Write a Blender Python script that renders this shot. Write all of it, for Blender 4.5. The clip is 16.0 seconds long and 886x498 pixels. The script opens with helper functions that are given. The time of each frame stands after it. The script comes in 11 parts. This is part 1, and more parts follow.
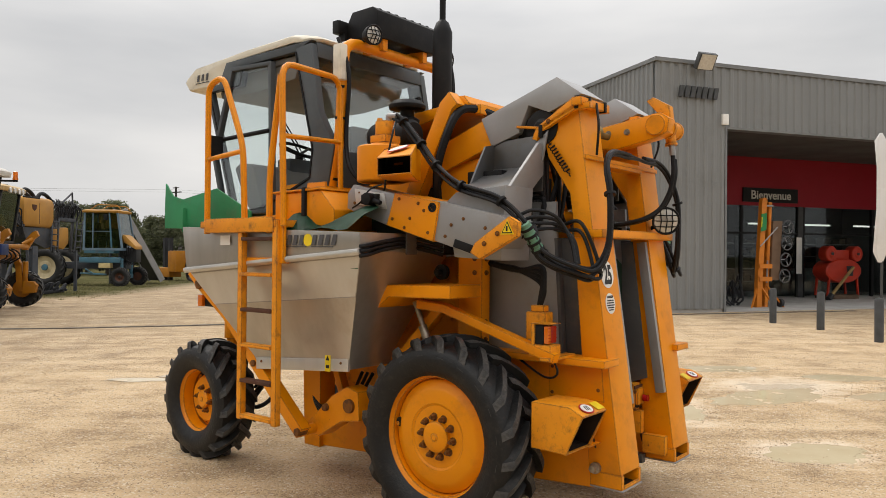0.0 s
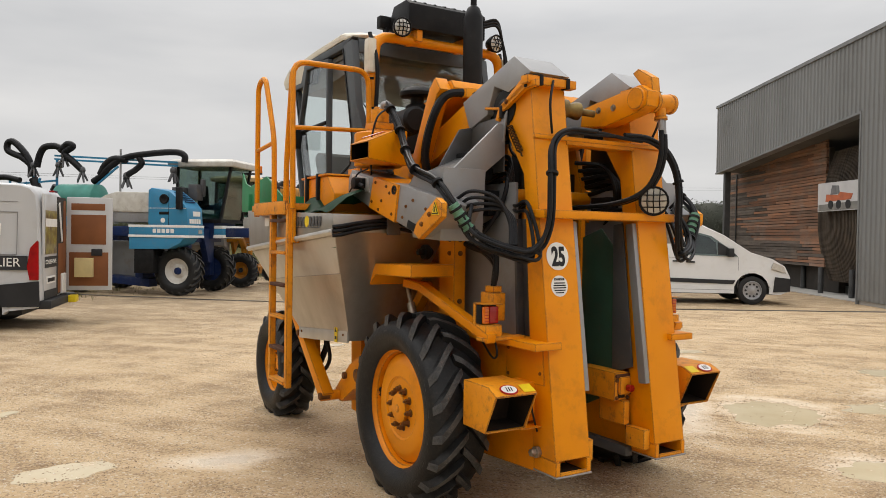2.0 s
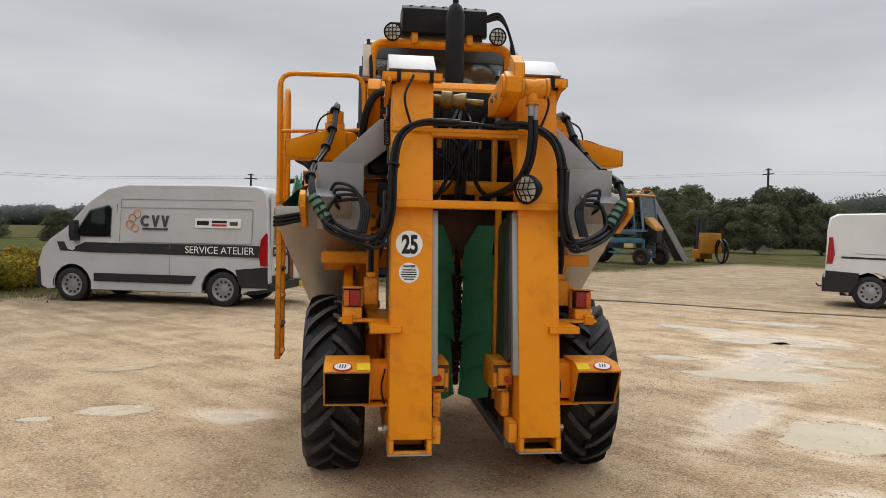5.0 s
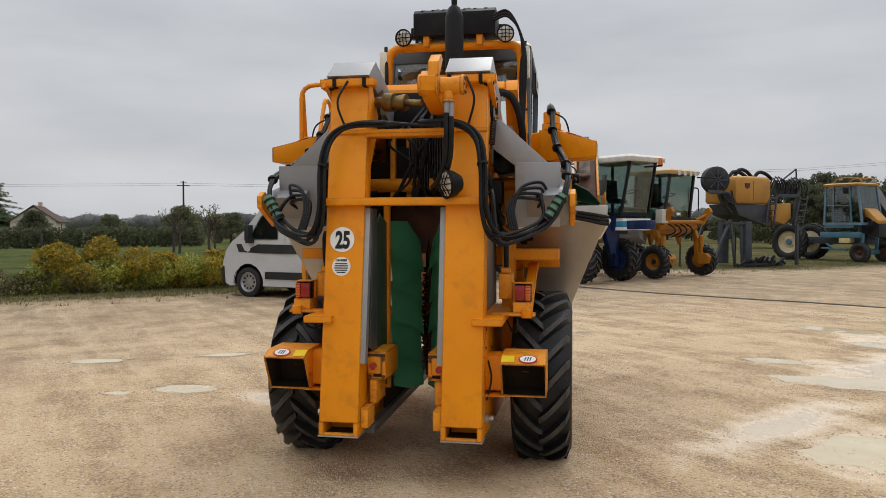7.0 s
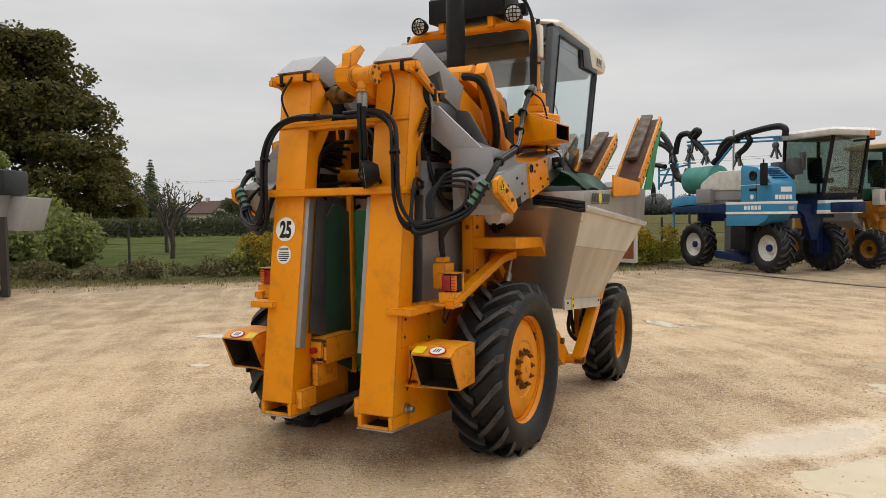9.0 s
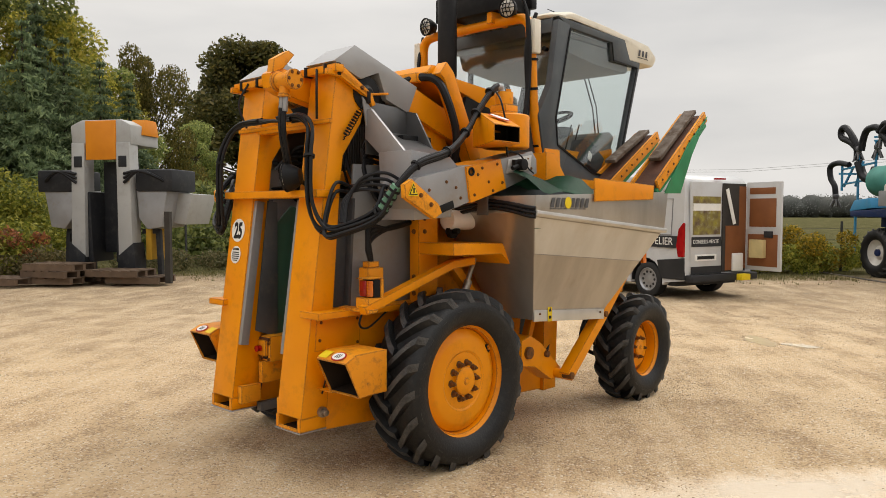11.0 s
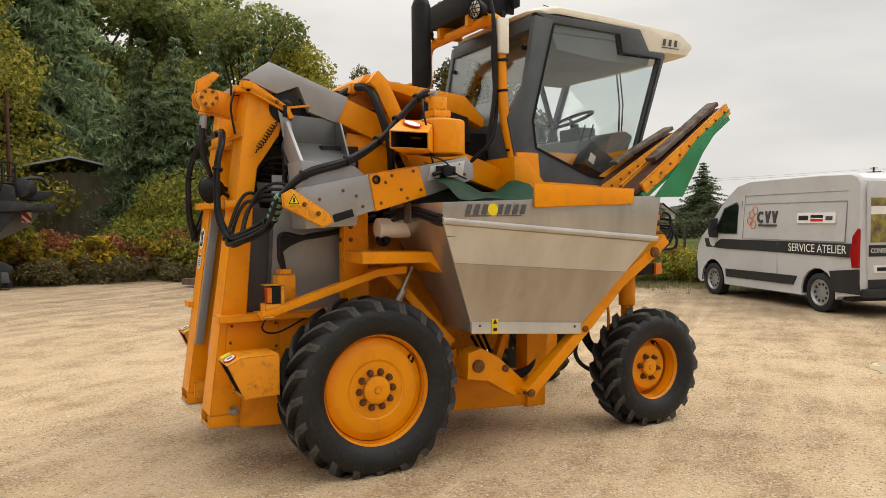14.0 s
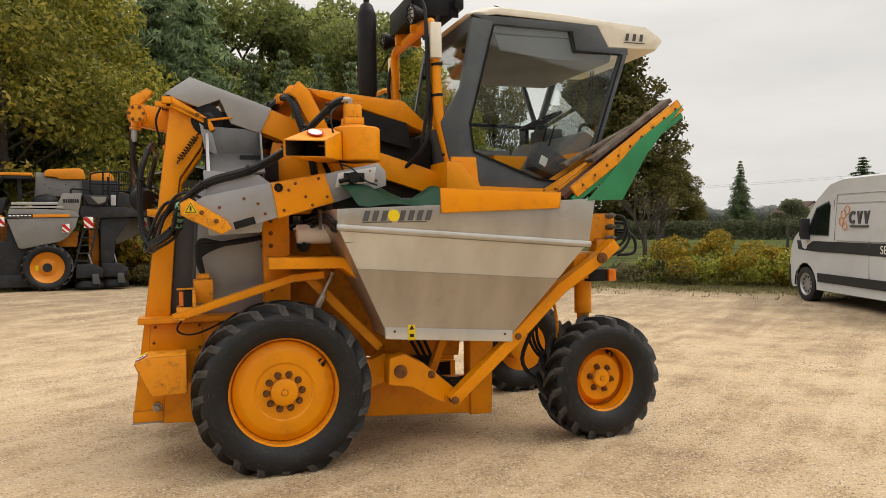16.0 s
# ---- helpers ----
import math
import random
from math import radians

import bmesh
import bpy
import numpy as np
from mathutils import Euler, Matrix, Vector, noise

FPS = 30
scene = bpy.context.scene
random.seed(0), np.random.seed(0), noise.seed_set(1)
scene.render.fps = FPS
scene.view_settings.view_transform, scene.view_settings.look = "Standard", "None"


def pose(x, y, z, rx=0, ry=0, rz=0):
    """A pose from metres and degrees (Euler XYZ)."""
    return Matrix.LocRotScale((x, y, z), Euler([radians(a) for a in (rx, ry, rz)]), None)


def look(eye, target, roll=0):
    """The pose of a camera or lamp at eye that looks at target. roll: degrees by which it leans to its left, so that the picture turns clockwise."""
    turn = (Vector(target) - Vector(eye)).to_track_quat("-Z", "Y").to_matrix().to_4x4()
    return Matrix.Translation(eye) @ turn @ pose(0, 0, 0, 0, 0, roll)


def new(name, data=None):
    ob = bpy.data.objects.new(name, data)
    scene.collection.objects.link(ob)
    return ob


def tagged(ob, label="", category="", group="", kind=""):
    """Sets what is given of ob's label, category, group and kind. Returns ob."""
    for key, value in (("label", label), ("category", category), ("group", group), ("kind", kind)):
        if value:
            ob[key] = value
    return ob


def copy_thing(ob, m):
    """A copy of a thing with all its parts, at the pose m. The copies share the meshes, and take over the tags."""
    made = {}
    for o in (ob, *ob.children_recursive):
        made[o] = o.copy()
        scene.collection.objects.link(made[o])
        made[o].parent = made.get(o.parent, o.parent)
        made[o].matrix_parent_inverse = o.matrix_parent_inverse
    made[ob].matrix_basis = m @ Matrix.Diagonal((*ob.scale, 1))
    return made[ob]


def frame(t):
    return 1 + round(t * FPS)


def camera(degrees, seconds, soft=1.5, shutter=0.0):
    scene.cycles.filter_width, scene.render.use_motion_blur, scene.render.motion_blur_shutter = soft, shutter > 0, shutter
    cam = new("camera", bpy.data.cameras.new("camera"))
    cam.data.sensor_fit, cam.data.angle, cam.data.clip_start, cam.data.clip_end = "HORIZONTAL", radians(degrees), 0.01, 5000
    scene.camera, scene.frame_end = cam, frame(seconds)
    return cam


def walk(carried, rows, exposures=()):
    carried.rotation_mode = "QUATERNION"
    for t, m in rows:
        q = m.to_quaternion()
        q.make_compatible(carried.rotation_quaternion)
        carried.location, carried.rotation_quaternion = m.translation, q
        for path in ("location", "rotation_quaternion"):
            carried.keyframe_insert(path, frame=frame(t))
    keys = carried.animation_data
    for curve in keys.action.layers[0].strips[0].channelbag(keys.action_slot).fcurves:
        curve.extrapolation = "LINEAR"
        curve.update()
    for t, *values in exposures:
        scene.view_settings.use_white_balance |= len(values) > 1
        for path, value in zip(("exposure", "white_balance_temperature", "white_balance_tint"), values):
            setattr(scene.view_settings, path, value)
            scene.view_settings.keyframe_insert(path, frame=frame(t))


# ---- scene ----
cam = camera(61.1, 16.0, 0.45)
METRES, EYE, TILT, LEAN, TURN = 12.5, 1.5, 0.0, 0.0, 0.0
ROWS = [
    (0.0, 0.0, 0.0, 0.0, -0.0, 0.32, -0.52),
    (0.5, 0.0333, -0.0069, 0.0008, 4.3, 0.03, -0.49),
    (1.0, 0.0673, -0.0036, 0.0001, 9.23, -0.29, -0.59),
    (1.5, 0.1025, 0.0002, 0.0002, 14.82, -0.66, -0.77),
    (2.0, 0.1333, 0.0114, -0.001, 20.2, -0.96, -0.94),
    (2.5, 0.1631, 0.0256, -0.0005, 24.93, -1.09, -1.13),
    (3.0, 0.1924, 0.04, -0.0004, 28.89, -1.25, -1.34),
    (3.5, 0.2177, 0.0568, -0.0009, 32.44, -1.43, -1.51),
    (4.0, 0.2477, 0.07, -0.0014, 36.27, -1.58, -1.54),
    (6.5, 0.3794, 0.1649, -0.0009, 56.91, -1.56, -0.17),
    (7.0, 0.3967, 0.194, -0.0022, 61.07, -1.76, 0.08),
    (7.5, 0.4135, 0.2254, -0.0026, 65.36, -2.08, 0.4),
    (8.0, 0.4265, 0.2581, -0.0021, 69.75, -2.43, 0.67),
    (8.5, 0.4349, 0.2935, -0.0017, 74.3, -2.63, 0.8),
    (9.0, 0.443, 0.3277, -0.0016, 79.14, -2.74, 0.77),
    (11.5, 0.4391, 0.479, 0.0009, 96.91, -2.67, -0.02),
    (12.0, 0.431, 0.5026, 0.0004, 99.17, -2.5, 0.16),
    (12.5, 0.4218, 0.5274, 0.0011, 101.87, -2.49, 0.33),
    (13.0, 0.4165, 0.5534, 0.0023, 105.36, -2.46, 0.52),
    (13.5, 0.4075, 0.5786, 0.0001, 109.25, -2.41, 0.54),
    (14.0, 0.3993, 0.6035, 0.0007, 112.83, -2.22, 0.48),
    (14.5, 0.392, 0.6327, 0.0008, 115.76, -2.08, 0.57),
    (15.0, 0.378, 0.6543, 0.0004, 118.22, -2.01, 0.73),
    (15.5, 0.3621, 0.6753, 0.0014, 120.62, -1.99, 0.89),
    (16.0, 0.3467, 0.7022, 0.0016, 123.3, -1.99, 0.86),
]
walk(cam, [(t, pose(0, 0, EYE, TILT, LEAN, TURN) @ pose(METRES * x, METRES * y, METRES * z, 90 + pitch, roll, yaw)) for t, x, y, z, yaw, pitch, roll in ROWS],
     [(0.0, 0.21, 6750, 10), (1.5, 0.19, 6750, 10), (3.5, 0.0, 6450, 10), (7.0, -0.05, 6350, 10), (9.0, 0.09, 6650, 10), (11.5, 0.25, 6950, 10), (16.0, 0.28, 7000, 10)])

# world: overcast sky
SUN_EL, SUN_ROT = radians(38), radians(200)
world = bpy.data.worlds.new("overcast_sky")
scene.world = world
world.use_nodes = True
wn, wl = world.node_tree.nodes, world.node_tree.links
wn.clear()
w_out, w_bg = wn.new("ShaderNodeOutputWorld"), wn.new("ShaderNodeBackground")
w_sky = wn.new("ShaderNodeTexSky")
w_sky.sky_type, w_sky.sun_disc = "NISHITA", False
w_sky.sun_elevation, w_sky.sun_rotation = SUN_EL, SUN_ROT
w_sky.dust_density, w_sky.air_density = 6.0, 1.0
w_co, w_map, w_noise = wn.new("ShaderNodeTexCoord"), wn.new("ShaderNodeMapping"), wn.new("ShaderNodeTexNoise")
w_map.inputs["Scale"].default_value = (1.2, 1.2, 5.0)
w_noise.inputs["Scale"].default_value, w_noise.inputs["Detail"].default_value = 1.6, 5.0
w_ramp, w_mix, w_scale = wn.new("ShaderNodeValToRGB"), wn.new("ShaderNodeMix"), wn.new("ShaderNodeMix")
w_ramp.color_ramp.elements[0].position, w_ramp.color_ramp.elements[0].color = 0.3, (0.52, 0.535, 0.56, 1)
w_ramp.color_ramp.elements[1].position, w_ramp.color_ramp.elements[1].color = 0.72, (0.74, 0.74, 0.745, 1)
w_mix.data_type = w_scale.data_type = "RGBA"
w_scale.blend_type = "MULTIPLY"
w_scale.inputs["Factor"].default_value = 1.0
w_scale.inputs["B"].default_value = (0.1, 0.1, 0.1, 1)
w_mix.inputs["Factor"].default_value = 0.93
w_bg.inputs["Strength"].default_value = 1.0
wl.new(w_co.outputs["Generated"], w_map.inputs["Vector"])
wl.new(w_map.outputs["Vector"], w_noise.inputs["Vector"])
wl.new(w_noise.outputs["Fac"], w_ramp.inputs["Fac"])
wl.new(w_sky.outputs["Color"], w_scale.inputs["A"])
wl.new(w_scale.outputs["Result"], w_mix.inputs["A"])
wl.new(w_ramp.outputs["Color"], w_mix.inputs["B"])
# an overcast sky is brightest overhead
w_sep, w_zen, w_lift = wn.new("ShaderNodeSeparateXYZ"), wn.new("ShaderNodeMapRange"), wn.new("ShaderNodeVectorMath")
w_zen.inputs["From Min"].default_value, w_zen.inputs["From Max"].default_value = 0.25, 0.9
w_zen.inputs["To Min"].default_value, w_zen.inputs["To Max"].default_value = 1.0, 2.5
w_lift.operation = "SCALE"
wl.new(w_co.outputs["Generated"], w_sep.inputs["Vector"])
wl.new(w_sep.outputs["Z"], w_zen.inputs["Value"])
wl.new(w_mix.outputs["Result"], w_lift.inputs[0])
wl.new(w_zen.outputs["Result"], w_lift.inputs["Scale"])
wl.new(w_lift.outputs["Vector"], w_bg.inputs["Color"])
wl.new(w_bg.outputs["Background"], w_out.inputs["Surface"])
sun = new("sun", bpy.data.lights.new("sun", "SUN"))
sun.data.energy, sun.data.angle, sun.data.color = 1.1, radians(30), (1.0, 0.96, 0.9)
sun.matrix_world = look((-20, 25, 45), (0, 0, 0))


# ---- materials ----
def node_mat(name):
    m = bpy.data.materials.new(name)
    m.use_nodes = True
    nt = m.node_tree
    return m, nt.nodes, nt.links, nt.nodes["Principled BSDF"]


def surf(name, col, col2=None, scale=3.0, rough=0.5, metal=0.0, bump=0.0, bump_scale=60.0, dirt=None, dirt_amount=0.35, dirt_scale=2.0, stretch=(1, 1, 1), coat=0.0, vary=0.0, chips=0.0, edge=0.0):
    """A surface with two scales of variation: broad tone, fine grain, and worn or dirty patches."""
    m, n, l, b = node_mat(name)
    co, mp = n.new("ShaderNodeTexCoord"), n.new("ShaderNodeMapping")
    mp.inputs["Scale"].default_value = stretch
    l.new(co.outputs["Object"], mp.inputs["Vector"])
    big = n.new("ShaderNodeTexNoise")
    big.inputs["Scale"].default_value, big.inputs["Detail"].default_value = scale, 5.0
    l.new(mp.outputs["Vector"], big.inputs["Vector"])
    mix = n.new("ShaderNodeMix")
    mix.data_type = "RGBA"
    mix.inputs["A"].default_value = (*col, 1)
    mix.inputs["B"].default_value = (*(col2 or [c * 0.75 for c in col]), 1)
    ramp = n.new("ShaderNodeMapRange")
    ramp.inputs["From Min"].default_value, ramp.inputs["From Max"].default_value = 0.35, 0.7
    l.new(big.outputs["Fac"], ramp.inputs["Value"])
    l.new(ramp.outputs["Result"], mix.inputs["Factor"])
    colour = mix.outputs["Result"]
    if dirt:
        dn = n.new("ShaderNodeTexNoise")
        dn.inputs["Scale"].default_value, dn.inputs["Detail"].default_value, dn.inputs["Roughness"].default_value = dirt_scale * 3, 9.0, 0.7
        l.new(co.outputs["Object"], dn.inputs["Vector"])
        dr = n.new("ShaderNodeMapRange")
        dr.inputs["From Min"].default_value, dr.inputs["From Max"].default_value = 0.52, 0.72
        dr.inputs["To Max"].default_value = dirt_amount
        l.new(dn.outputs["Fac"], dr.inputs["Value"])
        dm = n.new("ShaderNodeMix")
        dm.data_type = "RGBA"
        dm.inputs["B"].default_value = (*dirt, 1)
        l.new(dr.outputs["Result"], dm.inputs["Factor"])
        l.new(colour, dm.inputs["A"])
        colour = dm.outputs["Result"]
    if chips:
        cn = n.new("ShaderNodeTexNoise")
        cn.inputs["Scale"].default_value, cn.inputs["Detail"].default_value, cn.inputs["Roughness"].default_value = 30.0, 6.0, 0.7
        l.new(co.outputs["Object"], cn.inputs["Vector"])
        cr = n.new("ShaderNodeMapRange")
        cr.inputs["From Min"].default_value, cr.inputs["From Max"].default_value = 0.745 - chips, 0.775 - chips
        l.new(cn.outputs["Fac"], cr.inputs["Value"])
        cm = n.new("ShaderNodeMix")
        cm.data_type = "RGBA"
        cm.inputs["B"].default_value = (0.075, 0.035, 0.018, 1)
        l.new(cr.outputs["Result"], cm.inputs["Factor"])
        l.new(colour, cm.inputs["A"])
        colour = cm.outputs["Result"]
    if edge:
        bv, ge, dt = n.new("ShaderNodeBevel"), n.new("ShaderNodeNewGeometry"), n.new("ShaderNodeVectorMath")
        bv.samples = 4
        bv.inputs["Radius"].default_value = 0.014
        dt.operation = "DOT_PRODUCT"
        l.new(bv.outputs["Normal"], dt.inputs[0])
        l.new(ge.outputs["Normal"], dt.inputs[1])
        en, ea, er, em = n.new("ShaderNodeTexNoise"), n.new("ShaderNodeMath"), n.new("ShaderNodeMapRange"), n.new("ShaderNodeMix")
        en.inputs["Scale"].default_value, en.inputs["Detail"].default_value, en.inputs["Roughness"].default_value = 9.0, 8.0, 0.75
        l.new(co.outputs["Object"], en.inputs["Vector"])
        ea.operation, ea.inputs[1].default_value = "MULTIPLY_ADD", 0.45
        dn_ = n.new("ShaderNodeMath")
        dn_.operation, dn_.inputs[0].default_value = "SUBTRACT", 0.0
        l.new(dt.outputs["Value"], dn_.inputs[1])
        l.new(en.outputs["Fac"], ea.inputs[0])
        l.new(dn_.outputs[0], ea.inputs[2])
        er.inputs["From Min"].default_value, er.inputs["From Max"].default_value = -0.705, -0.655
        er.inputs["To Max"].default_value = edge
        l.new(ea.outputs[0], er.inputs["Value"])
        em.data_type = "RGBA"
        em.inputs["B"].default_value = (0.10, 0.048, 0.022, 1)
        l.new(er.outputs["Result"], em.inputs["Factor"])
        l.new(colour, em.inputs["A"])
        colour = em.outputs["Result"]
    if vary:
        oi, hs = n.new("ShaderNodeObjectInfo"), n.new("ShaderNodeHueSaturation")
        vr = n.new("ShaderNodeMapRange")
        vr.inputs["To Min"].default_value, vr.inputs["To Max"].default_value = 1 - vary, 1 + vary
        l.new(oi.outputs["Random"], vr.inputs["Value"])
        l.new(vr.outputs["Result"], hs.inputs["Value"])
        l.new(colour, hs.inputs["Color"])
        colour = hs.outputs["Color"]
    l.new(colour, b.inputs["Base Color"])
    b.inputs["Specular IOR Level"].default_value = 0.28
    b.inputs["Metallic"].default_value = metal
    b.inputs["Coat Weight"].default_value = coat
    fine = n.new("ShaderNodeTexNoise")
    fine.inputs["Scale"].default_value, fine.inputs["Detail"].default_value = bump_scale, 4.0
    l.new(mp.outputs["Vector"], fine.inputs["Vector"])
    rr = n.new("ShaderNodeMapRange")
    rr.inputs["To Min"].default_value, rr.inputs["To Max"].default_value = max(0.02, rough - 0.1), min(1, rough + 0.12)
    l.new(big.outputs["Fac"], rr.inputs["Value"])
    l.new(rr.outputs["Result"], b.inputs["Roughness"])
    if bump:
        bp = n.new("ShaderNodeBump")
        bp.inputs["Strength"].default_value, bp.inputs["Distance"].default_value = bump, 0.01
        l.new(fine.outputs["Fac"], bp.inputs["Height"])
        l.new(bp.outputs["Normal"], b.inputs["Normal"])
    return m


def glass(name, tint=(0.85, 0.9, 0.9), clear=0.75, rough=0.02, sheen=0.085):
    """A thin pane: see-through with a mirror-like gloss."""
    m, n, l, b = node_mat(name)
    n.remove(b)
    tr, gl, mx, fr = n.new("ShaderNodeBsdfTransparent"), n.new("ShaderNodeBsdfGlossy"), n.new("ShaderNodeMixShader"), n.new("ShaderNodeLayerWeight")
    tr.inputs["Color"].default_value = (*[c * clear for c in tint], 1)
    gl.inputs["Roughness"].default_value = rough
    gl.inputs["Color"].default_value = (0.9, 0.93, 0.95, 1)
    fr.inputs["Blend"].default_value = 0.5
    pw, ma = n.new("ShaderNodeMath"), n.new("ShaderNodeMath")
    pw.operation, pw.inputs[1].default_value = "POWER", 4.0
    ma.operation, ma.inputs[1].default_value, ma.inputs[2].default_value = "MULTIPLY_ADD", 0.6, sheen
    l.new(fr.outputs["Facing"], pw.inputs[0])
    l.new(pw.outputs[0], ma.inputs[0])
    l.new(ma.outputs[0], mx.inputs["Fac"])
    l.new(tr.outputs["BSDF"], mx.inputs[1])
    l.new(gl.outputs["BSDF"], mx.inputs[2])
    l.new(mx.outputs["Shader"], n["Material Output"].inputs["Surface"])
    return m


YEL = surf("yellow_paint", (0.80, 0.282, 0.0012), (0.72, 0.238, 0.0012), 2.5, 0.42, bump=0.05, bump_scale=35, dirt=(0.24, 0.095, 0.018), dirt_amount=0.34, dirt_scale=2.2, chips=0.028, edge=0.8)
YEL_WORN = surf("worn_yellow_paint", (0.78, 0.30, 0.012), (0.66, 0.23, 0.010), 4, 0.5, bump=0.1, bump_scale=40, dirt=(0.14, 0.06, 0.024), dirt_amount=0.7, dirt_scale=5, chips=0.075, edge=0.95)
STEEL = surf("stainless_steel", (0.49, 0.465, 0.43), (0.38, 0.355, 0.32), 1.6, 0.34, 0.75, bump=0.04, bump_scale=25, dirt=(0.31, 0.24, 0.165), dirt_amount=0.45, dirt_scale=0.9, stretch=(3, 3, 0.6))
STEEL_BRIGHT = surf("bright_stainless_steel", (0.60, 0.59, 0.57), (0.50, 0.49, 0.46), 1.6, 0.36, 0.6, bump=0.03, bump_scale=25, dirt=(0.45, 0.37, 0.27), dirt_amount=0.35, dirt_scale=0.9, stretch=(3, 3, 0.6))
# stained steel darkened further for the shade inside the chute
CHUTE_SHADE_STEEL = surf("shaded_stained_steel", (0.17, 0.17, 0.175), (0.11, 0.108, 0.105), 3, 0.33, 0.6, bump=0.04, bump_scale=30, dirt=(0.13, 0.10, 0.07), dirt_amount=0.5, dirt_scale=2)
CAP_STEEL = surf("grey_folded_steel", (0.37, 0.37, 0.375), (0.31, 0.31, 0.31), 2.5, 0.42, 0.35, bump=0.03, bump_scale=30, dirt=(0.27, 0.24, 0.20), dirt_amount=0.4, dirt_scale=1.2)
STEEL_DULL = surf("dull_grey_steel", (0.33, 0.33, 0.34), (0.26, 0.26, 0.26), 2, 0.42, 0.35, bump=0.05, bump_scale=40, dirt=(0.25, 0.19, 0.13), dirt_amount=0.4)
PLATE_DARK = surf("dark_grey_plate", (0.10, 0.10, 0.105), (0.065, 0.065, 0.07), 2, 0.4, 0.2, bump=0.04, dirt=(0.2, 0.16, 0.11), dirt_amount=0.35)
RUBBER = surf("tyre_rubber", (0.0075, 0.008, 0.009), (0.015, 0.015, 0.015), 5, 0.5, bump=0.25, bump_scale=80, dirt=(0.12, 0.105, 0.085), dirt_amount=0.14, dirt_scale=9)
LUG = surf("worn_tread_rubber", (0.028, 0.028, 0.029), (0.075, 0.072, 0.068), 14, 0.6, bump=0.6, bump_scale=70, dirt=(0.15, 0.135, 0.115), dirt_amount=0.5, dirt_scale=16)
CRUST = surf("crusted_steel", (0.17, 0.14, 0.115), (0.08, 0.05, 0.032), 14, 0.75, 0.2, bump=0.5, bump_scale=40, dirt=(0.30, 0.26, 0.22), dirt_amount=0.6, dirt_scale=6)
NUT_RUST = surf("rusty_painted_nut", (0.22, 0.085, 0.015), (0.09, 0.04, 0.02), 30, 0.6, 0.2, bump=0.2, bump_scale=60)
HOSE = surf("hose_rubber", (0.010, 0.0105, 0.012), (0.018, 0.018, 0.020), 9, 0.40, bump=0.12, bump_scale=120, dirt=(0.05, 0.045, 0.04), dirt_amount=0.14, dirt_scale=8)
BLACK = surf("black_plastic", (0.007, 0.007, 0.008), (0.014, 0.014, 0.014), 6, 0.5, bump=0.06, dirt=(0.05, 0.045, 0.04), dirt_amount=0.14, dirt_scale=5)
DGREY = surf("grey_cab_paint", (0.075, 0.085, 0.092), (0.055, 0.062, 0.07), 4, 0.5, bump=0.05, dirt=(0.16, 0.14, 0.11), dirt_amount=0.25)
CREAM = surf("cream_roof_plastic", (0.72, 0.68, 0.58), (0.62, 0.57, 0.46), 2.5, 0.5, bump=0.04, dirt=(0.35, 0.30, 0.2), dirt_amount=0.4, dirt_scale=1.5)
GREEN = surf("green_tarpaulin", (0.03, 0.24, 0.10), (0.02, 0.17, 0.07), 3, 0.55, bump=0.15, bump_scale=20, dirt=(0.12, 0.16, 0.09), dirt_amount=0.4)
SLEEVE = surf("faded_green_sleeve", (0.13, 0.27, 0.18), (0.09, 0.20, 0.13), 8, 0.6, bump=0.1, dirt=(0.06, 0.07, 0.05), dirt_amount=0.5, dirt_scale=8)
LINING_GREEN = surf("dull_green_lining", (0.035, 0.085, 0.055), (0.025, 0.055, 0.04), 3, 0.5, bump=0.1, bump_scale=20, dirt=(0.08, 0.07, 0.05), dirt_amount=0.5)
FLAP_GREEN = surf("green_flap_plastic", (0.115, 0.40, 0.215), (0.085, 0.32, 0.165), 3, 0.45, bump=0.1, bump_scale=20, dirt=(0.12, 0.16, 0.09), dirt_amount=0.3)
GREEN_DARK = surf("dark_green_rubber", (0.018, 0.085, 0.045), (0.012, 0.06, 0.03), 3, 0.5, bump=0.12, bump_scale=20, dirt=(0.1, 0.1, 0.07), dirt_amount=0.4)
RUST = surf("rusty_rods", (0.09, 0.035, 0.018), (0.05, 0.022, 0.014), 8, 0.7, bump=0.3, bump_scale=60)
WHITE = surf("white_sticker", (0.80, 0.79, 0.76), (0.72, 0.71, 0.68), 6, 0.45)
# shade of hollows is put into this black, with some grime
SHADE_GRIME = surf("shade_and_grime_black", (0.018, 0.012, 0.009), (0.035, 0.022, 0.014), 6, 0.85, bump=0.2)
for dull in (RUBBER, LUG, HOSE, BLACK, SHADE_GRIME, YEL):
    dull.node_tree.nodes["Principled BSDF"].inputs["Specular IOR Level"].default_value = 0.16 if dull in (HOSE, BLACK, SHADE_GRIME) else 0.30
LINING = surf("pale_cab_lining", (0.20, 0.197, 0.19), (0.16, 0.157, 0.15), 3, 0.7, bump=0.05)
INK = surf("black_ink", (0.015, 0.015, 0.016), None, 6, 0.5)
RED_INK = surf("red_ink", (0.5, 0.02, 0.02), None, 6, 0.5)
YEL_INK = surf("yellow_sticker", (0.85, 0.62, 0.02), None, 6, 0.5)
LOGO_DARK = surf("dark_grey_logo", (0.085, 0.085, 0.09), None, 6, 0.5)
RED_LENS = surf("red_lens", (0.35, 0.008, 0.01), (0.25, 0.005, 0.008), 8, 0.15, coat=0.6)
AMBER_LENS = surf("amber_lens", (0.7, 0.16, 0.01), None, 8, 0.15, coat=0.6)
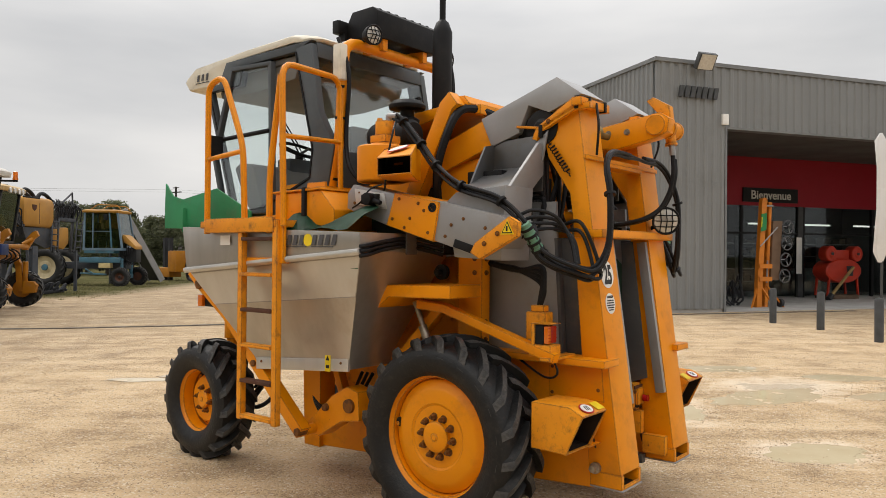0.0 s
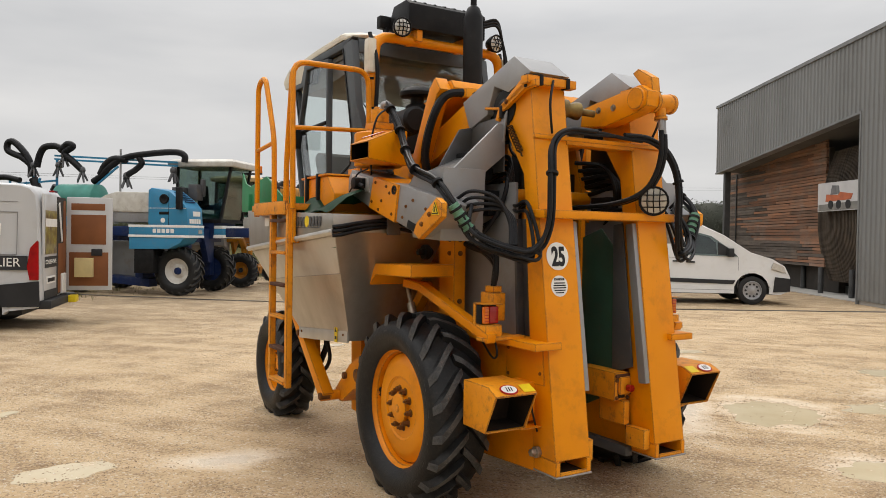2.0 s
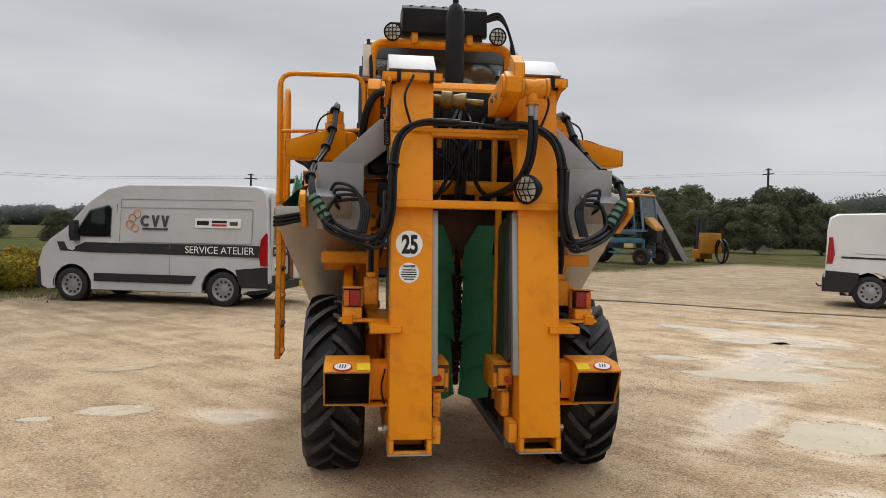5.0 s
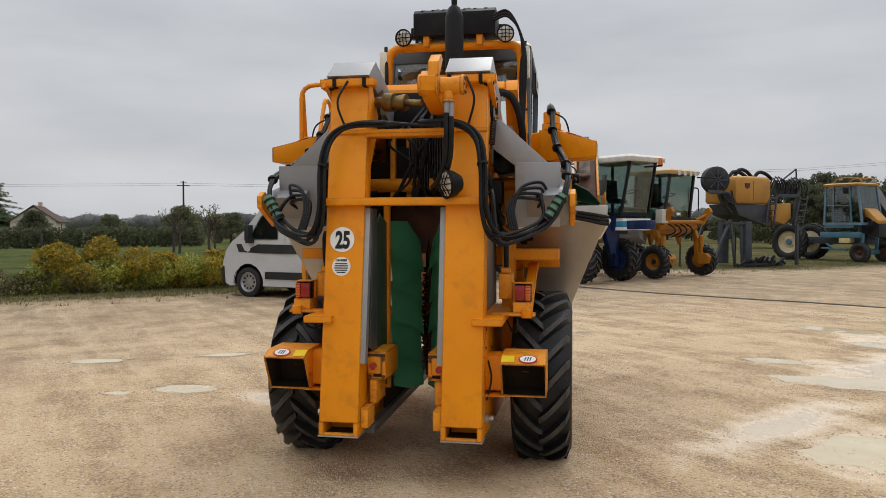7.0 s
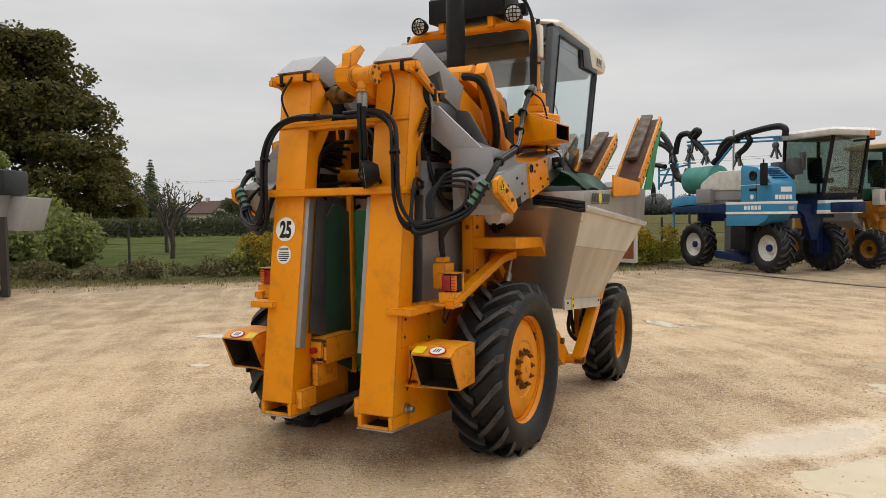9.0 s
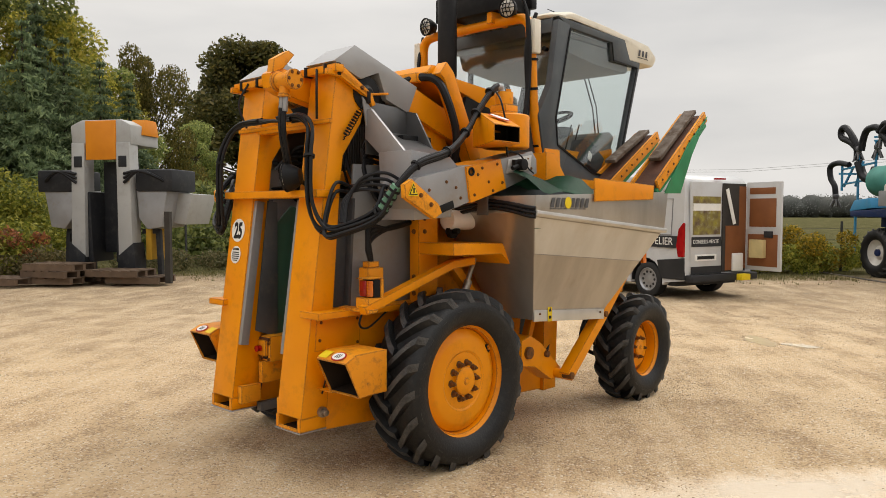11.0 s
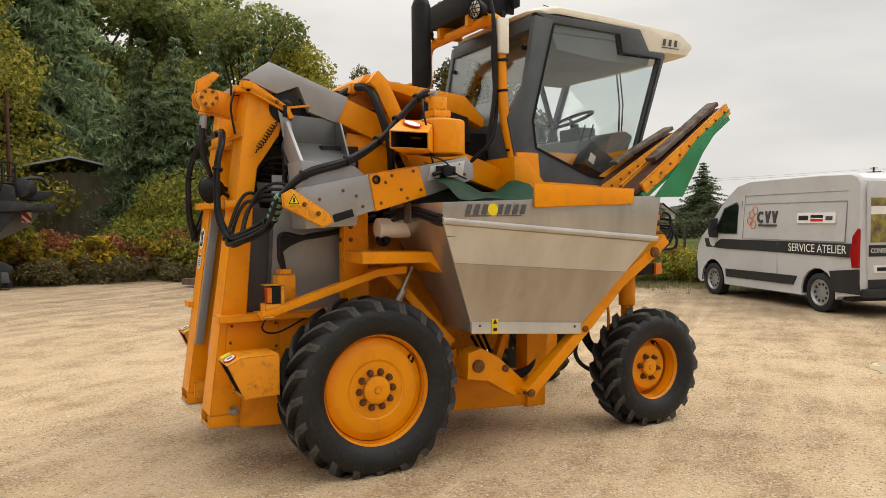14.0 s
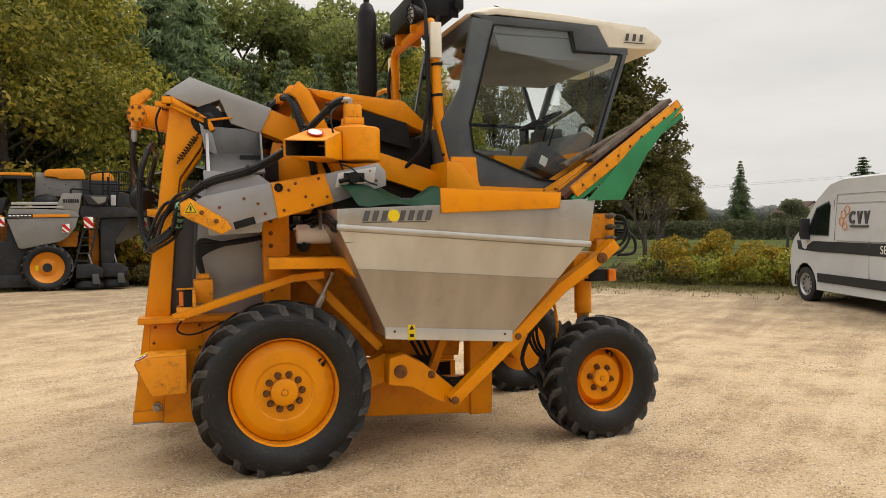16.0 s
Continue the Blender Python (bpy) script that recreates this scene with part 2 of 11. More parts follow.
LAMP_GLASS = surf("lamp_glass", (0.62, 0.60, 0.55), (0.5, 0.48, 0.44), 20, 0.12, 0.3, bump=0.2, bump_scale=90, coat=0.7)
CHROME = surf("zinc_bolts", (0.42, 0.38, 0.32), (0.2, 0.16, 0.12), 25, 0.4, 0.8, bump=0.1)
BRASS = surf("brass_fitting", (0.24, 0.17, 0.06), (0.09, 0.06, 0.03), 15, 0.4, 0.6)
GLASS = glass("cab_glass", (0.93, 0.96, 0.955), 1.0, 0.02, 0.055)
GLASS_CAB = glass("parked_cab_glass", (0.62, 0.68, 0.66), 1.0, 0.03, 0.07)
GLASS_SHOP = glass("shop_glass", (0.62, 0.66, 0.66), 1.0, 0.02, 0.03)
GLASS_DARK = glass("dark_glass", (0.36, 0.43, 0.42), 1.0)


# ---- mesh helpers ----
def bm_new():
    return bmesh.new()


def box(bm, x0, x1, y0, y1, z0, z1):
    v = [bm.verts.new((x, y, z)) for z in (z0, z1) for x, y in ((x0, y0), (x1, y0), (x1, y1), (x0, y1))]
    for f in ((3, 2, 1, 0), (4, 5, 6, 7), (0, 1, 5, 4), (1, 2, 6, 5), (2, 3, 7, 6), (3, 0, 4, 7)):
        bm.faces.new([v[i] for i in f])
    return bm


def loft(bm, rings, cap=True, closed=True):
    """Skin between rings of equal length; ends filled."""
    vs = [[bm.verts.new(p) for p in r] for r in rings]
    n = len(vs[0])
    for a, b in zip(vs, vs[1:]):
        for i in range(n if closed else n - 1):
            j = (i + 1) % n
            bm.faces.new((a[i], a[j], b[j], b[i]))
    if cap and closed:
        bm.faces.new(list(reversed(vs[0])))
        bm.faces.new(vs[-1])
    return bm


def prism(bm, pts, a, b, axis="x"):
    """A flat outline drawn out from a to b along an axis; outline in the other two axes, in order."""
    put = {"x": lambda p, s: (s, p[0], p[1]), "y": lambda p, s: (p[0], s, p[1]), "z": lambda p, s: (p[0], p[1], s)}[axis]
    return loft(bm, [[put(p, a) for p in pts], [put(p, b) for p in pts]])


def frame_of(d):
    d = Vector(d).normalized()
    up = Vector((0, 0, 1)) if abs(d.z) < 0.95 else Vector((0, 1, 0))
    s = d.cross(up).normalized()
    return s, s.cross(d).normalized()


def smooth_path(pts, steps=6):
    """Catmull-Rom through the points."""
    p = [Vector(q) for q in pts]
    p = [p[0] * 2 - p[1]] + p + [p[-1] * 2 - p[-2]]
    out = []
    for i in range(1, len(p) - 2):
        for k in range(steps):
            t = k / steps
            out.append(0.5 * (2 * p[i] + (p[i + 1] - p[i - 1]) * t + (2 * p[i - 1] - 5 * p[i] + 4 * p[i + 1] - p[i + 2]) * t * t + (3 * p[i] - p[i - 1] - 3 * p[i + 1] + p[i + 2]) * t ** 3))
    return out + [p[-2]]


def tube(bm, pts, r, seg=8, cap=True):
    p = [Vector(q) for q in pts]
    s, u = frame_of(p[1] - p[0])
    rings = []
    for i, q in enumerate(p):
        d = (p[min(i + 1, len(p) - 1)] - p[max(i - 1, 0)]).normalized()
        s = (s - d * s.dot(d)).normalized()
        u = s.cross(d)
        rings.append([q + (s * math.cos(2 * math.pi * k / seg) + u * math.sin(2 * math.pi * k / seg)) * r for k in range(seg)])
    return loft(bm, rings, cap)


def round_path(pts, r=0.06, steps=4):
    """A polyline with its corners rounded."""
    p = [Vector(q) for q in pts]
    out = [p[0]]
    for a, b, c in zip(p, p[1:], p[2:]):
        d0, d1 = (a - b), (c - b)
        k = min(r, d0.length * 0.45, d1.length * 0.45)
        s, e = b + d0.normalized() * k, b + d1.normalized() * k
        for i in range(steps + 1):
            t = i / steps
            out.append(s * (1 - t) ** 2 + b * 2 * t * (1 - t) + e * t * t)
    return out + [p[-1]]


def cyl(bm, a, b, r, seg=16, r2=None):
    a, b = Vector(a), Vector(b)
    s, u = frame_of(b - a)
    ring = lambda c, q: [c + (s * math.cos(2 * math.pi * k / seg) - u * math.sin(2 * math.pi * k / seg)) * q for k in range(seg)]
    return loft(bm, [ring(a, r), ring(b, r if r2 is None else r2)])


def lathe(bm, prof, c, axis=(1, 0, 0), seg=40, cap=True):
    """prof: (along, radius) pairs turned about the axis through c."""
    c, d = Vector(c), Vector(axis).normalized()
    s, u = frame_of(d)
    return loft(bm, [[c + d * a + (s * math.cos(2 * math.pi * k / seg) - u * math.sin(2 * math.pi * k / seg)) * max(r, 1e-4) for k in range(seg)] for a, r in prof], cap)


def ball(bm, c, r, sx=1, sy=1, sz=1, sub=2):
    bmesh.ops.create_icosphere(bm, subdivisions=sub, radius=1, matrix=Matrix.Translation(c) @ Matrix.Diagonal((r * sx, r * sy, r * sz, 1)))
    return bm


def mirror_x(bm):
    for v in bm.verts:
        v.co.x = -v.co.x
    bmesh.ops.reverse_faces(bm, faces=bm.faces)
    return bm


def obj(name, bm, mat, bevel=0.0, smooth=True, angle=35):
    bmesh.ops.recalc_face_normals(bm, faces=bm.faces)
    if bevel:
        ed = [e for e in bm.edges if len(e.link_faces) == 2 and e.calc_face_angle(0) > 0.6]
        bmesh.ops.bevel(bm, geom=ed, offset=bevel, segments=2, profile=0.6, affect="EDGES", clamp_overlap=True)
    me = bpy.data.meshes.new(name)
    if smooth:
        for f in bm.faces:
            f.smooth = True
        for e in bm.edges:
            if len(e.link_faces) == 2 and e.calc_face_angle(0) > radians(angle):
                e.smooth = False
    bm.to_mesh(me)
    bm.free()
    for m in (mat if isinstance(mat, (list, tuple)) else [mat]):
        me.materials.append(m)
    return new(name, me)


def part(name, bm, mat, parent, label="", bevel=0.0, smooth=True, angle=35):
    ob = obj(name, bm, mat, bevel, smooth, angle)
    ob.parent = parent
    if label:
        ob["label"] = label
    return ob


def thing(name, m, label, category, group="", kind=""):
    ob = new(name)
    ob.matrix_world = m
    ob.empty_display_size = 0.1
    return tagged(ob, label, category, group, kind)


def lettering(name, text, size, mat, parent, m, label="", extrude=0.001, squeeze=1.0, bold=0.0):
    """Words as a thin mesh in the built-in font, standing in the XZ plane of m, centred."""
    cu = bpy.data.curves.new(name, "FONT")
    cu.body, cu.size, cu.extrude, cu.align_x, cu.align_y, cu.offset = text, size, extrude, "CENTER", "CENTER", bold
    tmp = bpy.data.objects.new(name, cu)
    scene.collection.objects.link(tmp)
    bpy.context.view_layer.update()
    me = bpy.data.meshes.new_from_object(tmp)
    bpy.data.objects.remove(tmp)
    me.materials.append(mat)
    me.transform(m @ pose(0, 0, 0, 90) @ Matrix.Diagonal((squeeze, 1, 1, 1)))
    ob = new(name, me)
    ob.parent = parent
    if label:
        ob["label"] = label
    return ob


# ---- ground ----
def gz(x, y):
    """Height of the yard: level round the machine, falling gently outwards."""
    f = min(max((-3 - x) / 6, 0), 1)
    return -0.09 * f * f * (3 - 2 * f)


def math_node(n, l, op, a, b=None, c=None, clamp=False):
    q = n.new("ShaderNodeMath")
    q.operation, q.use_clamp = op, clamp
    for i, v in enumerate((a, b, c)):
        if v is None:
            continue
        if isinstance(v, (int, float)):
            q.inputs[i].default_value = v
        else:
            l.new(v, q.inputs[i])
    return q.outputs[0]


def noise_node(n, l, vec, scale, detail=6.0, rough=0.55):
    q = n.new("ShaderNodeTexNoise")
    q.inputs["Scale"].default_value, q.inputs["Detail"].default_value, q.inputs["Roughness"].default_value = scale, detail, rough
    l.new(vec, q.inputs["Vector"])
    return q.outputs["Fac"]


def ramp_node(n, l, fac, stops):
    q = n.new("ShaderNodeValToRGB")
    el = q.color_ramp.elements
    while len(el) < len(stops):
        el.new(0.5)
    for e, (p, c) in zip(el, stops):
        e.position, e.color = p, (*c, 1)
    l.new(fac, q.inputs["Fac"])
    return q.outputs["Color"]


def mix_node(n, l, fac, a, b):
    q = n.new("ShaderNodeMix")
    q.data_type = "RGBA"
    for key, v in (("Factor", fac), ("A", a), ("B", b)):
        if isinstance(v, (int, float)):
            q.inputs[key].default_value = v
        elif isinstance(v, tuple):
            q.inputs[key].default_value = (*v, 1)
        else:
            l.new(v, q.inputs[key])
    return q.outputs["Result"]


SLURRY_SHEEN = ((0.55, 10.2, 2.6, 1.3, 1.75), (1.35, 7.3, 2.2, 0.55, 1.75), (-0.2, 12.2, 2.0, 1.0, 0.3), (2.8, 5.75, 1.0, 0.75, 0.3), (2.15, 7.3, 1.1, 0.95, 1.2), (3.9, 8.6, 1.7, 1.2, 0.6), (-1.3, 4.3, 0.7, 0.35, 0.7))


def ground_material():
    m, n, l, b = node_mat("sandy_gravel_and_grass")
    geo = n.new("ShaderNodeNewGeometry")
    pos = geo.outputs["Position"]
    sep = n.new("ShaderNodeSeparateXYZ")
    l.new(pos, sep.inputs["Vector"])
    x, y = sep.outputs["X"], sep.outputs["Y"]
    big, mid = noise_node(n, l, pos, 0.22, 5), noise_node(n, l, pos, 1.6, 7, 0.62)
    fine, grit = noise_node(n, l, pos, 11, 8, 0.78), noise_node(n, l, pos, 55, 4, 0.75)
    vor = n.new("ShaderNodeTexVoronoi")
    vor.inputs["Scale"].default_value = 75
    l.new(pos, vor.inputs["Vector"])
    pebble = n.new("ShaderNodeSeparateColor")
    l.new(vor.outputs["Color"], pebble.inputs["Color"])
    # long drag marks left by tyres
    mp = n.new("ShaderNodeMapping")
    mp.inputs["Rotation"].default_value, mp.inputs["Scale"].default_value = (0, 0, radians(-25)), (0.16, 1.5, 1)
    l.new(pos, mp.inputs["Vector"])
    tracks = noise_node(n, l, mp.outputs["Vector"], 2.2, 6, 0.62)
    base = ramp_node(n, l, mid, [(0.3, (0.47, 0.325, 0.185)), (0.5, (0.60, 0.43, 0.252)), (0.7, (0.67, 0.50, 0.308))])
    base = mix_node(n, l, math_node(n, l, "MULTIPLY_ADD", tracks, 3.0, -1.55, True), base, (0.73, 0.57, 0.375))
    base = mix_node(n, l, math_node(n, l, "MULTIPLY_ADD", fine, 2.4, -1.25, True), base, (0.72, 0.59, 0.42))
    drift = math_node(n, l, "ADD", math_node(n, l, "MULTIPLY", tracks, 0.55), math_node(n, l, "MULTIPLY", mid, 0.6))
    broad = noise_node(n, l, mp.outputs["Vector"], 0.55, 5, 0.6)
    base = mix_node(n, l, math_node(n, l, "MULTIPLY", math_node(n, l, "MULTIPLY_ADD", broad, -6.0, 3.2, True), 0.24), base, (0.46, 0.30, 0.155))
    # browner loose gravel towards the yard's margins
    dist = n.new("ShaderNodeVectorMath")
    dist.operation = "DISTANCE"
    dist.inputs[1].default_value = (4.5, 7.0, 0.0)
    l.new(pos, dist.inputs[0])
    margin = math_node(n, l, "MULTIPLY_ADD", dist.outputs["Value"], 0.14, -1.12, True)
    margin = math_node(n, l, "MULTIPLY", margin, math_node(n, l, "MULTIPLY_ADD", drift, -2.2, 2.0, True))
    base = mix_node(n, l, math_node(n, l, "MULTIPLY", margin, 0.95), base, (0.26, 0.188, 0.112))
    wet = math_node(n, l, "MULTIPLY_ADD", big, 5.0, -2.75, True)
    base = mix_node(n, l, math_node(n, l, "MULTIPLY", wet, 0.3), base, (0.36, 0.26, 0.16))
    # drifts of loose brown gravel
    loose = math_node(n, l, "MULTIPLY_ADD", drift, -6.0, 3.6, True)
    clump = math_node(n, l, "MULTIPLY_ADD", fine, -5.0, 2.75, True)
    base = mix_node(n, l, math_node(n, l, "MULTIPLY", math_node(n, l, "MULTIPLY", loose, clump), 0.38), base, (0.40, 0.26, 0.145))
    base = mix_node(n, l, math_node(n, l, "MULTIPLY_ADD", grit, 2.4, -1.42, True), base, (0.76, 0.67, 0.53))
    base = mix_node(n, l, math_node(n, l, "MULTIPLY_ADD", grit, -3.2, 1.24, True), base, (0.34, 0.225, 0.135))
    base = mix_node(n, l, math_node(n, l, "MULTIPLY", math_node(n, l, "MULTIPLY_ADD", pebble.outputs[0], 5.0, -4.0, True), 0.85), base, (0.74, 0.65, 0.51))
    spot = math_node(n, l, "MULTIPLY_ADD", pebble.outputs[1], 5.0, math_node(n, l, "MULTIPLY_ADD", loose, 1.7, -4.05), True)
    base = mix_node(n, l, math_node(n, l, "MULTIPLY", spot, 0.75), base, (0.31, 0.205, 0.122))
    # pale slurry and standing damp draining across the yard, sky sheen added to colour
    zone = None
    for cx, cy, rx, ry, rot in SLURRY_SHEEN:
        mz = n.new("ShaderNodeMapping")
        mz.vector_type = "TEXTURE"
        mz.inputs["Location"].default_value, mz.inputs["Rotation"].default_value, mz.inputs["Scale"].default_value = (cx, cy, 0), (0, 0, rot), (rx, ry, 1000)
        l.new(pos, mz.inputs["Vector"])
        ln = n.new("ShaderNodeVectorMath")
        ln.operation = "LENGTH"
        l.new(mz.outputs["Vector"], ln.inputs[0])
        q = math_node(n, l, "SUBTRACT", 1.0, ln.outputs["Value"], None, True)
        zone = q if zone is None else math_node(n, l, "MAXIMUM", zone, q)
    speck = math_node(n, l, "ADD", math_node(n, l, "MULTIPLY", mid, 0.9), math_node(n, l, "ADD", math_node(n, l, "MULTIPLY", fine, 0.35), math_node(n, l, "MULTIPLY", tracks, 0.5)))
    slurry_sheen = math_node(n, l, "MULTIPLY_ADD", math_node(n, l, "ADD", math_node(n, l, "MULTIPLY", zone, 0.75), speck), 2.6, -2.95, True)
    slurry_sheen = math_node(n, l, "MULTIPLY", slurry_sheen, math_node(n, l, "MULTIPLY", zone, 5.0, None, True))
    base = mix_node(n, l, math_node(n, l, "MULTIPLY", slurry_sheen, 0.8), base, (0.64, 0.55, 0.43))
    # grass beyond the yard's edges
    wob = math_node(n, l, "MULTIPLY_ADD", mid, 3.0, -1.5)
    shift = math_node(n, l, "MULTIPLY_ADD", math_node(n, l, "MULTIPLY_ADD", y, 0.1, -1.1, True), -2.6, -12.3)
    shift = math_node(n, l, "MULTIPLY_ADD", math_node(n, l, "MULTIPLY_ADD", y, 0.15, -3.0, True), 3.4, shift)
    west = math_node(n, l, "SUBTRACT", shift, x)
    south = math_node(n, l, "SUBTRACT", -10.3, y)
    far = math_node(n, l, "MULTIPLY_ADD", y, 0.5, -19.0)
    edge = math_node(n, l, "MAXIMUM", math_node(n, l, "MAXIMUM", west, south), far)
    grass = math_node(n, l, "MULTIPLY_ADD", math_node(n, l, "ADD", edge, wob), 0.55, 0.25, True)
    patch = noise_node(n, l, pos, 0.5, 8, 0.65)
    lawn = ramp_node(n, l, patch, [(0.3, (0.060, 0.060, 0.026)), (0.5, (0.095, 0.090, 0.042)), (0.7, (0.155, 0.132, 0.07))])
    field = ramp_node(n, l, patch, [(0.3, (0.054, 0.070, 0.026)), (0.5, (0.082, 0.098, 0.037)), (0.7, (0.122, 0.118, 0.055))])
    is_field = math_node(n, l, "MULTIPLY", math_node(n, l, "MULTIPLY_ADD", x, -0.3, -5.2, True), math_node(n, l, "MULTIPLY_ADD", y, -0.15, 3.7, True))
    lawn = mix_node(n, l, is_field, lawn, field)
    l.new(mix_node(n, l, grass, base, lawn), b.inputs["Base Color"])
    rough = math_node(n, l, "MULTIPLY_ADD", slurry_sheen, -0.72, math_node(n, l, "MULTIPLY_ADD", wet, -0.3, 0.9))
    l.new(math_node(n, l, "MAXIMUM", rough, math_node(n, l, "MULTIPLY", grass, 0.95)), b.inputs["Roughness"])
    l.new(math_node(n, l, "MULTIPLY_ADD", grass, -0.3, 0.3), b.inputs["Specular IOR Level"])
    h = math_node(n, l, "ADD", math_node(n, l, "MULTIPLY", mid, 1.6), math_node(n, l, "ADD", math_node(n, l, "MULTIPLY", fine, 0.9), math_node(n, l, "ADD", math_node(n, l, "MULTIPLY", grit, 0.7), math_node(n, l, "MULTIPLY", vor.outputs["Distance"], math_node(n, l, "MULTIPLY_ADD", loose, -0.6, -0.42)))))
    bp = n.new("ShaderNodeBump")
    l.new(math_node(n, l, "MULTIPLY_ADD", slurry_sheen, -0.75, 0.9), bp.inputs["Strength"])
    bp.inputs["Distance"].default_value = 0.026
    l.new(h, bp.inputs["Height"])
    l.new(bp.outputs["Normal"], b.inputs["Normal"])
    return m


GROUND = ground_material()


def axis_steps():
    a = [-900, -500, -300, -180, -110, -70, -50]
    return a + list(np.arange(-40, 41, 0.5)) + [-v for v in reversed(a)]


steps = axis_steps()
N = len(steps)
verts = [(x, y, gz(x, y)) for y in steps for x in steps]
faces = [(j * N + i, j * N + i + 1, (j + 1) * N + i + 1, (j + 1) * N + i) for j in range(N - 1) for i in range(N - 1)]
me = bpy.data.meshes.new("ground")
me.from_pydata(verts, [], faces)
me.polygons.foreach_set("use_smooth", [True] * len(faces))
me.materials.append(GROUND)
tagged(new("ground", me), "damp sandy gravel yard running into grass", "ground", kind="structure")

# puddles: milky water, its base colour raised for the sky it mirrors
m, n, l, b = node_mat("milky_sky_pale_water")
geo = n.new("ShaderNodeNewGeometry")
shoal = math_node(n, l, "MULTIPLY_ADD", noise_node(n, l, geo.outputs["Position"], 3.2, 7, 0.62), 7.0, -3.85, True)
milk = ramp_node(n, l, noise_node(n, l, geo.outputs["Position"], 2.5, 4), [(0.3, (0.53, 0.44, 0.285)), (0.7, (0.60, 0.51, 0.35))])
l.new(mix_node(n, l, shoal, milk, (0.50, 0.38, 0.24)), b.inputs["Base Color"])
l.new(math_node(n, l, "MULTIPLY_ADD", shoal, 0.5, 0.03), b.inputs["Roughness"])
b.inputs["IOR"].default_value = 1.33
WATER = m


def blob(bm, cx, cy, rx, ry, rot, z, rnd, wobble=0.22, n=240):
    ph = [(k, rnd.uniform(0, 6.28), rnd.uniform(0.4, 1.0) / k) for k in (2, 3, 4, 5, 7, 9, 13, 19, 27)]
    pts = []
    for i in range(n):
        a = 2 * math.pi * i / n
        r = 1 + wobble * sum(w * math.sin(k * a + p) for k, p, w in ph)
        ex, ey = cx + rx * math.cos(a), cy + ry * math.sin(a)
        r += 0.22 * noise.noise((ex * 6, ey * 6, 1.7)) + 0.07 * noise.noise((ex * 17, ey * 17, 8.1)) + 0.02 * noise.noise((ex * 45, ey * 45, 3.3))
        u, v = rx * r * math.cos(a), ry * r * math.sin(a)
        pts.append((cx + u * math.cos(rot) - v * math.sin(rot), cy + u * math.sin(rot) + v * math.cos(rot), z))
    bm.faces.new([bm.verts.new(p) for p in pts])
    return bm


rnd = random.Random(21)
PUDDLES = ((2.12, 7.22, 0.47, 0.40, 1.2), (2.85, 5.72, 0.42, 0.27, 0.2), (3.5, 8.0, 0.75, 0.34, 0.5), (3.75, 9.95, 0.55, 0.28, 0.1), (5.0, 9.3, 0.5, 0.25, 0.0), (4.8, 8.1, 0.45, 0.2, 0.3),
                            (-2.08, 3.66, 0.27, 0.17, 0.9), (-4.05, 3.08, 0.30, 0.12, 1.2), (-3.75, 4.4, 0.28, 0.11, 1.3), (-2.2, 3.1, 0.13, 0.07, 1.0), (-3.5, 8.72, 0.35, 0.13, 0.1), (0.4, 11.9, 0.55, 0.22, 0.4), (-0.3, 11.6, 0.5, 0.22, 0.5), (-0.4, 9.5, 0.35, 0.14, 0.6),
                            (-1.55, 12.35, 0.6, 0.2, 0.2), (0.8, 9.2, 0.75, 0.3, 0.7), (-3.2, 9.07, 0.2, 0.09, 0.8), (1.1, 10.6, 0.45, 0.16, 0.5), (-0.9, 14.0, 0.8, 0.2, 0.3))
for cx, cy, rx, ry, rot in PUDDLES:
    z = gz(cx, cy)
    tagged(obj("water", blob(bm_new(), cx, cy, rx, ry, rot, z + (0.0012 if cx > -2.6 else 0.004), rnd, 0.2), WATER, smooth=False), "shallow milky rain puddle on gravel", "puddle", kind="structure")

# drain strip across the yard
DRAIN = surf("dark_drain_strip", (0.075, 0.065, 0.055), (0.16, 0.13, 0.10), 1.5, 0.8, bump=0.4, bump_scale=30)
bm = bm_new()
line = [(-16, 14.2), (-12.0, 14.45), (-8.8, 14.9), (-5.1, 15.3), (-1.4, 16.1), (2.1, 17.5), (5.2, 18.75), (12.0, 21.0)]
line = [(xa + (xb - xa) * k / 12, ya + (yb - ya) * k / 12 + 0.02 * math.sin(xa * 5 + k)) for (xa, ya), (xb, yb) in zip(line, line[1:]) for k in range(12)]
for (xa, ya), (xb, yb) in zip(line, line[1:]):
    d = Vector((xb - xa, yb - ya)).normalized()
    q = Vector((-d.y, d.x)) * 0.07
    prism(bm, [(xa - q.x, ya - q.y), (xb - q.x, yb - q.y), (xb + q.x, yb + q.y), (xa + q.x, ya + q.y)], gz(xa, ya) - 0.1, gz(xb, yb) + 0.014, "z")
tagged(obj("trim", bm, DRAIN), "narrow dark drain strip across the yard", "drain", kind="structure")

# loose stones
rs = np.random.RandomState(5)
STONE, n, l, b = node_mat("loose_stone")
geo = n.new("ShaderNodeNewGeometry")
l.new(ramp_node(n, l, geo.outputs["Random Per Island"], [(0.0, (0.24, 0.165, 0.10)), (0.5, (0.38, 0.27, 0.165)), (0.8, (0.55, 0.44, 0.31)), (1.0, (0.70, 0.64, 0.54))]), b.inputs["Base Color"])
b.inputs["Roughness"].default_value = 0.85


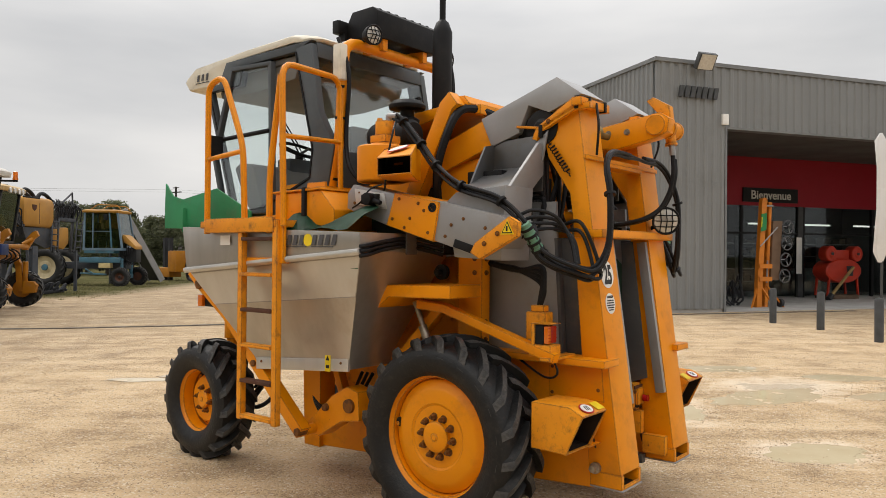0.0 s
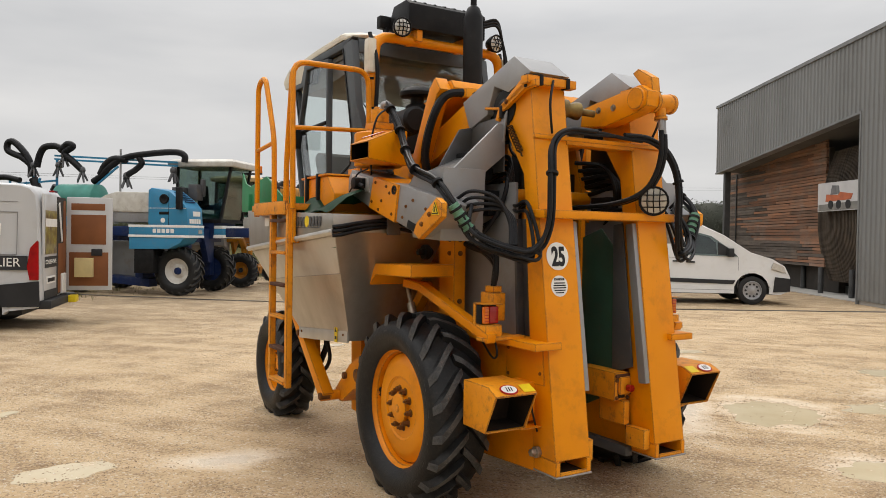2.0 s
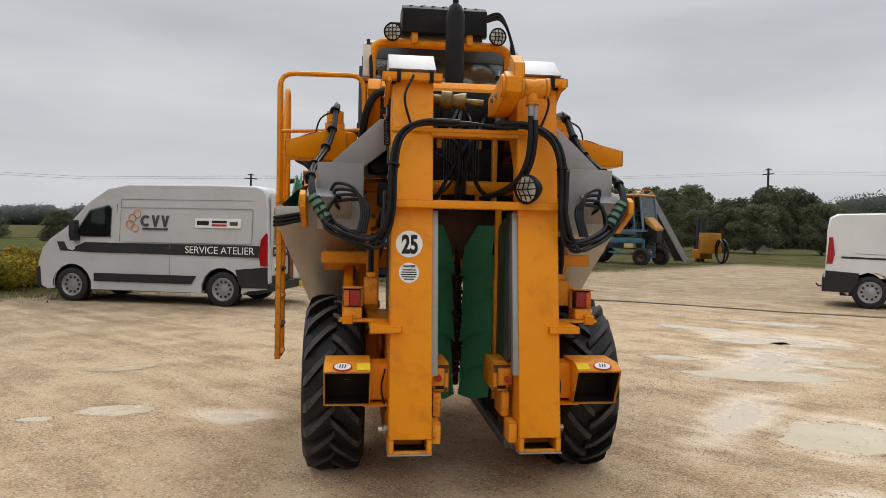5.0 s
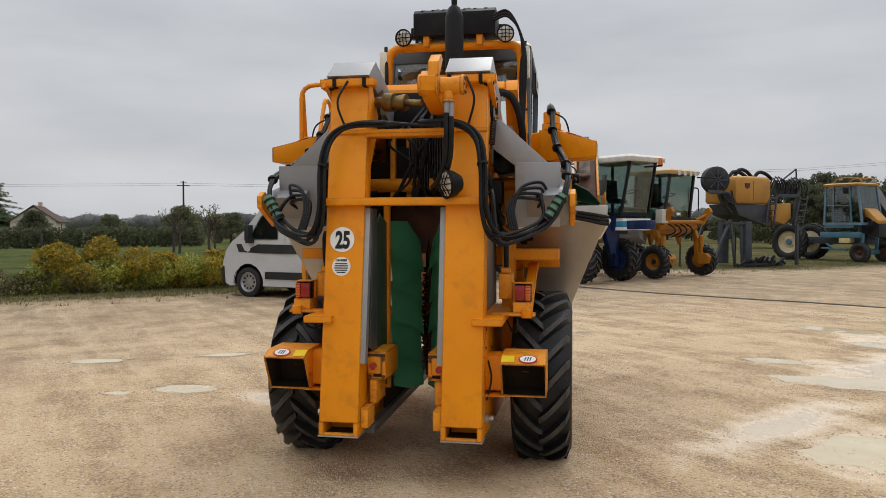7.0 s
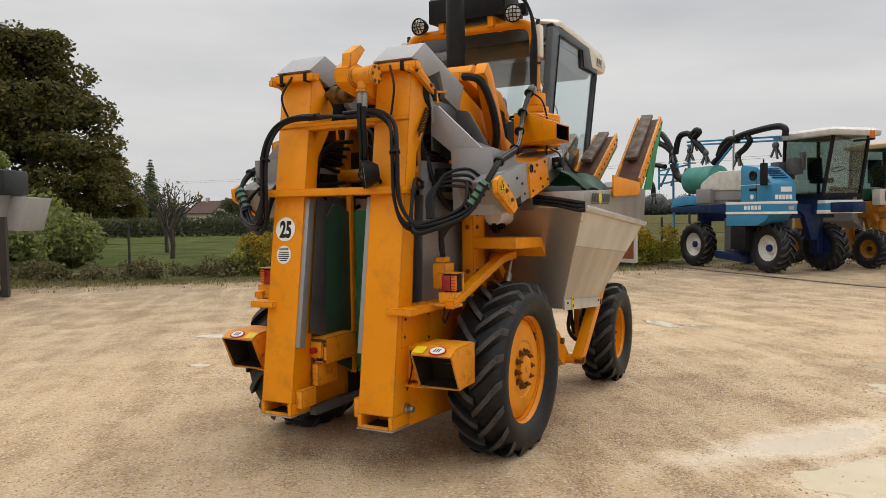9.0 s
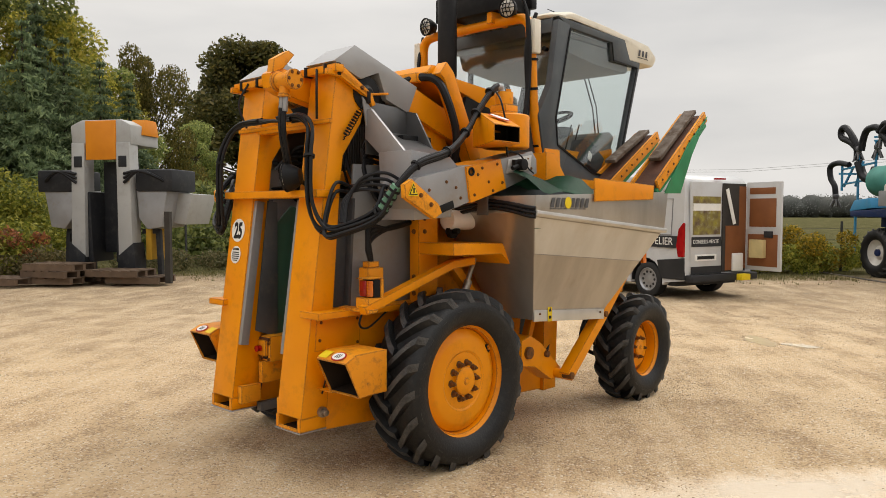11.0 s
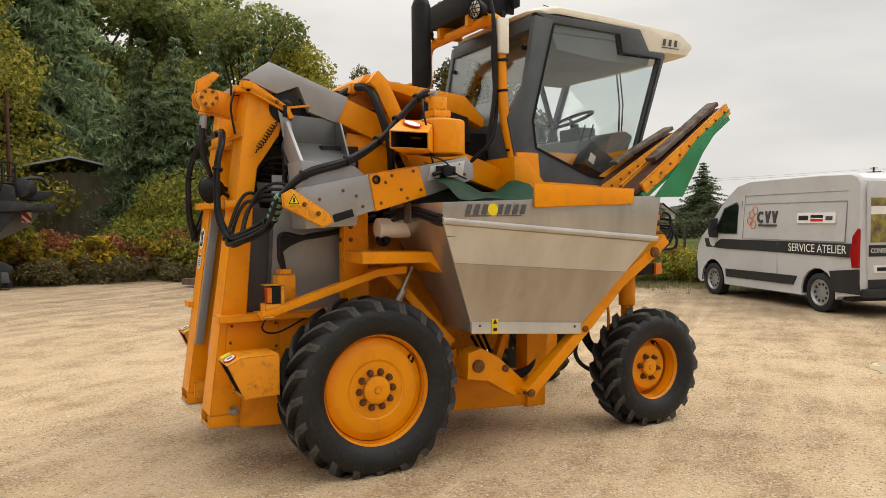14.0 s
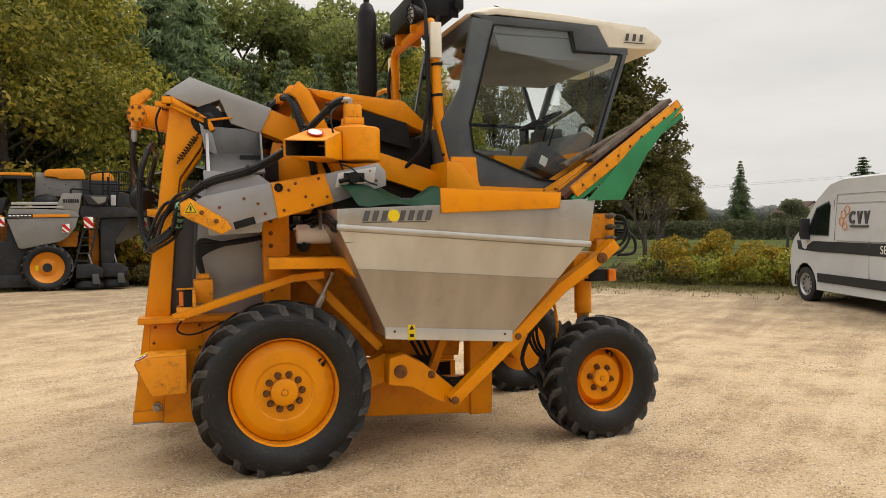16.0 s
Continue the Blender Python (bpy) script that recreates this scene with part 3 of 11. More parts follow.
def scatter_stones(count, size):
    """Loose stones: thick in drifts and round the puddles, thin elsewhere."""
    V, Fc = [], []
    oct_f = [(0, 2, 4), (2, 1, 4), (1, 3, 4), (3, 0, 4), (2, 0, 5), (1, 2, 5), (3, 1, 5), (0, 3, 5)]
    places = []
    while len(places) < count:
        a, r = rs.uniform(0, 6.283), 0.8 + 12 * rs.uniform() ** 0.8
        x, y = 1.0 + r * math.cos(a), 5.0 + r * math.sin(a)
        drift = noise.noise((x * 0.9, y * 0.9, 0.3)) + 0.6 * noise.noise((x * 2.6, y * 2.6, 4.0))
        if x > -11 and rs.uniform() < 0.12 + max(0.0, drift) * 1.6:
            places.append((x, y, 0.65 + r / 18))
    for cx, cy, rx, ry, rot in PUDDLES:
        for _ in range(int(150 * (rx + ry)) + 40):
            a, q = rs.uniform(0, 6.283), 1.02 + abs(rs.normal()) * 0.16
            u, v = rx * q * math.cos(a) + rs.normal() * 0.02, ry * q * math.sin(a) + rs.normal() * 0.02
            places.append((cx + u * math.cos(rot) - v * math.sin(rot), cy + u * math.sin(rot) + v * math.cos(rot), 1.0))
    for x, y, k0 in places:
        s = size * rs.uniform(0.4, 1.3) * k0
        k = len(V)
        z = gz(x, y) + s * 0.2
        e = rs.uniform(0.6, 1.2, 6)
        V += [(x + s * e[0], y, z), (x - s * e[1], y, z), (x, y + s * e[2], z), (x, y - s * e[3], z), (x, y, z + s * 0.6 * e[4]), (x, y, z - s * 0.5)]
        Fc += [tuple(k + j for j in f) for f in oct_f]
    me = bpy.data.meshes.new("stones")
    me.from_pydata(V, [], Fc)
    me.materials.append(STONE)
    return me


tagged(new("stones", scatter_stones(52000, 0.008)), "loose pale and brown stones scattered over the yard", "stones", kind="stuff")


# ---- the hall ----
def clad_material():
    m = surf("grey_metal_cladding", (0.215, 0.222, 0.222), (0.19, 0.196, 0.196), 0.6, 0.5, 0.15, bump=0.02, dirt=(0.10, 0.10, 0.095), dirt_amount=0.3, dirt_scale=0.25, stretch=(1, 1, 0.25))
    return m


CLAD = clad_material()
CLAD_TRIM = surf("grey_flashing", (0.20, 0.205, 0.205), None, 2, 0.45, 0.2)
CONCRETE = surf("concrete_floor", (0.40, 0.39, 0.37), (0.33, 0.32, 0.30), 1.2, 0.8, bump=0.2, dirt=(0.22, 0.2, 0.18), dirt_amount=0.4, dirt_scale=0.6)
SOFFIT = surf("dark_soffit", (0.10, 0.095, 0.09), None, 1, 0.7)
RED_WALL = surf("red_fascia", (0.30, 0.008, 0.02), (0.25, 0.006, 0.015), 0.6, 0.55)
WOOD = surf("weathered_cedar", (0.26, 0.125, 0.07), (0.17, 0.115, 0.085), 1.2, 0.75, bump=0.3, bump_scale=30, dirt=(0.20, 0.18, 0.16), dirt_amount=0.7, dirt_scale=0.3, stretch=(1, 1, 6), vary=0.35)
WOOD_GREY = surf("silvered_cedar", (0.115, 0.10, 0.088), (0.075, 0.062, 0.052), 1.6, 0.8, bump=0.3, bump_scale=30, dirt=(0.18, 0.12, 0.08), dirt_amount=0.5, dirt_scale=0.4, stretch=(1, 1, 6), vary=0.35)
SLAT_DARK = surf("dark_wood_slat", (0.03, 0.026, 0.022), (0.05, 0.042, 0.035), 3, 0.7, bump=0.2)
POST_GREY = surf("dark_grey_metal", (0.07, 0.073, 0.075), None, 5, 0.5, 0.2)
# the shop's dimness is put into this back wall colour
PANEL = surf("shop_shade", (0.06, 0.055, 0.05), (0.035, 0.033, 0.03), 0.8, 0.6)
hall = thing("hall", pose(5.42, 19.2, -0.02, 0, 0, 19.1), "grey corrugated metal dealer's hall with a red entrance", "building")


def corrugated(bm, a, b, z0, z1, thick, pitch=0.27, depth=0.035, along="x", at=0.0, face=-1):
    """A wall of ribbed sheet from a to b, its ribs standing out to the face side, with a flat back."""
    n = max(1, round((b - a) / pitch))
    p = (b - a) / n
    out = []
    for i in range(n):
        s = a + i * p
        out += [(s, 0), (s + p * 0.42, 0), (s + p * 0.55, depth), (s + p * 0.87, depth)]
    out.append((b, 0))
    pts = [(s, at + face * d) for s, d in out] + [(b, at - face * thick), (a, at - face * thick)]
    if along == "y":
        pts = [(q, s) for s, q in pts]
    return prism(bm, pts, z0, z1, "z")


part("wall", corrugated(bm_new(), 0.0, 2.15, 0.12, 6.5, 0.2), CLAD, hall)
part("wall", corrugated(bm_new(), 2.15, 16.0, 4.93, 6.5, 0.2), CLAD, hall)
part("wall", corrugated(bm_new(), 0.05, 1.68, 0.12, 6.5, 0.2, 0.2, 0.03, "y", 0.0, -1), CLAD, hall)
canopy_z = lambda y: 4.72 - 0.062 * (y - 1.7)
bm = corrugated(bm_new(), 1.68, 11.9, 4.0, 6.5, 0.2, 0.2, 0.03, "y", 0.0, -1)
for q in bm.verts:
    if q.co.z < 5:
        q.co.z = canopy_z(q.co.y)
part("wall", bm, CLAD, hall)
part("flashing", box(bm_new(), -0.06, 16.0, -0.06, 0.22, 6.5, 6.6), CLAD_TRIM, hall)
part("flashing", box(bm_new(), -0.06, 0.22, 0.22, 11.95, 6.5, 6.6), CLAD_TRIM, hall)
part("flashing", box(bm_new(), 2.13, 2.19, -0.05, 0.25, 0.0, 4.93), CLAD_TRIM, hall)
part("flashing", box(bm_new(), 2.19, 16.0, -0.05, 0.25, 4.88, 4.94), CLAD_TRIM, hall)
part("flashing", box(bm_new(), -0.05, 0.24, 1.66, 1.72, 0.0, 4.72), CLAD_TRIM, hall)
part("flashing", loft(bm_new(), [[(x, y, canopy_z(y) + d) for x, d in ((-0.05, -0.06), (0.24, -0.06), (0.24, -0.003), (-0.05, -0.003))] for y in (1.72, 11.93)]), CLAD_TRIM, hall)
part("plinth", box(bm_new(), 0.02, 2.15, 0.02, 0.2, -0.2, 0.12), CONCRETE, hall)
part("plinth", box(bm_new(), 0.02, 0.2, 0.2, 1.68, -0.2, 0.12), CONCRETE, hall)
part("roof", box(bm_new(), 0.2, 16.0, 0.2, 11.9, 6.3, 6.45), CLAD_TRIM, hall)
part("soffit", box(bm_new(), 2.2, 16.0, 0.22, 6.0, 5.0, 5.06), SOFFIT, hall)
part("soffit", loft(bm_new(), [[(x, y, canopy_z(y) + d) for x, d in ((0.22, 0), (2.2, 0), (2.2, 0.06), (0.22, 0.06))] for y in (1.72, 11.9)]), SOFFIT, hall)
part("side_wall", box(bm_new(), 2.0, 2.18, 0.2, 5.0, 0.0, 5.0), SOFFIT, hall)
part("end_wall", box(bm_new(), 15.9, 16.0, 0.2, 11.9, 0.0, 6.3), CLAD, hall)
part("back_wall", box(bm_new(), 2.2, 15.9, 11.7, 11.9, 0.0, 6.3), CLAD, hall)
part("red_fascia", box(bm_new(), 2.2, 15.9, 5.0, 5.15, 3.30, 5.0), RED_WALL, hall, "deep red fascia over the glazed shop front")
part("sign_board", box(bm_new(), 7.05, 9.45, 4.94, 4.995, 3.42, 3.92), BLACK, hall, "dark welcome sign")
lettering("sign_letters", "Bienvenue", 0.42, surf("pale_letter", (0.62, 0.6, 0.56)), hall, pose(8.25, 4.93, 3.66), "pale letters", 0.006, 1.02, 0.006)
part("entrance_floor", box(bm_new(), 0.3, 16.0, 0.05, 11.7, -0.1, 0.045), CONCRETE, hall)
for x, x1 in ((2.3, 4.25), (4.25, 7.0), (7.0, 9.75), (9.75, 13.05), (13.05, 15.9)):
    part("mullion", box(bm_new(), x, x + 0.10, 5.02, 5.12, 0.045, 3.30), BLACK, hall)
    part("pane", box(bm_new(), x + 0.10, x1, 5.05, 5.06, 0.1, 3.30), GLASS_SHOP, hall)
part("transom", box(bm_new(), 2.3, 15.9, 5.015, 5.105, 2.30, 2.36), BLACK, hall)
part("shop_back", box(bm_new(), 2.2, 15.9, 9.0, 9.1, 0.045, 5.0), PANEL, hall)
SHELF = surf("pale_shop_shelf", (0.34, 0.33, 0.31), (0.26, 0.25, 0.24), 2, 0.6)
STOCK = surf("shop_stock", (0.22, 0.16, 0.11), (0.06, 0.06, 0.065), 9, 0.6, vary=0.6)
stock_rnd = random.Random(44)
for i in range(6):
    x = 3.2 + i * 2.05
    for z in (0.5, 1.0, 1.5, 2.0):
        part("shop_shelf", box(bm_new(), x, x + 1.6, 7.6, 8.0, z, z + 0.04), SHELF, hall)
        for k in range(4):
            if stock_rnd.random() < 0.75:
                part("stock_box", box(bm_new(), x + 0.05 + k * 0.38, x + 0.05 + k * 0.38 + stock_rnd.uniform(0.15, 0.33), 7.62, 7.95, z + 0.04, z + 0.04 + stock_rnd.uniform(0.12, 0.38)), STOCK, hall)
    part("shelf_end", box(bm_new(), x - 0.05, x, 7.6, 8.0, 0.045, 2.3), SHELF, hall)
TUBE, tn, tl, tb = node_mat("shop_light_tube")
tb.inputs["Base Color"].default_value = (0.8, 0.8, 0.78, 1)
tb.inputs["Emission Color"].default_value, tb.inputs["Emission Strength"].default_value = (1.0, 0.97, 0.9, 1), 1.6
for i in range(5):
    part("light_tube", box(bm_new(), 3.6 + i * 2.6, 4.9 + i * 2.6, 6.6, 6.72, 2.72, 2.78), TUBE, hall, "lit ceiling tube in the shop")
part("shop_counter", box(bm_new(), 9.6, 12.4, 6.2, 6.8, 0.045, 1.05), SHELF, hall, "", 0.02)
part("door_post", box(bm_new(), 9.52, 9.74, 4.98, 5.14, 0.045, 3.30), POST_GREY, hall)
part("door_notice", box(bm_new(), 9.42, 9.66, 4.95, 4.965, 0.9, 2.2), WHITE, hall, "pale notice on the glass door", 0)
part("wall_lamp", prism(bm_new(), [(-0.30, 6.30), (-0.52, 6.66), (-0.40, 6.74), (-0.18, 6.38)], 0.98, 1.50), POST_GREY, hall, "angled floodlight on the wall", 0.01)
part("lamp_arm", box(bm_new(), 1.2, 1.3, -0.3, 0.0, 6.46, 6.56), POST_GREY, hall)
part("lamp_lens", prism(bm_new(), [(-0.312, 6.314), (-0.514, 6.644), (-0.524, 6.640), (-0.322, 6.308)], 1.02, 1.46), LAMP_GLASS, hall, "pale floodlight glass", 0)
part("alarm_box", box(bm_new(), 2.0, 2.18, -0.12, -0.04, 4.98, 5.26), WHITE, hall, "white alarm box", 0.01)
for i in range(7):
    part("logo_letter", prism(bm_new(), [(0.62 + i * 0.18, 5.62), (0.74 + i * 0.18, 5.62), (0.80 + i * 0.18, 5.92), (0.68 + i * 0.18, 5.92)], -0.10, -0.05, "y"), POST_GREY, hall, "raised dark logo block")
# slatted timber wall under the side canopy
slat_rnd = random.Random(52)
for i in range(40):
    z = 0.80 + i * 0.094
    cut = [5.25] + sorted(slat_rnd.uniform(5.8, 12.6) for _ in range(2)) + [13.2]
    for y0, y1 in zip(cut, cut[1:]):
        out = slat_rnd.uniform(0.0, 0.022)
        part("slat", box(bm_new(), 0.90 - out, 0.955, y0, y1 - 0.006, z, z + slat_rnd.uniform(0.070, 0.088)), WOOD_GREY if y0 > 9.3 or (z < 1.5 and y1 > 9) else WOOD, hall)
part("slat_backing", box(bm_new(), 0.96, 1.1, 5.2, 13.2, 0.78, canopy_z(9.0)), SLAT_DARK, hall)
# dark block added for the shaded gap below the slats
part("slat_footing", box(bm_new(), 1.3, 1.5, 5.2, 13.0, 0.0, 0.78), SLAT_DARK, hall)
part("corner_post", box(bm_new(), 0.10, 0.30, 11.25, 11.45, 0, canopy_z(11.45) - 0.06), POST_GREY, hall)
part("slat_post", box(bm_new(), 0.84, 0.875, 12.15, 12.20, 0.7, 4.05), POST_GREY, hall)
SLAT_BROWN = surf("dark_brown_slat", (0.075, 0.058, 0.042), (0.045, 0.036, 0.028), 3, 0.7, bump=0.2, vary=0.3)
for i in range(44):
    a = i / 43
    y = 1.9 + a * 3.35
    ribs = []
    for k in range(11):
        f = k / 10
        z = 0.42 + 3.72 * f
        bulge = math.sin(math.pi * min(1.0, 0.12 + f * 0.80)) ** 0.8
        x = 0.98 - 0.42 * bulge + 0.25 * a * a
        q = y + (0.55 * bulge - 0.30) * a
        ribs.append([(x, q, z), (x + 0.10, q, z), (x + 0.10, q + 0.035, z), (x, q + 0.035, z)])
    part("curved_slat", loft(bm_new(), ribs), SLAT_BROWN, hall)
poster = thing("poster", hall.matrix_world @ pose(0.48, 0, 0), "pale banner with a picture of an orange machine on wheels", "banner")
sheet = lambda name, pts, mat, lift, label="": part(name, loft(bm_new(), [[(x, 4.85 - u * 2.25, 2.38 + w * 0.80 - 0.05 * u) for u, w in pts] for x in (-lift, 0.012)]), mat, poster, label, 0)
sheet("sheet", [(0, 0), (1, 0.06), (1, 1.02), (0, 1.0)], surf("banner_sky_print", (0.55, 0.55, 0.56), (0.47, 0.47, 0.48), 2, 0.5), 0.0, "pale printed sky")
sheet("printed_ground", [(0.02, 0.02), (0.98, 0.08), (0.98, 0.34), (0.02, 0.24)], surf("banner_ground_print", (0.22, 0.215, 0.20), (0.14, 0.14, 0.13), 4, 0.5), 0.004, "dull grey printed field")
sheet("printed_body", [(0.20, 0.34), (0.80, 0.40), (0.84, 0.58), (0.56, 0.66), (0.50, 0.56), (0.22, 0.60)], surf("banner_orange_print", (0.50, 0.13, 0.05), (0.35, 0.10, 0.05), 5, 0.5), 0.008, "printed orange machine body")
sheet("printed_cab", [(0.32, 0.58), (0.54, 0.60), (0.52, 0.88), (0.36, 0.90)], surf("banner_dark_print", (0.10, 0.10, 0.11), (0.2, 0.2, 0.2), 6, 0.5), 0.009, "printed dark cab")
for u in (0.33, 0.52, 0.74):
    sheet("printed_wheel", [(u + 0.06 * math.cos(k * 0.5236), 0.24 + 0.15 * math.sin(k * 0.5236)) for k in range(12)], INK, 0.011)
for x, y in ((7.42, 16.86), (7.75, 15.39), (7.70, 13.24), (4.45, 24.3), (4.2, 26.5), (3.9, 28.3), (5.0, 22.6)):
    o = tagged(obj("bollard", lathe(bm_new(), [(0, 0.075), (0.74, 0.075), (0.775, 0.06), (0.785, 0.001)], (x, y, gz(x, y)), (0, 0, 1), 16), POST_GREY), "dark grey metal bollard standing on gravel", "bollard", "bollards by the hall")


# ---- the grape harvester: x to its right, y ahead, z up from the rear axle's foot ----
har = thing("grape_harvester", pose(0.53, 4.76, -0.01, 0, 0, 51.3), "yellow and stainless steel straddle grape harvester on gravel", "harvester")


def P(name, bm, mat, label="", bevel=0.004, parent=None):
    return part(name, bm, mat, parent or har, label, bevel)


def both(name, make, mat, label="", bevel=0.004, sides=(1, -1)):
    """The same part on the right and, mirrored, on the left."""
    out = []
    for s in sides:
        bm = make(bm_new())
        if s < 0:
            mirror_x(bm)
        out.append(P(name, bm, mat, label, bevel))
    return out


def ribbon(bm, pts, w, x0, x1):
    """A flat bar bent along (y, z) points, w wide, from x0 to x1."""
    p = [Vector(q) for q in pts]
    top, low = [], []
    for i, q in enumerate(p):
        d = (p[min(i + 1, len(p) - 1)] - p[max(i - 1, 0)]).normalized()
        nrm = Vector((-d.y, d.x)) * w / 2
        top.append(q + nrm)
        low.append(q - nrm)
    return loft(bm, [[(x0, a.x, a.y), (x1, a.x, a.y), (x1, b.x, b.y), (x0, b.x, b.y)] for a, b in zip(top, low)])


def bolt(bm, p, d, r=0.012, h=0.012):
    p, d = Vector(p), Vector(d)
    cyl(bm, p, p + d * 0.003, r * 1.5, 10)
    return cyl(bm, p, p + d * h, r, 6)


def tyre_mesh(bm, R, W, rim, lug_h):
    """The casing of an agricultural tyre lying along x."""
    w, c = W / 2, R - lug_h
    prof = [(-w * 0.72, rim - 0.012), (-w * 0.86, rim + 0.012), (-w * 1.0, rim + (c - rim) * 0.45), (-w * 0.97, rim + (c - rim) * 0.78), (-w * 0.82, c - 0.006), (-w * 0.45, c + 0.004), (0, c + 0.007)]
    prof = prof + [(-a, r) for a, r in reversed(prof[:-1])]
    return lathe(bm, prof, (0, 0, 0), (1, 0, 0), 56, False)


def tread_lug(bm, R, W, side, th0, lug_h=0.042, lug_w=0.042):
    """One slanting bar of the tread, from the middle out to the shoulder."""
    w, c = W / 2, R - lug_h
    rings = []
    for k in range(7):
        f = k / 6
        x = side * w * (-0.06 + 1.045 * f)
        th = th0 + 0.40 * f ** 1.15
        base = c - 0.004 - (0.0 if f < 0.75 else (f - 0.75) * 0.16)
        top = c + lug_h - (0.0 if f < 0.6 else (f - 0.6) ** 1.5 * 0.12) - (0.012 if k == 0 else 0)
        if k == 6:
            base, top = c - 0.075, c - 0.055
        hw = lug_w / 2 / R * (1.0 + 0.25 * f)
        q = lambda rad, a, xx=x: (xx, rad * math.sin(a), rad * math.cos(a))
        rings.append([q(base, th - hw * 1.25), q(base, th + hw * 1.25), q(top, th + hw * 0.8), q(top, th - hw * 0.8)])
    loft(bm, rings)
    return bm


def fit_tyre(wh, R, W, rim, lugs, tyre_mat, lug_h=0.046, lug_w=0.052):
    """Tyre casing and its tread bars, which share two meshes."""
    part("tyre", tyre_mesh(bm_new(), R, W, rim, lug_h), tyre_mat, wh, "", 0, angle=40)
    for sd in (1, -1):
        bm = tread_lug(bm_new(), R, W, sd, 0.0, lug_h, lug_w)
        for k, f in enumerate(bm.faces):
            f.material_index = 1 if k < 24 and k % 4 == 2 else 0
        lug = part("tread_lug", bm, [tyre_mat, LUG], wh, "", 0, angle=40)
        for i in range(lugs):
            ob = lug if i == 0 else new("tread_lug", lug.data)
            ob.parent = wh
            ob.matrix_basis = pose(0, 0, 0, -360 * (i + (0.5 if sd < 0 else 0)) / lugs)


def wheel(parent, c, side, R, W, rim, disc, nuts, nut_r, lugs, spin, tyre_mat, rim_mat, dish=0.0, turn=0.0, lean=0.0):
    """A wheel part: dished rim, with tyre, hub, nuts and valve under it. side: +1 faces +x."""
    bm = bm_new()
    w = W / 2
    prof = [(-w * 0.72, rim), (-w * 0.72, rim + 0.022), (-w * 0.66, rim + 0.022), (-w * 0.6, rim - 0.01), (0.0, rim - 0.03), (w * 0.55, rim - 0.012), (w * 0.64, rim + 0.022), (w * 0.72, rim + 0.024),
            (w * 0.735, rim + 0.008), (w * 0.71, rim - 0.004), (w * 0.60, rim - 0.016), (w * 0.57, rim - 0.020), (w * 0.56, rim - 0.026), (w * 0.38 - dish, rim - 0.030), (w * 0.36 - dish, rim - 0.034), (w * 0.43 - dish, disc * 0.985), (w * 0.56 - dish * 0.8, disc * 0.86), (w * 0.60 - dish * 0.7, disc * 0.80), (w * 0.60 - dish * 0.65, disc * 0.58), (w * 0.56 - dish * 0.6, disc * 0.54), (w * 0.55 - dish * 0.6, 0.001)]
    lathe(bm, prof, (0, 0, 0), (1, 0, 0), 56)
    wh = part("wheel", bm, rim_mat, parent, "", 0, True, 28)
    wh.matrix_basis = pose(*c, 0, lean, turn) @ pose(0, 0, 0, 0, 0, 0 if side > 0 else 180) @ pose(0, 0, 0, spin)
    fit_tyre(wh, R, W, rim, lugs, tyre_mat)
    face = w * 0.55 - dish * 0.6
    hub = bm_new()
    lathe(hub, [(face - 0.02, nut_r * 0.8), (face + 0.022, nut_r * 0.78), (face + 0.03, nut_r * 0.66), (face + 0.03, nut_r * 0.2), (face + 0.036, nut_r * 0.16), (face + 0.036, 0.001)], (0, 0, 0), (1, 0, 0), 28)
    part("hub", hub, rim_mat, wh, "", 0)
    nb = bm_new()
    bolt(nb, (0, 0, 0), (1, 0, 0), 0.0155, 0.028)
    cyl(nb, (0.028, 0, 0), (0.042, 0, 0), 0.008, 8)
    first = part("wheel_nut", nb, NUT_RUST, wh, "", 0)
    for i in range(nuts):
        a = 2 * math.pi * i / nuts
        ob = first if i == 0 else new("wheel_nut", first.data)
        ob.parent = wh
        ob.matrix_basis = pose(face, nut_r * math.cos(a), nut_r * math.sin(a))
    vb = bm_new()
    va = 1.2
    cyl(vb, (w * 0.40 - dish, disc * 0.90 * math.cos(va), disc * 0.90 * math.sin(va)), (w * 0.545 - dish * 0.85, disc * 0.90 * math.cos(va), disc * 0.90 * math.sin(va)), 0.027, 16)
    part("valve_hole", vb, BLACK, wh, "", 0)
    part("valve_stem", cyl(bm_new(), (w * 0.5 - dish * 0.85, disc * 0.97 * math.cos(va + 0.03), disc * 0.97 * math.sin(va + 0.03)), (w * 0.66 - dish * 0.85, disc * 0.88 * math.cos(va + 0.03), disc * 0.88 * math.sin(va + 0.03)), 0.008, 8), rim_mat, wh, "", 0)
    return wh


wheel(har, (0.765, 0.015, 0.512), 1, 0.546, 0.37, 0.345, 0.312, 10, 0.108, 20, -34, RUBBER, YEL)
wheel(har, (-0.765, 0.01, 0.512), -1, 0.546, 0.37, 0.345, 0.312, 10, 0.108, 20, 103, RUBBER, YEL)
wheel(har, (0.785, 2.222, 0.418), 1, 0.438, 0.31, 0.236, 0.198, 6, 0.085, 17, -10, RUBBER, YEL, 0.085, 1)
wheel(har, (-0.765, 2.28, 0.418), -1, 0.438, 0.31, 0.236, 0.198, 6, 0.085, 17, 50, RUBBER, YEL, 0.085, -2)

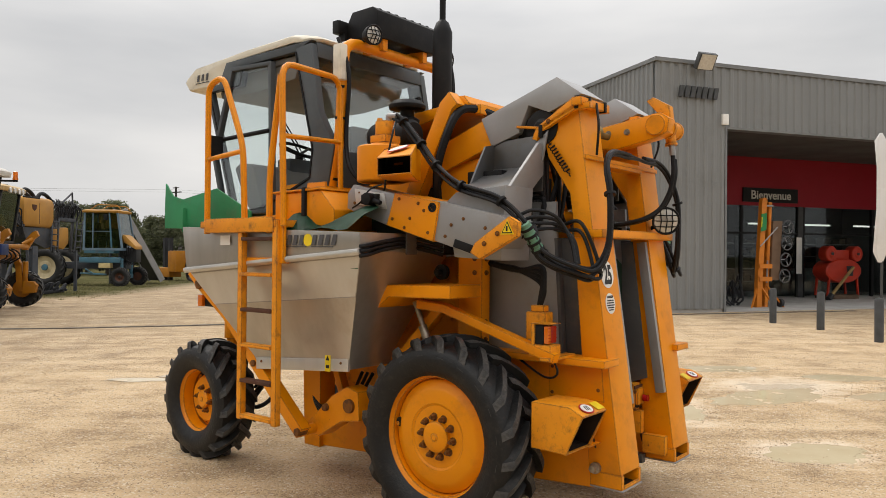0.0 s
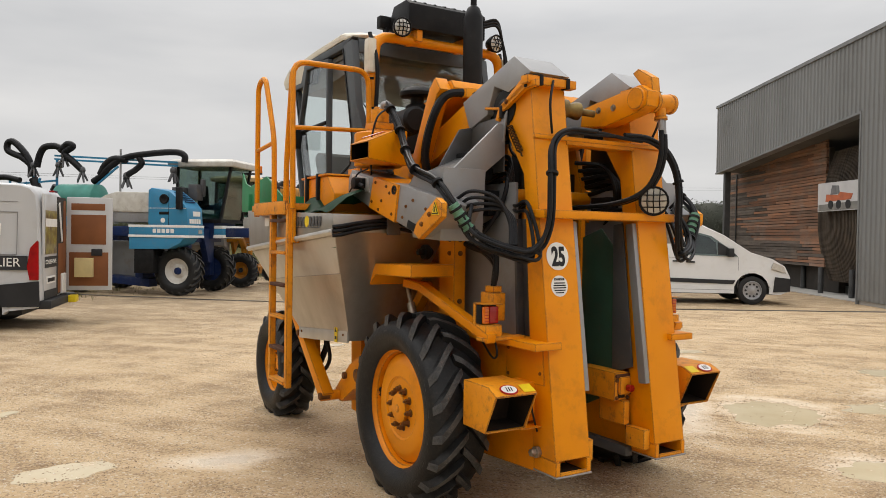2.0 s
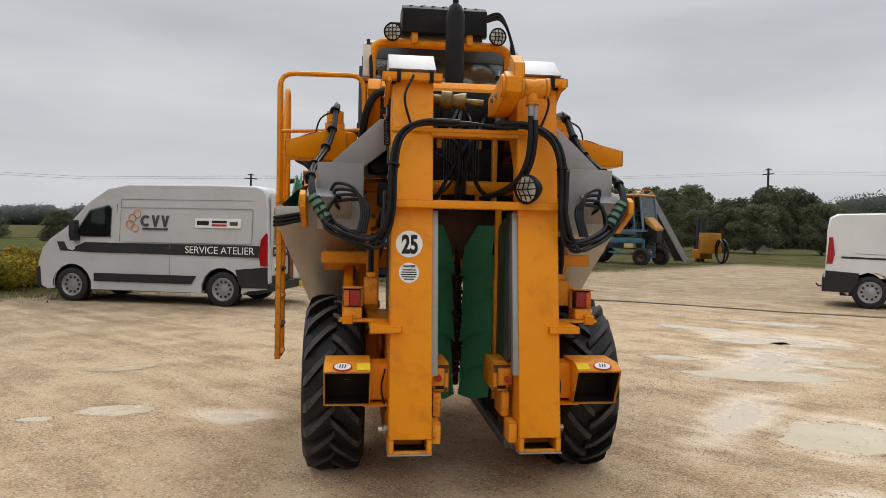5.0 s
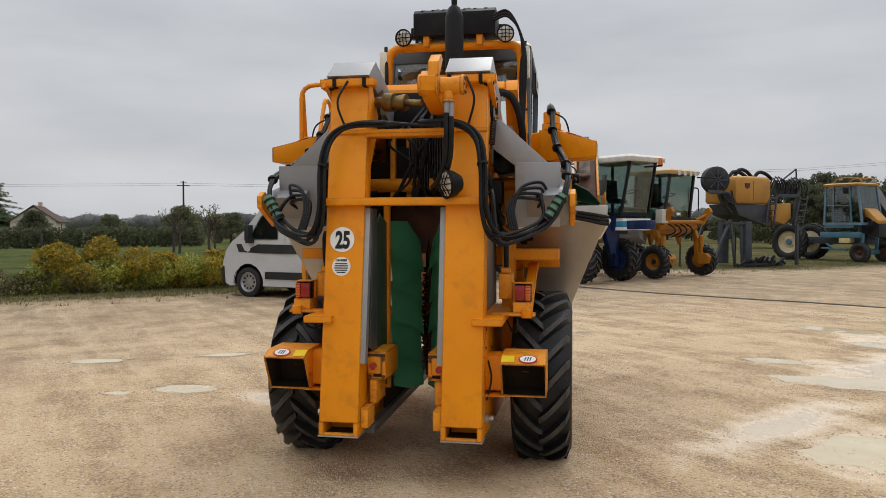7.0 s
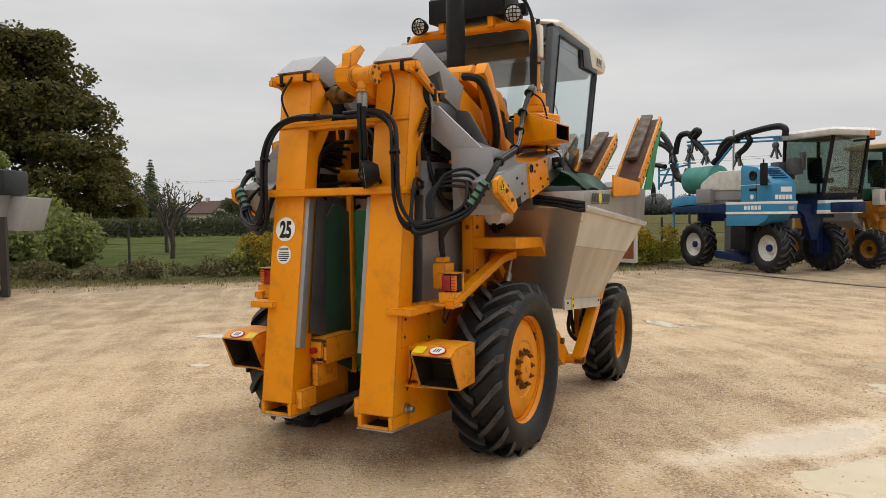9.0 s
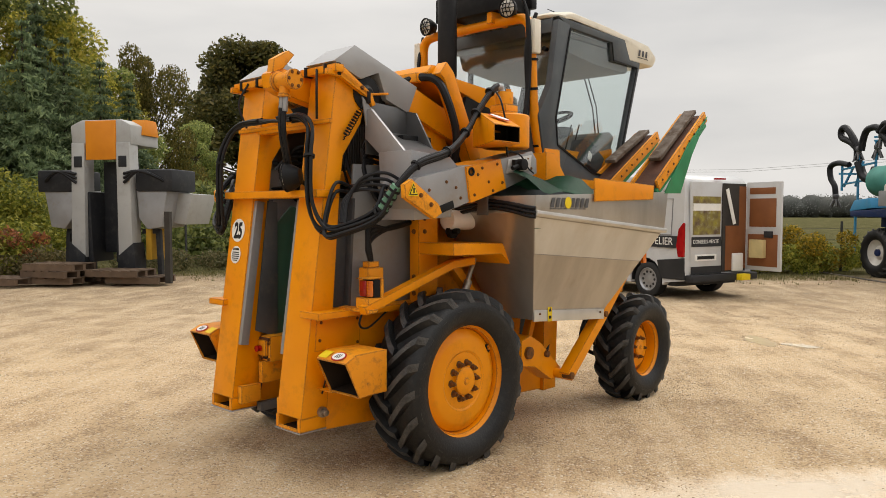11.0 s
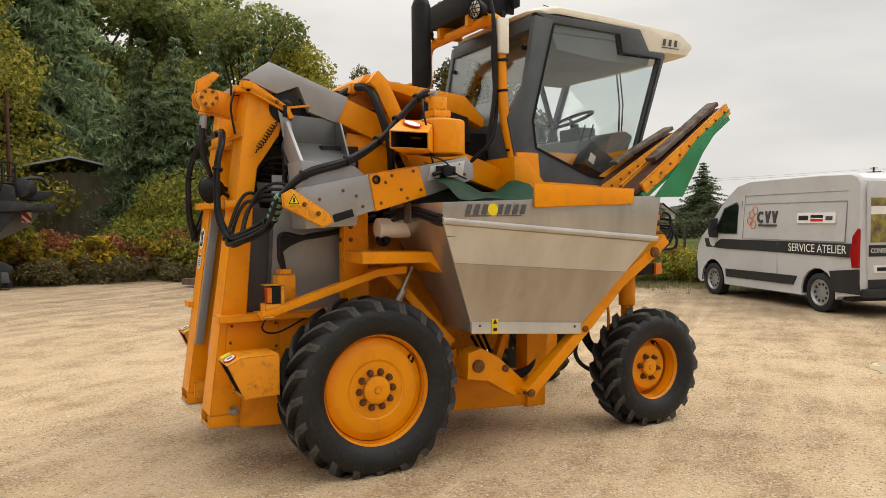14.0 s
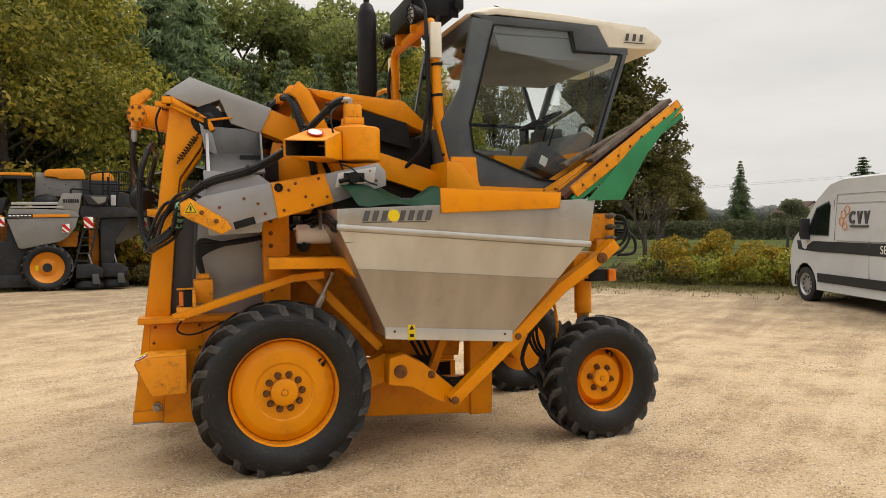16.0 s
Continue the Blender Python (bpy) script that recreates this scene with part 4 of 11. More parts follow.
# rear posts and their feet
both("rear_post", lambda bm: prism(bm, [(-0.8747, 0.374), (-0.693, 0.374), (-0.585, 1.70), (-0.565, 1.84), (-0.43, 2.04), (-0.40, 2.16), (-0.54, 2.33), (-0.61, 2.33)], 0.235, 0.465), YEL, "tall yellow steel rear post", 0.006)
both("post_cheek", lambda bm: box(bm, 0.235, 0.263, -0.880, -0.70, 0.30, 0.374), YEL, "", 0.002)
both("post_cheek", lambda bm: box(bm, 0.437, 0.465, -0.880, -0.70, 0.30, 0.374), YEL, "", 0.002)
both("foot_lip", lambda bm: box(bm, 0.263, 0.437, -0.882, -0.87, 0.30, 0.318), YEL_WORN, "", 0.002)
both("post_foot", lambda bm: box(bm, 0.232, 0.47, -0.889, -0.70, 0.292, 0.30), STEEL_DULL)
# the slot's shade is put into its lining colour
both("post_opening", lambda bm: prism(bm, [(-0.868, 0.302), (-0.70, 0.302), (-0.70, 0.374), (-0.715, 0.374), (-0.72, 0.308), (-0.868, 0.308)], 0.263, 0.437), SHADE_GRIME, "slot lining at the post's foot, dark for its shade", 0)
both("post_strip", lambda bm: ribbon(bm, [(-0.80, 0.70), (-0.672, 1.585)], 0.055, 0.205, 0.238), STEEL_DULL, "grey steel edge strip")
both("post_flange", lambda bm: prism(bm, [(-0.645, 2.305), (-0.40, 2.19), (-0.39, 2.22), (-0.60, 2.35), (-0.645, 2.345)], 0.45, 0.50), YEL)
P("cross_beam", prism(bm_new(), [(-0.765, 1.60), (-0.60, 1.60), (-0.60, 1.645), (-0.765, 1.645)], -0.475, 0.475), YEL, "", 0.005)
P("cross_beam", prism(bm_new(), [(-0.66, 2.00), (-0.56, 2.00), (-0.56, 2.04), (-0.66, 2.04)], -0.25, 0.25), YEL, "", 0.005)
P("cross_beam", prism(bm_new(), [(-0.662, 2.02), (-0.645, 2.02), (-0.645, 2.045), (-0.662, 2.045)], -0.47, 0.47), YEL, "", 0.003)
both("top_bar", lambda bm: prism(bm, [(-0.66, 2.30), (-0.60, 2.30), (-0.60, 2.345), (-0.66, 2.345)], 0.19, 0.52), YEL)
both("post_cap", lambda bm: prism(bm, [(-0.645, 2.365), (-0.49, 2.475), (0.013, 2.295), (-0.063, 2.128), (-0.246, 2.19), (-0.31, 2.34), (-0.445, 2.287)], 0.225, 0.485), CAP_STEEL, "folded stainless steel cap")
both("cap_neck", lambda bm: prism(bm, [(-0.61, 2.33), (-0.45, 2.29), (-0.50, 2.44), (-0.612, 2.375)], 0.24, 0.46), YEL)
both("belt_pulley", lambda bm: box(lathe(bm, [(0.0, 0.10), (0.03, 0.10), (0.03, 0.05), (0.05, 0.03), (0.05, 0.001)], (0.445, -0.39, 2.21), (1, 0, 0), 24), 0.26, 0.445, -0.50, -0.22, 2.06, 2.27), BLACK, "black conveyor pulley housing")
both("cap_lever", lambda bm: ribbon(ribbon(bm, [(-0.70, 2.30), (-0.60, 2.295), (-0.38, 2.19), (-0.36, 2.14)], 0.035, 0.47, 0.50), [(-0.42, 2.20), (-0.24, 2.225)], 0.015, 0.48, 0.50), YEL)


def spring(bm):
    pts = []
    a, b = Vector((0.485, -0.44, 2.13)), Vector((0.485, -0.58, 1.93))
    d = (b - a)
    s_, u_ = frame_of(d)
    for k in range(97):
        t = k / 96
        ang = t * 2 * math.pi * 12
        r = 0.016 if 0.12 < t < 0.88 else 0.004
        pts.append(a + d * t + (s_ * math.cos(ang) + u_ * math.sin(ang)) * r)
    return tube(bm, pts, 0.0035, 5)


both("spring", spring, BLACK, "dark coil spring", 0)

# side housings and belly
both("side_housing", lambda bm: prism(bm, [(-0.80, 0.93), (0.42, 0.90), (0.60, 0.62), (0.62, 0.21), (-0.72, 0.285)], 0.27, 0.462), YEL)
both("housing_flange", lambda bm: box(bm, 0.40, 0.57, -0.83, 0.05, 0.93, 0.968), YEL)
both("housing_cover", lambda bm: prism(bm, [(-0.78, 0.74), (-0.45, 0.735), (-0.45, 0.915), (-0.765, 0.92)], 0.462, 0.470), YEL)
both("belly_panel", lambda bm: prism(bm, [(0.60, 0.205), (1.52, 0.155), (1.52, 0.40), (0.62, 0.45)], 0.30, 0.47), YEL)
both("front_leg", lambda bm: prism(bm, [(1.36, 0.155), (1.52, 0.155), (1.54, 0.72), (1.36, 0.78)], 0.36, 0.50), YEL)
both("tunnel_rail", lambda bm: box(bm, 0.19, 0.24, -0.70, 1.35, 0.27, 0.325), PLATE_DARK)
both("drain_plug", lambda bm: bolt(cyl(bm, (0.46, -0.735, 0.395), (0.485, -0.735, 0.395), 0.03, 14), (0.485, -0.735, 0.395), (1, 0, 0), 0.02, 0.03), CHROME, "worn round hub with a bolt")



bolt_mesh = obj("bolt", bolt(bm_new(), (0, 0, 0), (1, 0, 0), 0.0065, 0.008), NUT_RUST)
bolt_mesh.parent = har


def bolts(places, turn=0, size=1.0):
    """Bolt heads on both sides of the machine; turn 0 points outwards, -90 backwards."""
    for x, y, z in places:
        for s in (1, -1):
            o = new("bolt", bolt_mesh.data)
            o.parent = har
            o.matrix_basis = pose(s * x, y, z, 0, 0, turn if turn else (0 if s > 0 else 180)) @ Matrix.Diagonal((size, size, size, 1))


bolt_mesh.matrix_basis = pose(0.470, -0.735, 0.90)
bolts([(0.470, -0.745, 0.80), (0.470, -0.47, 0.90), (0.470, -0.47, 0.76)])
bolts([(0.58, -0.02, z) for z in (1.02, 1.12, 1.40, 1.48, 1.56)], 0, 1.5)
bolts([(0.54, -0.07, z) for z in (1.02, 1.12, 1.40, 1.48, 1.56)], -90, 1.6)
bolts([(0.942, y, z) for y, z in ((0.03, 1.62), (0.06, 1.74), (0.16, 1.70), (0.24, 1.81), (0.29, 1.70), (0.10, 1.78), (0.20, 1.65))])
bolts([(0.93, y, z) for y, z in ((-0.34, 1.64), (-0.2, 1.69), (-0.12, 1.66), (-0.08, 1.60), (0.40, 1.84), (0.56, 1.86), (0.60, 1.80))])
bolts([(0.965, y, z) for y, z in ((-0.44, 1.61), (-0.36, 1.56))], 0, 1.4)
bolts([(0.50, -0.62, 2.32), (0.50, -0.45, 2.235)], 0, 1.4)
bolts([(0.936, 0.70, 0.85), (0.936, 1.45, 0.79)], 0, 0.9)

# low air outlets behind the wheels


def outlet(bm):
    """A short square duct, open backwards and cut at a slant."""
    ring = lambda y0, y1, z0, z1, e: [(0.56 + e, y0, z0 + e), (0.81 - e, y0, z0 + e), (0.81 - e, y1, z1 - e), (0.56 + e, y1, z1 - e)]
    return loft(bm, [ring(-0.548, -0.548, 0.535, 0.768, 0), ring(-0.68, -0.765, 0.533, 0.765, 0), ring(-0.75, -0.84, 0.528, 0.728, 0), ring(-0.748, -0.838, 0.528, 0.728, 0.008), ring(-0.60, -0.64, 0.54, 0.755, 0.010)])


both("air_outlet", outlet, YEL_WORN, "worn yellow sheet-metal air outlet")
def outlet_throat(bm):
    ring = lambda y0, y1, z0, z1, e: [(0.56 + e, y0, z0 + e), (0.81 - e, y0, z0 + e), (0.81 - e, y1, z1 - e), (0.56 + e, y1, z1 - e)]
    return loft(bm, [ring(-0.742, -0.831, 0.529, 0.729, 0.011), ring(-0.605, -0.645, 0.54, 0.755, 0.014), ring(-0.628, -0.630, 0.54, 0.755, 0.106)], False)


# lining blackened to carry the shade inside the duct
both("outlet_throat", outlet_throat, SHADE_GRIME, "air outlet's inside, coloured black for its shade", 0)
both("outlet_bracket", lambda bm: box(box(bm, 0.462, 0.57, -0.70, -0.55, 0.55, 0.75), 0.462, 0.60, -0.76, -0.55, 0.525, 0.533), YEL)

# fender beams, uprights and braces
both("fender_beam", lambda bm: prism(bm, [(-0.06, 1.335), (0.40, 1.325), (0.50, 1.19), (0.485, 1.18), (0.39, 1.255), (-0.06, 1.262)], 0.50, 0.86), YEL, "yellow fender beam over the rear wheel")
both("upright", lambda bm: box(bm, 0.50, 0.58, -0.07, 0.10, 0.60, 1.72), YEL)


both("brace", lambda bm: ribbon(bm, [(-0.62, 0.975), (0.10, 1.195), (0.30, 1.21)], 0.05, 0.66, 0.72), YEL)
both("brace", lambda bm: ribbon(bm, [(0.20, 1.20), (0.68, 0.70)], 0.06, 0.56, 0.62), YEL)
both("hydraulic_cylinder", lambda bm: cyl(cyl(bm, (0.66, 0.36, 1.22), (0.66, 0.22, 0.92), 0.016, 12), (0.66, 0.30, 1.08), (0.66, 0.16, 0.78), 0.026, 12), CHROME, "chromed hydraulic rod", 0)
both("swing_arm", lambda bm: prism(bm, [(-0.16, 0.60), (0.05, 0.66), (0.62, 0.62), (0.72, 0.66), (0.74, 0.48), (0.60, 0.42), (0.05, 0.36), (-0.14, 0.40)], 0.50, 0.60), YEL)
both("lamp_bracket", lambda bm: box(bm, 0.47, 0.74, -0.61, -0.55, 0.962, 0.982), YEL_WORN)
both("lamp_foot", lambda bm: box(bm, 0.61, 0.715, -0.60, -0.47, 0.982, 1.043), YEL_WORN)
both("lamp_hood", lambda bm: box(bm, 0.59, 0.74, -0.62, -0.47, 1.166, 1.172), YEL_WORN)
both("lamp_back", lambda bm: prism(bm, [(-0.47, 1.02), (-0.47, 1.17), (-0.50, 1.17), (-0.50, 1.02)], 0.585, 0.735), YEL_WORN)
for s in (1, -1):
    side = (lambda q: mirror_x(q)) if s < 0 else (lambda q: q)
    lamp = P("rear_light", side(box(bm_new(), 0.605, 0.73, -0.565, -0.50, 1.03, 1.16)), BLACK, "rear light with red and amber lens", 0.006)
    P("amber_lens", side(box(bm_new(), 0.686, 0.726, -0.60, -0.565, 1.036, 1.154)), AMBER_LENS, "", 0.008, lamp)
    P("red_lens", side(box(bm_new(), 0.609, 0.683, -0.60, -0.565, 1.036, 1.154)), RED_LENS, "", 0.008, lamp)
    for k in range(5):
        P("lens_rib", side(box(bm_new(), 0.614, 0.722, -0.604, -0.60, 1.050 + k * 0.022, 1.054 + k * 0.022)), RED_LENS, "", 0, lamp)
for o in har.children:
    if o.name.split(".")[0] in ("rear_light", "lamp_back", "lamp_hood"):
        q = 0.662 if o.bound_box[0][0] > 0 else -0.662
        smaller = Matrix.Translation((q, -0.53, 1.09)) @ Matrix.Diagonal((0.76, 0.76, 0.76, 1)) @ Matrix.Translation((-q, 0.53, -1.09))
        for p in (o, *o.children):
            p.data.transform(smaller)
both("valve_block", lambda bm: box(box(bm, 0.52, 0.60, -0.50, -0.38, 1.05, 1.20), 0.53, 0.585, -0.48, -0.40, 1.20, 1.235), YEL_WORN, "small yellow valve block")
both("steel_side_sheet", lambda bm: prism(bm, [(-0.50, 0.968), (0.12, 0.968), (0.10, 1.80), (-0.47, 1.80)], 0.425, 0.445), STEEL_DULL, "dull stainless side sheet")
both("side_channel", lambda bm: prism(prism(bm, [(-0.70, 0.968), (-0.50, 0.968), (-0.46, 1.60), (-0.60, 1.60)], 0.385, 0.40), [(-0.52, 0.968), (-0.50, 0.968), (-0.46, 1.60), (-0.48, 1.60)], 0.40, 0.447), PLATE_DARK, "dark folded channel behind the post")
both("tunnel_sheet", lambda bm: prism(bm, [(-0.72, 0.78), (-0.56, 0.72), (-0.55, 1.58), (-0.62, 1.59)], 0.205, 0.218), PLATE_DARK, "dark tunnel sheet")
both("tunnel_lining", lambda bm: prism(bm, [(-0.56, 0.60), (-0.26, 0.46), (-0.26, 1.50), (-0.44, 1.56), (-0.55, 1.45)], 0.215, 0.224), LINING_GREEN, "dull dark green tunnel lining")
both("tunnel_upright", lambda bm: box(bm, 0.195, 0.235, -0.28, -0.25, 0.45, 1.66), YEL)


def flap(k):
    """One overlapping green plate of the shaking tunnel, its lower edge falling towards the middle."""
    def make(bm):
        z = 0.46 + 0.205 * k
        top = 1.515 if k == 4 else z + 0.26
        a = [(0.212, -0.225, z), (0.12, -0.14, z - 0.03), (0.05 + 0.012 * (k % 2), -0.05, z - 0.10 if k else z - 0.02)]
        b = [(0.205, -0.245, top), (0.11, -0.15, top), (0.042, -0.06, (1.385 if k == 4 else top - 0.05))]
        lean = 0.042
        loft(bm, [[Vector(p) + Vector((-lean, -lean, 0)) * 0.9, Vector(q)] for p, q in zip(a, b)], False, False)
        bmesh.ops.solidify(bm, geom=bm.faces, thickness=0.007)
        return bm
    return make


for k in range(5):
    both("green_flap", flap(k), FLAP_GREEN, "overlapping green plastic tunnel flap", 0)
both("tunnel_skirt", lambda bm: prism(bm, [(-0.30, 0.30), (1.30, 0.30), (1.30, 0.50), (-0.30, 0.46)], 0.225, 0.235), SHADE_GRIME, "black strip along the tunnel's foot", 0)
both("tunnel_back", lambda bm: prism(bm, [(0.02, 1.30), (0.25, 1.30), (0.25, 1.68), (0.0, 1.68), (0.0, 1.40)], 0.02, 0.035, "y"), RUST, "rusty brown plate over the flaps", 0)


def rods(bm):
    rnd = random.Random(4)
    cyl(bm, (0.03, 0.17, 0.45), (0.03, 0.17, 1.66), 0.02, 8)
    for k in range(30):
        z = 0.56 + k * 0.022
        r = 0.055 * math.sin(math.pi * (k + 4) / 38)
        tube(bm, [(0.03, 0.17, z), (0.02 + r * rnd.uniform(0.6, 1.3), 0.11, z + rnd.uniform(-0.01, 0.01)), (rnd.uniform(-0.02, 0.02) + r * 0.4, -0.01, z + rnd.uniform(-0.012, 0.012))], 0.007, 6)
        if k % 4 == 0:
            tube(bm, [(-0.05, 0.05, z), (0.07, 0.04, z + 0.006)], 0.004, 5)
    lathe(bm, [(0, 0.02), (0.05, 0.05), (0.30, 0.06), (0.55, 0.05), (0.72, 0.03), (0.72, 0.001)], (0.015, 0.21, 0.55), (0, 0, 1), 14)
    return bm


both("shaker", rods, RUST, "rust-brown shaker of curved rods", 0)
both("catcher_box", lambda bm: box(box(box(bm, 0.125, 0.232, -0.67, -0.36, 0.585, 0.745), 0.17, 0.215, -0.70, -0.50, 0.45, 0.585), 0.15, 0.232, -0.69, -0.64, 0.62, 0.72), YEL_WORN, "scratched yellow catcher hinge box")
both("catcher_lip", lambda bm: box(bm, 0.128, 0.23, -0.682, -0.672, 0.715, 0.735), RUST, "rusty edge of the hinge box", 0)
# flat patch coloured dark for a pocket in shade
both("catcher_pocket", lambda bm: box(bm, 0.15, 0.20, -0.675, -0.670, 0.60, 0.655), SHADE_GRIME, "dark patch for the hinge box's shaded pocket", 0)
for x, z in ((0.14, 0.70), (0.22, 0.70), (0.14, 0.60), (0.22, 0.60)):
    both("catcher_bolt", lambda bm: bolt(bm, (x, -0.670, z), (0, -1, 0), 0.008, 0.012), NUT_RUST, "", 0)
both("catcher_link", lambda bm: cyl(bm, (0.21, -0.70, 0.40), (0.20, -0.66, 0.58), 0.013, 10), RUST, "rusty link rod", 0)
both("catcher_bracket", lambda bm: box(bm, 0.185, 0.232, -0.84, -0.70, 0.34, 0.45), YEL_WORN)
P("marker_lamp", cyl(bm_new(), (-0.19, -0.70, 0.67), (-0.19, -0.73, 0.67), 0.02, 12), RED_LENS, "small red marker lamp", 0)
P("marker_lamp", cyl(bm_new(), (0.20, -0.70, 0.66), (0.20, -0.73, 0.66), 0.02, 12), RED_LENS, "small red marker lamp", 0)
P("tunnel_roof", box(bm_new(), -0.24, 0.24, 0.04, 0.9, 1.60, 1.63), RUST, "", 0)
both("tunnel_post", lambda bm: box(box(bm, 0.11, 0.145, -0.02, 0.02, 1.66, 2.06), 0.20, 0.235, -0.10, -0.06, 1.66, 2.06), YEL_WORN)

# conveyor chutes and cleaning arms beside the posts
# inner chute faces take the steel that has their shade in its colour
both("chute", lambda bm: prism(bm, [(-0.40, 2.17), (-0.06, 2.15), (-0.05, 1.84), (-0.40, 1.86)], 0.466, 0.476), CHUTE_SHADE_STEEL, "open stainless chute")
both("chute_front", lambda bm: prism(bm, [(0.47, 2.14), (0.56, 2.12), (0.72, 1.86), (0.72, 1.80), (0.47, 1.80)], -0.075, -0.062, "y"), CHUTE_SHADE_STEEL, "", 0.002)
both("chute_floor", lambda bm: loft(bm, [[(0.47, y, 2.0), (0.47, y, 1.985), (0.78, y, 1.845), (0.78, y, 1.86)] for y in (-0.40, -0.06)]), CHUTE_SHADE_STEEL, "", 0.002)
both("chute_plate", lambda bm: prism(bm, [(0.47, 2.12), (0.52, 2.12), (0.80, 1.86), (0.66, 1.80), (0.47, 1.95)], -0.405, -0.385, "y"), STEEL_DULL, "slanted steel guide plate")
both("chute_plate", lambda bm: prism(bm, [(-0.44, 2.19), (-0.36, 2.12), (-0.33, 1.98), (-0.41, 2.02)], 0.478, 0.49), STEEL_DULL)
both("fan_duct", lambda bm: prism(bm, [(-0.425, 1.86), (-0.105, 1.835), (-0.04, 1.785), (-0.10, 1.49), (-0.40, 1.475)], 0.61, 0.875), STEEL_DULL, "grey steel cleaning duct")
both("fan_arm", lambda bm: prism(bm, [(-0.50, 1.66), (-0.43, 1.705), (-0.04, 1.785), (0.28, 1.84), (0.612, 1.91), (0.66, 1.86), (0.664, 1.77), (0.326, 1.66), (-0.014, 1.575), (-0.307, 1.49), (-0.40, 1.53)], 0.68, 0.93), STEEL_DULL, "grey cleaning-fan arm")
both("arm_plate", lambda bm: prism(bm, [(-0.045, 1.782), (0.275, 1.845), (0.335, 1.665), (-0.005, 1.57)], 0.66, 0.942), YEL, "yellow arm section")
both("arm_tip", lambda bm: prism(bm, [(-0.56, 1.665), (-0.505, 1.695), (-0.30, 1.565), (-0.27, 1.515), (-0.33, 1.48), (-0.555, 1.595)], 0.93, 0.965), YEL_WORN, "scratched yellow end plate")
both("arm_slot", lambda bm: ribbon(bm, [(-0.26, 1.53), (-0.14, 1.565)], 0.045, 0.925, 0.934), BLACK, "dark slot", 0.01)
both("motor_plate", lambda bm: prism(bm, [(0.34, 1.755), (0.36, 1.845), (0.60, 1.885), (0.585, 1.79)], 0.93, 0.936), STEEL_BRIGHT, "scratched bright mounting plate", 0.002)
both("arm_motor", lambda bm: cyl(cyl(box(bm, 0.93, 0.962, 0.395, 0.52, 1.79, 1.845), (0.94, 0.45, 1.815), (0.995, 0.45, 1.815), 0.036, 18), (0.965, 0.36, 1.79), (0.965, 0.43, 1.81), 0.014, 10), BLACK, "dark hydraulic motor")
both("arm_eye", lambda bm: lathe(bm, [(0.0, 0.026), (0.006, 0.026), (0.006, 0.016), (-0.002, 0.014), (-0.002, 0.001)], (0.942, 0.0, 1.755), (1, 0, 0), 18), BLACK, "dark round eye in the plate", 0)




def fan(bm):
    """A round fan drum with an open duct pointing outwards."""
    lathe(bm, [(0, 0.14), (0.008, 0.15), (0.205, 0.15), (0.213, 0.14)], (0.80, 0.505, 1.925), (0, 0, 1), 28)
    ring = lambda x, y0, y1, e, zt: [(x, y0 + e, 1.925 + e), (x, y1 - e, 1.925 + e), (x, y1 - e, zt - e), (x, y0 + e, zt - e)]
    return loft(bm, [ring(0.72, 0.27, 0.50, 0, 2.135), ring(0.82, 0.22, 0.45, 0, 2.13), ring(1.10, 0.015, 0.262, 0, 2.025), ring(1.10, 0.015, 0.262, 0.007, 2.025), ring(0.90, 0.17, 0.40, 0.01, 2.10)])


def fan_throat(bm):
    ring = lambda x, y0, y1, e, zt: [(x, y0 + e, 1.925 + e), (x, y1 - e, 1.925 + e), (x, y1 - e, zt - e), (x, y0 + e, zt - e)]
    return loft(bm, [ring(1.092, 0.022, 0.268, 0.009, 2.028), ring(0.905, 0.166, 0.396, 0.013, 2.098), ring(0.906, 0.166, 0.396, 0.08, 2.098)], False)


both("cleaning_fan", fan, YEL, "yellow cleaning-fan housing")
# shaded depth of the fan mouth, painted as a black lining
both("fan_throat", fan_throat, SHADE_GRIME, "fan duct's inside, blackened for its shade", 0)
both("fan_motor", lambda bm: cyl(cyl(box(cyl(bm, (0.80, 0.485, 2.135), (0.80, 0.485, 2.155), 0.085, 20), 0.735, 0.865, 0.42, 0.545, 2.155, 2.20), (0.80, 0.485, 2.20), (0.80, 0.485, 2.285), 0.058, 18), (0.80, 0.53, 2.285), (0.80, 0.53, 2.31), 0.018, 10), YEL_WORN, "yellow fan motor", 0.005)
both("hose_fitting", lambda bm: cyl(cyl(bm, (0.785, 0.47, 2.28), (0.785, 0.47, 2.325), 0.02, 10), (0.785, 0.47, 2.318), (0.79, 0.40, 2.312), 0.02, 10), STEEL_DULL, "grey hose elbow", 0.003)

# hoppers


def ring4(x0, x1, y0, y1, z0, z1):
    return [(x0, y0, z0), (x1, y0, z0), (x1, y1, z1), (x0, y1, z1)]


